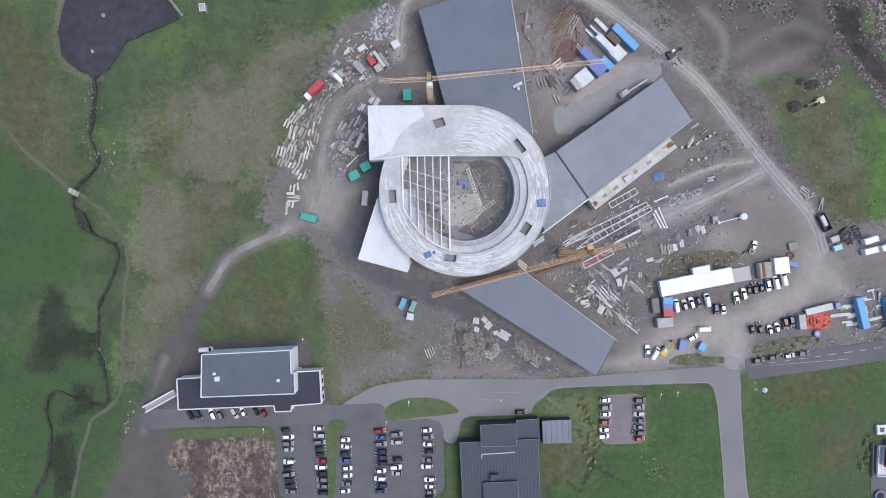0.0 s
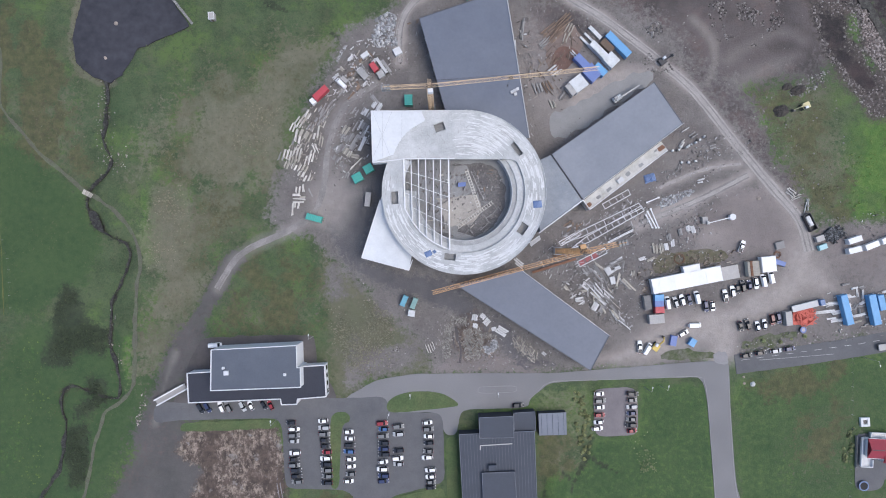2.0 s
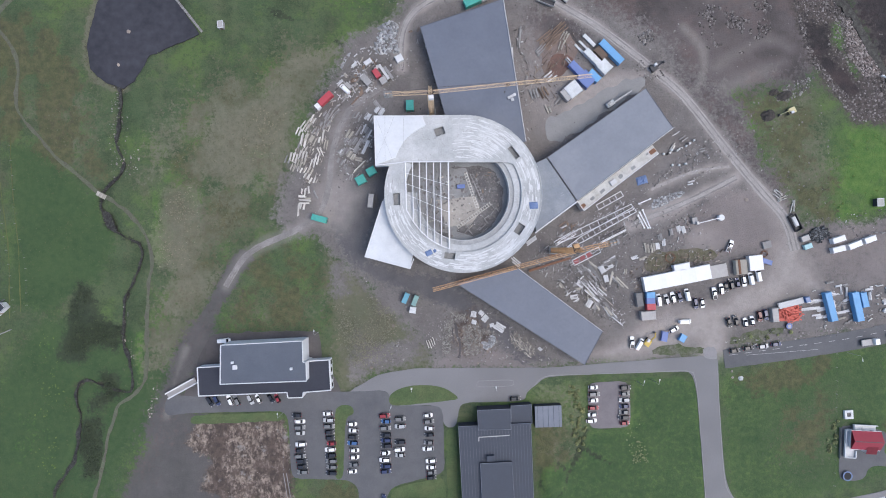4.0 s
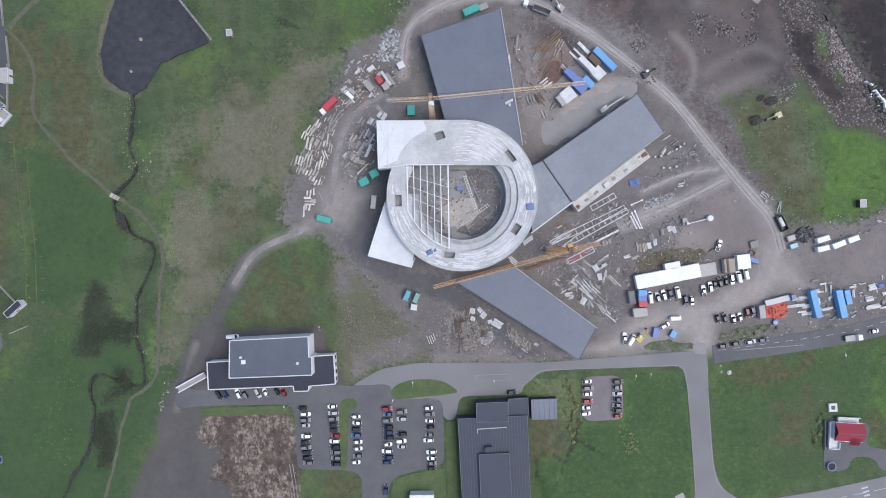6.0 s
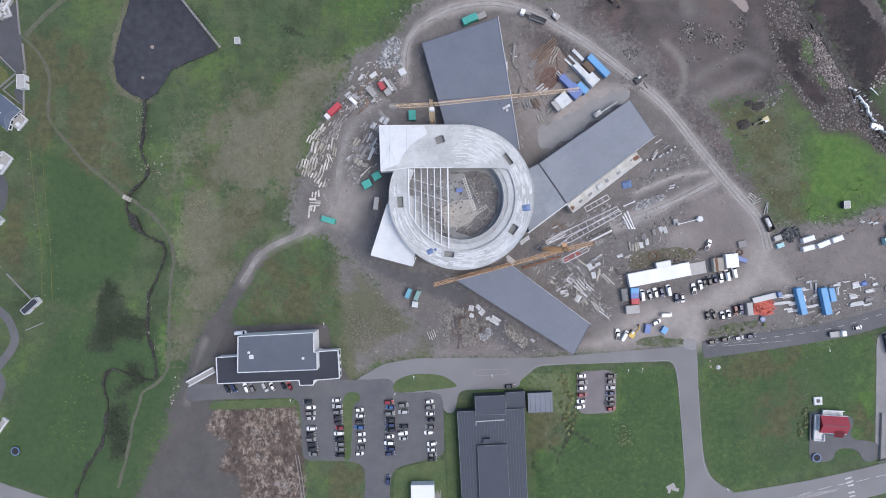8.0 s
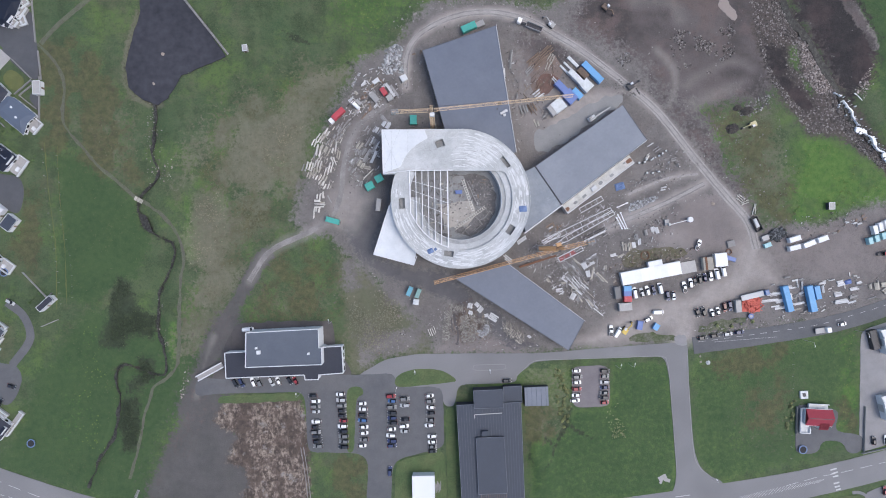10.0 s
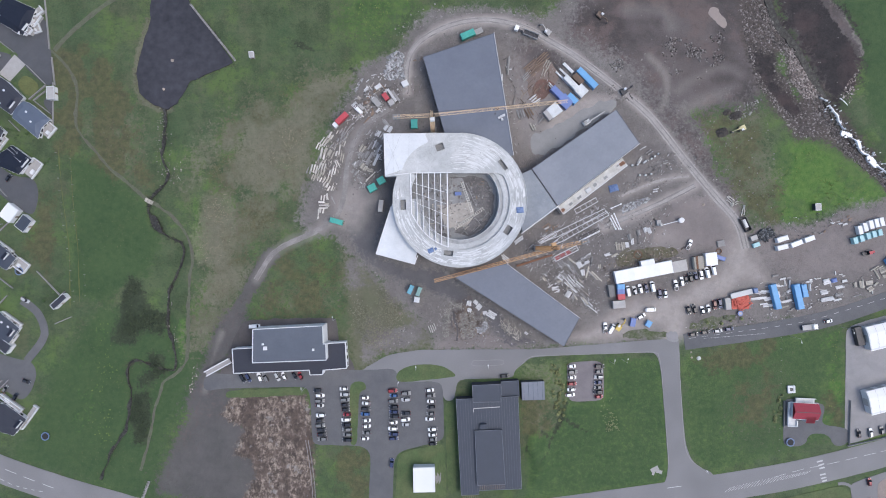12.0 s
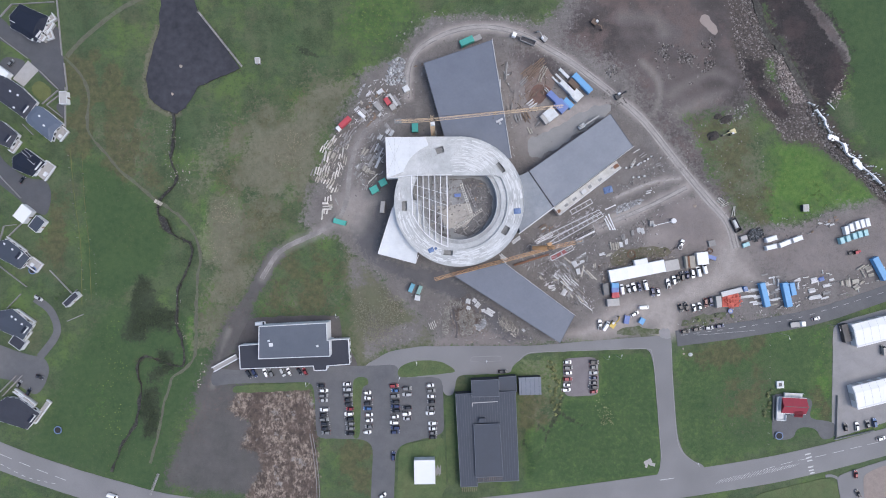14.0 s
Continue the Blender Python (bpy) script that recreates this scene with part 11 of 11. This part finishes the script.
scatter("river_rocks", pairs(186.0, 76.0, 191.5, 73.0, 199.0, 60.0, 211.0, 46.0, 222.0, 36.0, 219.0, 32.5, 207.0, 41.0, 196.0, 51.0, 188.0, 63.0), 150, (0.2, 0.75), STONE_BANK, "dark wet rocks breaking the rapids", 178, 0.9, level=-0.55)
scatter("edge_blocks", pairs(-43.4, 75.5, -42.0, 79.9, -39.8, 83.0, -39.2, 82.1, -41.2, 79.0, -42.5, 75.0), 60, (0.15, 0.55), bpy.data.materials["white_rubble"], "white stones along the site's edge", 176, 0.8, -0.03)
scatter("spit_stones", GULLY_SPIT, 1700, (0.12, 0.6), STONE_SPIT, "pale boulders between gully and river", 174, 0.7, -0.05)
scatter("bend_stones", pairs(193.0, 73.5, 197.3, 74.9, 203.1, 85.0, 206.5, 87.8, 206.0, 79.2, 200.2, 69.2), 260, (0.15, 0.6), STONE_SPIT, "pale boulders at the river bend", 175, 0.7, -0.05)
area("puddle", [(p.x, p.y) for p in smooth_line(pairs(131.2, 116.6, 133.0, 118.0, 135.3, 117.2, 137.0, 113.7, 139.3, 111.4, 140.1, 108.5, 138.4, 107.1, 135.8, 109.1, 133.3, 112.0, 131.2, 114.3, 131.2, 116.6), 1.0)[:-1]], MUDDY, "muddy brown puddle", 0.0, 0.8, 91, "puddle")
area("red_dirt", pairs(40.7, 87.8, 53.6, 92.2, 58.0, 82.1, 49.3, 72.0, 42.1, 72.0), mat("reddish_dirt", (0.2, 0.15, 0.125), 0.95, vary=0.25, scale=0.3, fine=2, stain=(0.17, 0.14, 0.13), stain_amount=0.8, stain_scale=0.15), "bare reddish dirt", 0.02, 1.5, 93, "ground patch")


def tufts(name, outlines, count, size, colours, label, seed, avoid=()):
    """Low grass tussocks, each a small star of leaning blades, as one mesh of stuff."""
    r = np.random.default_rng(seed)
    xs = np.concatenate([[p[0] for p in o] for o in outlines])
    ys = np.concatenate([[p[1] for p in o] for o in outlines])
    x, y = r.uniform(xs.min(), xs.max(), count * 8), r.uniform(ys.min(), ys.max(), count * 8)
    keep = np.zeros(len(x), bool)
    for o in outlines:
        keep |= inside(o, x, y)
    for o in avoid:
        keep &= ~inside(o, x, y)
    soft = np.full(len(x), 1e9)
    for o in outlines:
        soft = np.minimum(soft, edge_distance(o, x, y))
    wave = np.array([noise.noise((a * 0.07, b * 0.07, seed)) for a, b in zip(x, y)])
    keep &= r.uniform(0, 1, len(x)) < np.clip(soft / 9.0, 0, 1) * np.clip(0.55 + 1.3 * wave, 0, 1)
    x, y = x[keep][:count], y[keep][:count]
    n = len(x)
    s = (size[0] + (size[1] - size[0]) * r.random(n) ** 2)[:, None]
    v, blades = [], 5
    for b in range(blades):
        a = 2 * math.pi * b / blades + r.uniform(-0.5, 0.5, n)
        reach = s[:, 0] * r.uniform(0.6, 1.1, n)
        px, py = np.cos(a), np.sin(a)
        wx, wy = -py * s[:, 0] * 0.4, px * s[:, 0] * 0.4
        v.append(np.stack([x, y, np.full(n, -0.05) + s[:, 0] * 0.55], -1))
        v.append(np.stack([x + px * reach * 0.6 + wx, y + py * reach * 0.6 + wy, s[:, 0] * 0.3], -1))
        v.append(np.stack([x + px * reach, y + py * reach, np.full(n, -0.12)], -1))
        v.append(np.stack([x + px * reach * 0.6 - wx, y + py * reach * 0.6 - wy, s[:, 0] * 0.3], -1))
    v = np.stack(v, 1).reshape(-1, 3)
    f = np.arange(n * blades * 4).reshape(-1, 4)
    me = bpy.data.meshes.new(name)
    me.from_pydata(v.tolist(), [], f.tolist())
    m = bpy.data.materials.new(name + "_leaf")
    m.use_nodes = True
    nt = m.node_tree
    geo = nt.nodes.new("ShaderNodeNewGeometry")
    ramp_node = nt.nodes.new("ShaderNodeMix")
    ramp_node.data_type = "RGBA"
    ramp_node.inputs["A"].default_value = (*colours[0], 1)
    ramp_node.inputs["B"].default_value = (*colours[1], 1)
    nt.links.new(geo.outputs["Random Per Island"], ramp_node.inputs["Factor"])
    nt.links.new(ramp_node.outputs["Result"], nt.nodes["Principled BSDF"].inputs["Base Color"])
    nt.nodes["Principled BSDF"].inputs["Roughness"].default_value = 0.95
    me.materials.append(m)
    return tagged(new(name, me), label, "grass", "", "stuff")


_no = [SITE_DIRT, POND, pairs(-111.6, -58.7, -104.4, -35.7, -52.7, -32.9, -39.8, -50.1, -39.8, -70.2, -111.6, -73.1), BARE_SOIL]
tufts("moor_tussocks", [MOOR_WEST, MOOR_NORTH, SCRUB_EAST], 3000, (0.15, 0.5), ((0.14, 0.14, 0.095), (0.09, 0.1, 0.055)), "pale moor tussocks", 95, _no[:1])
tufts("field_tussocks", [pairs(-196.4, 142.5, -24.0, 142.5, -24.0, 102.2, -64.2, 67.7, -118.8, 56.2, -124.5, -53.0, -153.3, -119.1, -207.9, -101.8, -182.0, -27.1, -194.9, 82.1)], 3500, (0.15, 0.45), ((0.055, 0.08, 0.036), (0.09, 0.108, 0.05)), "rough grass tussocks", 96, _no)
tufts("bright_tussocks", [FIELD_EAST, LUSH_NORTH, pairs(-173.5, -26.3, -158.0, -44.0, -160.2, -97.6, -173.5, -97.6)], 4200, (0.2, 0.6), ((0.07, 0.125, 0.028), (0.165, 0.2, 0.06)), "bright green grass tussocks", 97, _no[:1])
tufts("verge_tussocks", [pairs(47.9, -58.7, 62.3, -56.4, 61.7, -76.0, 58.0, -77.4, 49.3, -73.1), pairs(188.7, -44.4, 197.3, -40.9, 196.8, -88.9, 187.3, -87.5, 188.7, -64.5), pairs(79.5, -81.7, 86.7, -76.0, 86.7, -84.6), pairs(119.7, -38.6, 148.5, -34.3, 148.5, -39.2, 119.7, -42.9)], 500, (0.2, 0.5), ((0.09, 0.13, 0.04), (0.16, 0.18, 0.06)), "yellow-green verge tussocks", 98)
tufts("thin_tussocks", [pairs(-47.1, -21.3, -32.5, -18.0, -18.9, -27.0, -17.8, -40.5, -21.2, -49.5, -39.2, -51.3, -46.0, -38.3)], 1500, (0.15, 0.5), ((0.3, 0.275, 0.215), (0.15, 0.15, 0.1)), "straw-coloured tussocks on thin soil", 98)
tufts("field_tufts", [pairs(76.0, -75.0, 85.5, -74.0, 88.0, -92.0, 80.0, -92.0)], 160, (0.25, 0.6), ((0.3, 0.3, 0.17), (0.17, 0.2, 0.1)), "pale weed tufts in the mown field", 100)
tufts("straw_tussocks", [STRAW_LOW, STRAW_HIGH], 1500, (0.15, 0.5), ((0.27, 0.25, 0.18), (0.13, 0.135, 0.085)), "straw-coloured moor tussocks", 101)
tufts("dark_tussocks", [DARK_MARSH, DARK_MARSH_LOW, DARK_MARSH_BEND], 2600, (0.3, 0.9), ((0.026, 0.038, 0.022), (0.042, 0.058, 0.03)), "dark marsh tussocks", 99)

BUSH = {}


def bush(x, y, r, material, label, group):
    """A shrub: short stems and a crown of many small leaf clumps with gaps."""
    key = (material.name, round(r, 1))
    m = pose(x, y, float(ground_z(x, y)), 0, 0, (x * 37 + y * 11) % 360)
    if key in BUSH:
        return copy_thing(BUSH[key], m)
    t = BUSH[key] = thing("bush", label, "bush", m, group)
    q = random.Random(int(r * 100))
    bm = bmesh.new()
    for k in range(5):
        a = q.uniform(0, 6.28)
        bar(bm, (0, 0, 0), (math.cos(a) * r * 0.5, math.sin(a) * r * 0.5, r * 0.8), 0.06)
    part("stem", bm, TIMBER_BROWN, t)
    bm = bmesh.new()
    for k in range(300):
        a, e = q.uniform(0, 6.28), q.uniform(0.1, 1.5)
        d = r * q.uniform(0.55, 1.0) * (0.92 + 0.1 * math.sin(a * 3 + r) + 0.1 * math.sin(a * 7 + 2))
        c = Vector((math.cos(a) * math.cos(e) * d, math.sin(a) * math.cos(e) * d, math.sin(e) * d * 0.9 + 0.1))
        s = r * q.uniform(0.14, 0.28)
        mm = Matrix.Translation(c) @ Euler((q.uniform(-0.8, 0.8), q.uniform(-0.8, 0.8), a)).to_matrix().to_4x4()
        vs = [bm.verts.new(mm @ Vector(v)) for v in ((-s, 0, 0), (0, -s * 0.6, 0.1 * s), (s, 0, 0), (0, s * 0.6, 0.1 * s))]
        bm.faces.new(vs)
    part("leaf_crown", bm, material, t)
    return t


random.seed(101)
for _way, _n, _m, _lab, _sz in (
        (pairs(55.9, -58.7, 57.7, -67.3, 56.5, -77.4, 58.8, -83.5), 38, HEDGE_YELLOW, "pale yellowish leafy roadside shrub", (0.6, 0.9)),
        (pairs(167.2, -73.1, 163.4, -87.5), 8, HEDGE_PALE, "pale shrub beside the fence", (0.7, 1.1)),
        (pairs(119.7, -39.8, 145.6, -35.7), 6, HEDGE_PALE, "pale scrubby roadside shrub with gaps", (0.6, 1.0)),
        (pairs(-197.8, -24.2, -189.2, -18.5), 4, LUSH, "small leafy green garden shrub", (0.7, 1.0)),
        (pairs(-197.8, 36.1, -193.5, 44.7), 6, LUSH, "small leafy green garden shrub", (0.7, 1.0)),
        (pairs(-213.6, 57.7, -207.9, 53.4), 6, LUSH, "small leafy green garden shrub", (0.7, 1.0))):
    _pts = smooth_line(_way, 1.0)
    for _k in range(_n):
        _q = _pts[int((_k + 0.5) / _n * len(_pts))]
        bush(_q.x + random.gauss(0, 1.5), _q.y + random.gauss(0, 1.2), random.choice(_sz), _m, _lab, "shrubs")


# street lamps
def street_lamp(x, y, angle, height=8.0):
    t = thing("street_lamp", "grey street lamp beside the asphalt", "street lamp", pose(x, y, 0, 0, 0, angle), "street lamps")
    bm = bmesh.new()
    cyl(bm, 0.11, 0, height, 8, None, 0.06)
    part("pole", bm, STEEL, t)
    bm = bmesh.new()
    bar(bm, (0, 0, height), (1.6, 0, height + 0.2), 0.08)
    part("arm", bm, STEEL, t)
    bm = bmesh.new()
    box(bm, 1.3, -0.18, height + 0.12, 2.2, 0.18, height + 0.28, None, 0.04)
    part("lamp_head", bm, TRIM, t)


for _x, _y, _a in ((-21.9, -66.8, 70), (-13.0, -59.3, 90), (22.0, -58.7, 100), (81.8, -56.4, 80), (88.1, -55.8, 80), (170.9, -44.4, -80), (195.9, -40.0, -80), (126.9, -109.0, 120), (-52.7, -35.7, 90), (-67.6, -69.6, 90)):
    street_lamp(_x, _y, _a)

# single boulders, a broken white panel and a pale mast on the grass
for _x, _y, _r in ((126.1, -55.3, 1.0), (122.6, -55.0, 0.6), (122.3, -52.4, 0.5), (-21.1, -33.1, 0.7), (128.4, 20.3, 0.9), (14.8, -48.9, 0.6), (-30.3, -50.7, 0.7), (-133.2, 91.6, 0.9), (-137.5, 77.5, 0.7)):
    _t = thing("boulder", "single pale boulder lying on the ground", "boulder", pose(_x, _y, -0.15 if _x > -100 else -0.3, 0, 0, _x * 7 % 360), "boulders")
    _bm = bmesh.new()
    bmesh.ops.create_icosphere(_bm, subdivisions=2, radius=_r)
    for _v in _bm.verts:
        _v.co *= 1 + 0.3 * noise.noise(_v.co * 1.3 + Vector((_x, _y, 0)))
        _v.co.z *= 0.7
    part("rock", _bm, STONE_PALE if _r < 0.95 else CONCRETE, _t)
_t = thing("broken_panel", "broken white panel lying on the field", "panel", pose(104.5, -110.5, 0.02, 0, 0, 20))
for _k, (_x, _y, _w, _d, _a) in enumerate(((0, 0.6, 4.0, 2.2, 8), (1.6, -1.2, 3.0, 1.6, -35), (-1.4, -1.0, 1.8, 1.2, 50))):
    _bm = bmesh.new()
    box(_bm, -_w / 2, -_d / 2, 0.02 + 0.05 * _k, _w / 2, _d / 2, 0.07 + 0.05 * _k, pose(_x, _y, 0, 0, 0, _a))
    part("sheet", _bm, PAVING, _t)
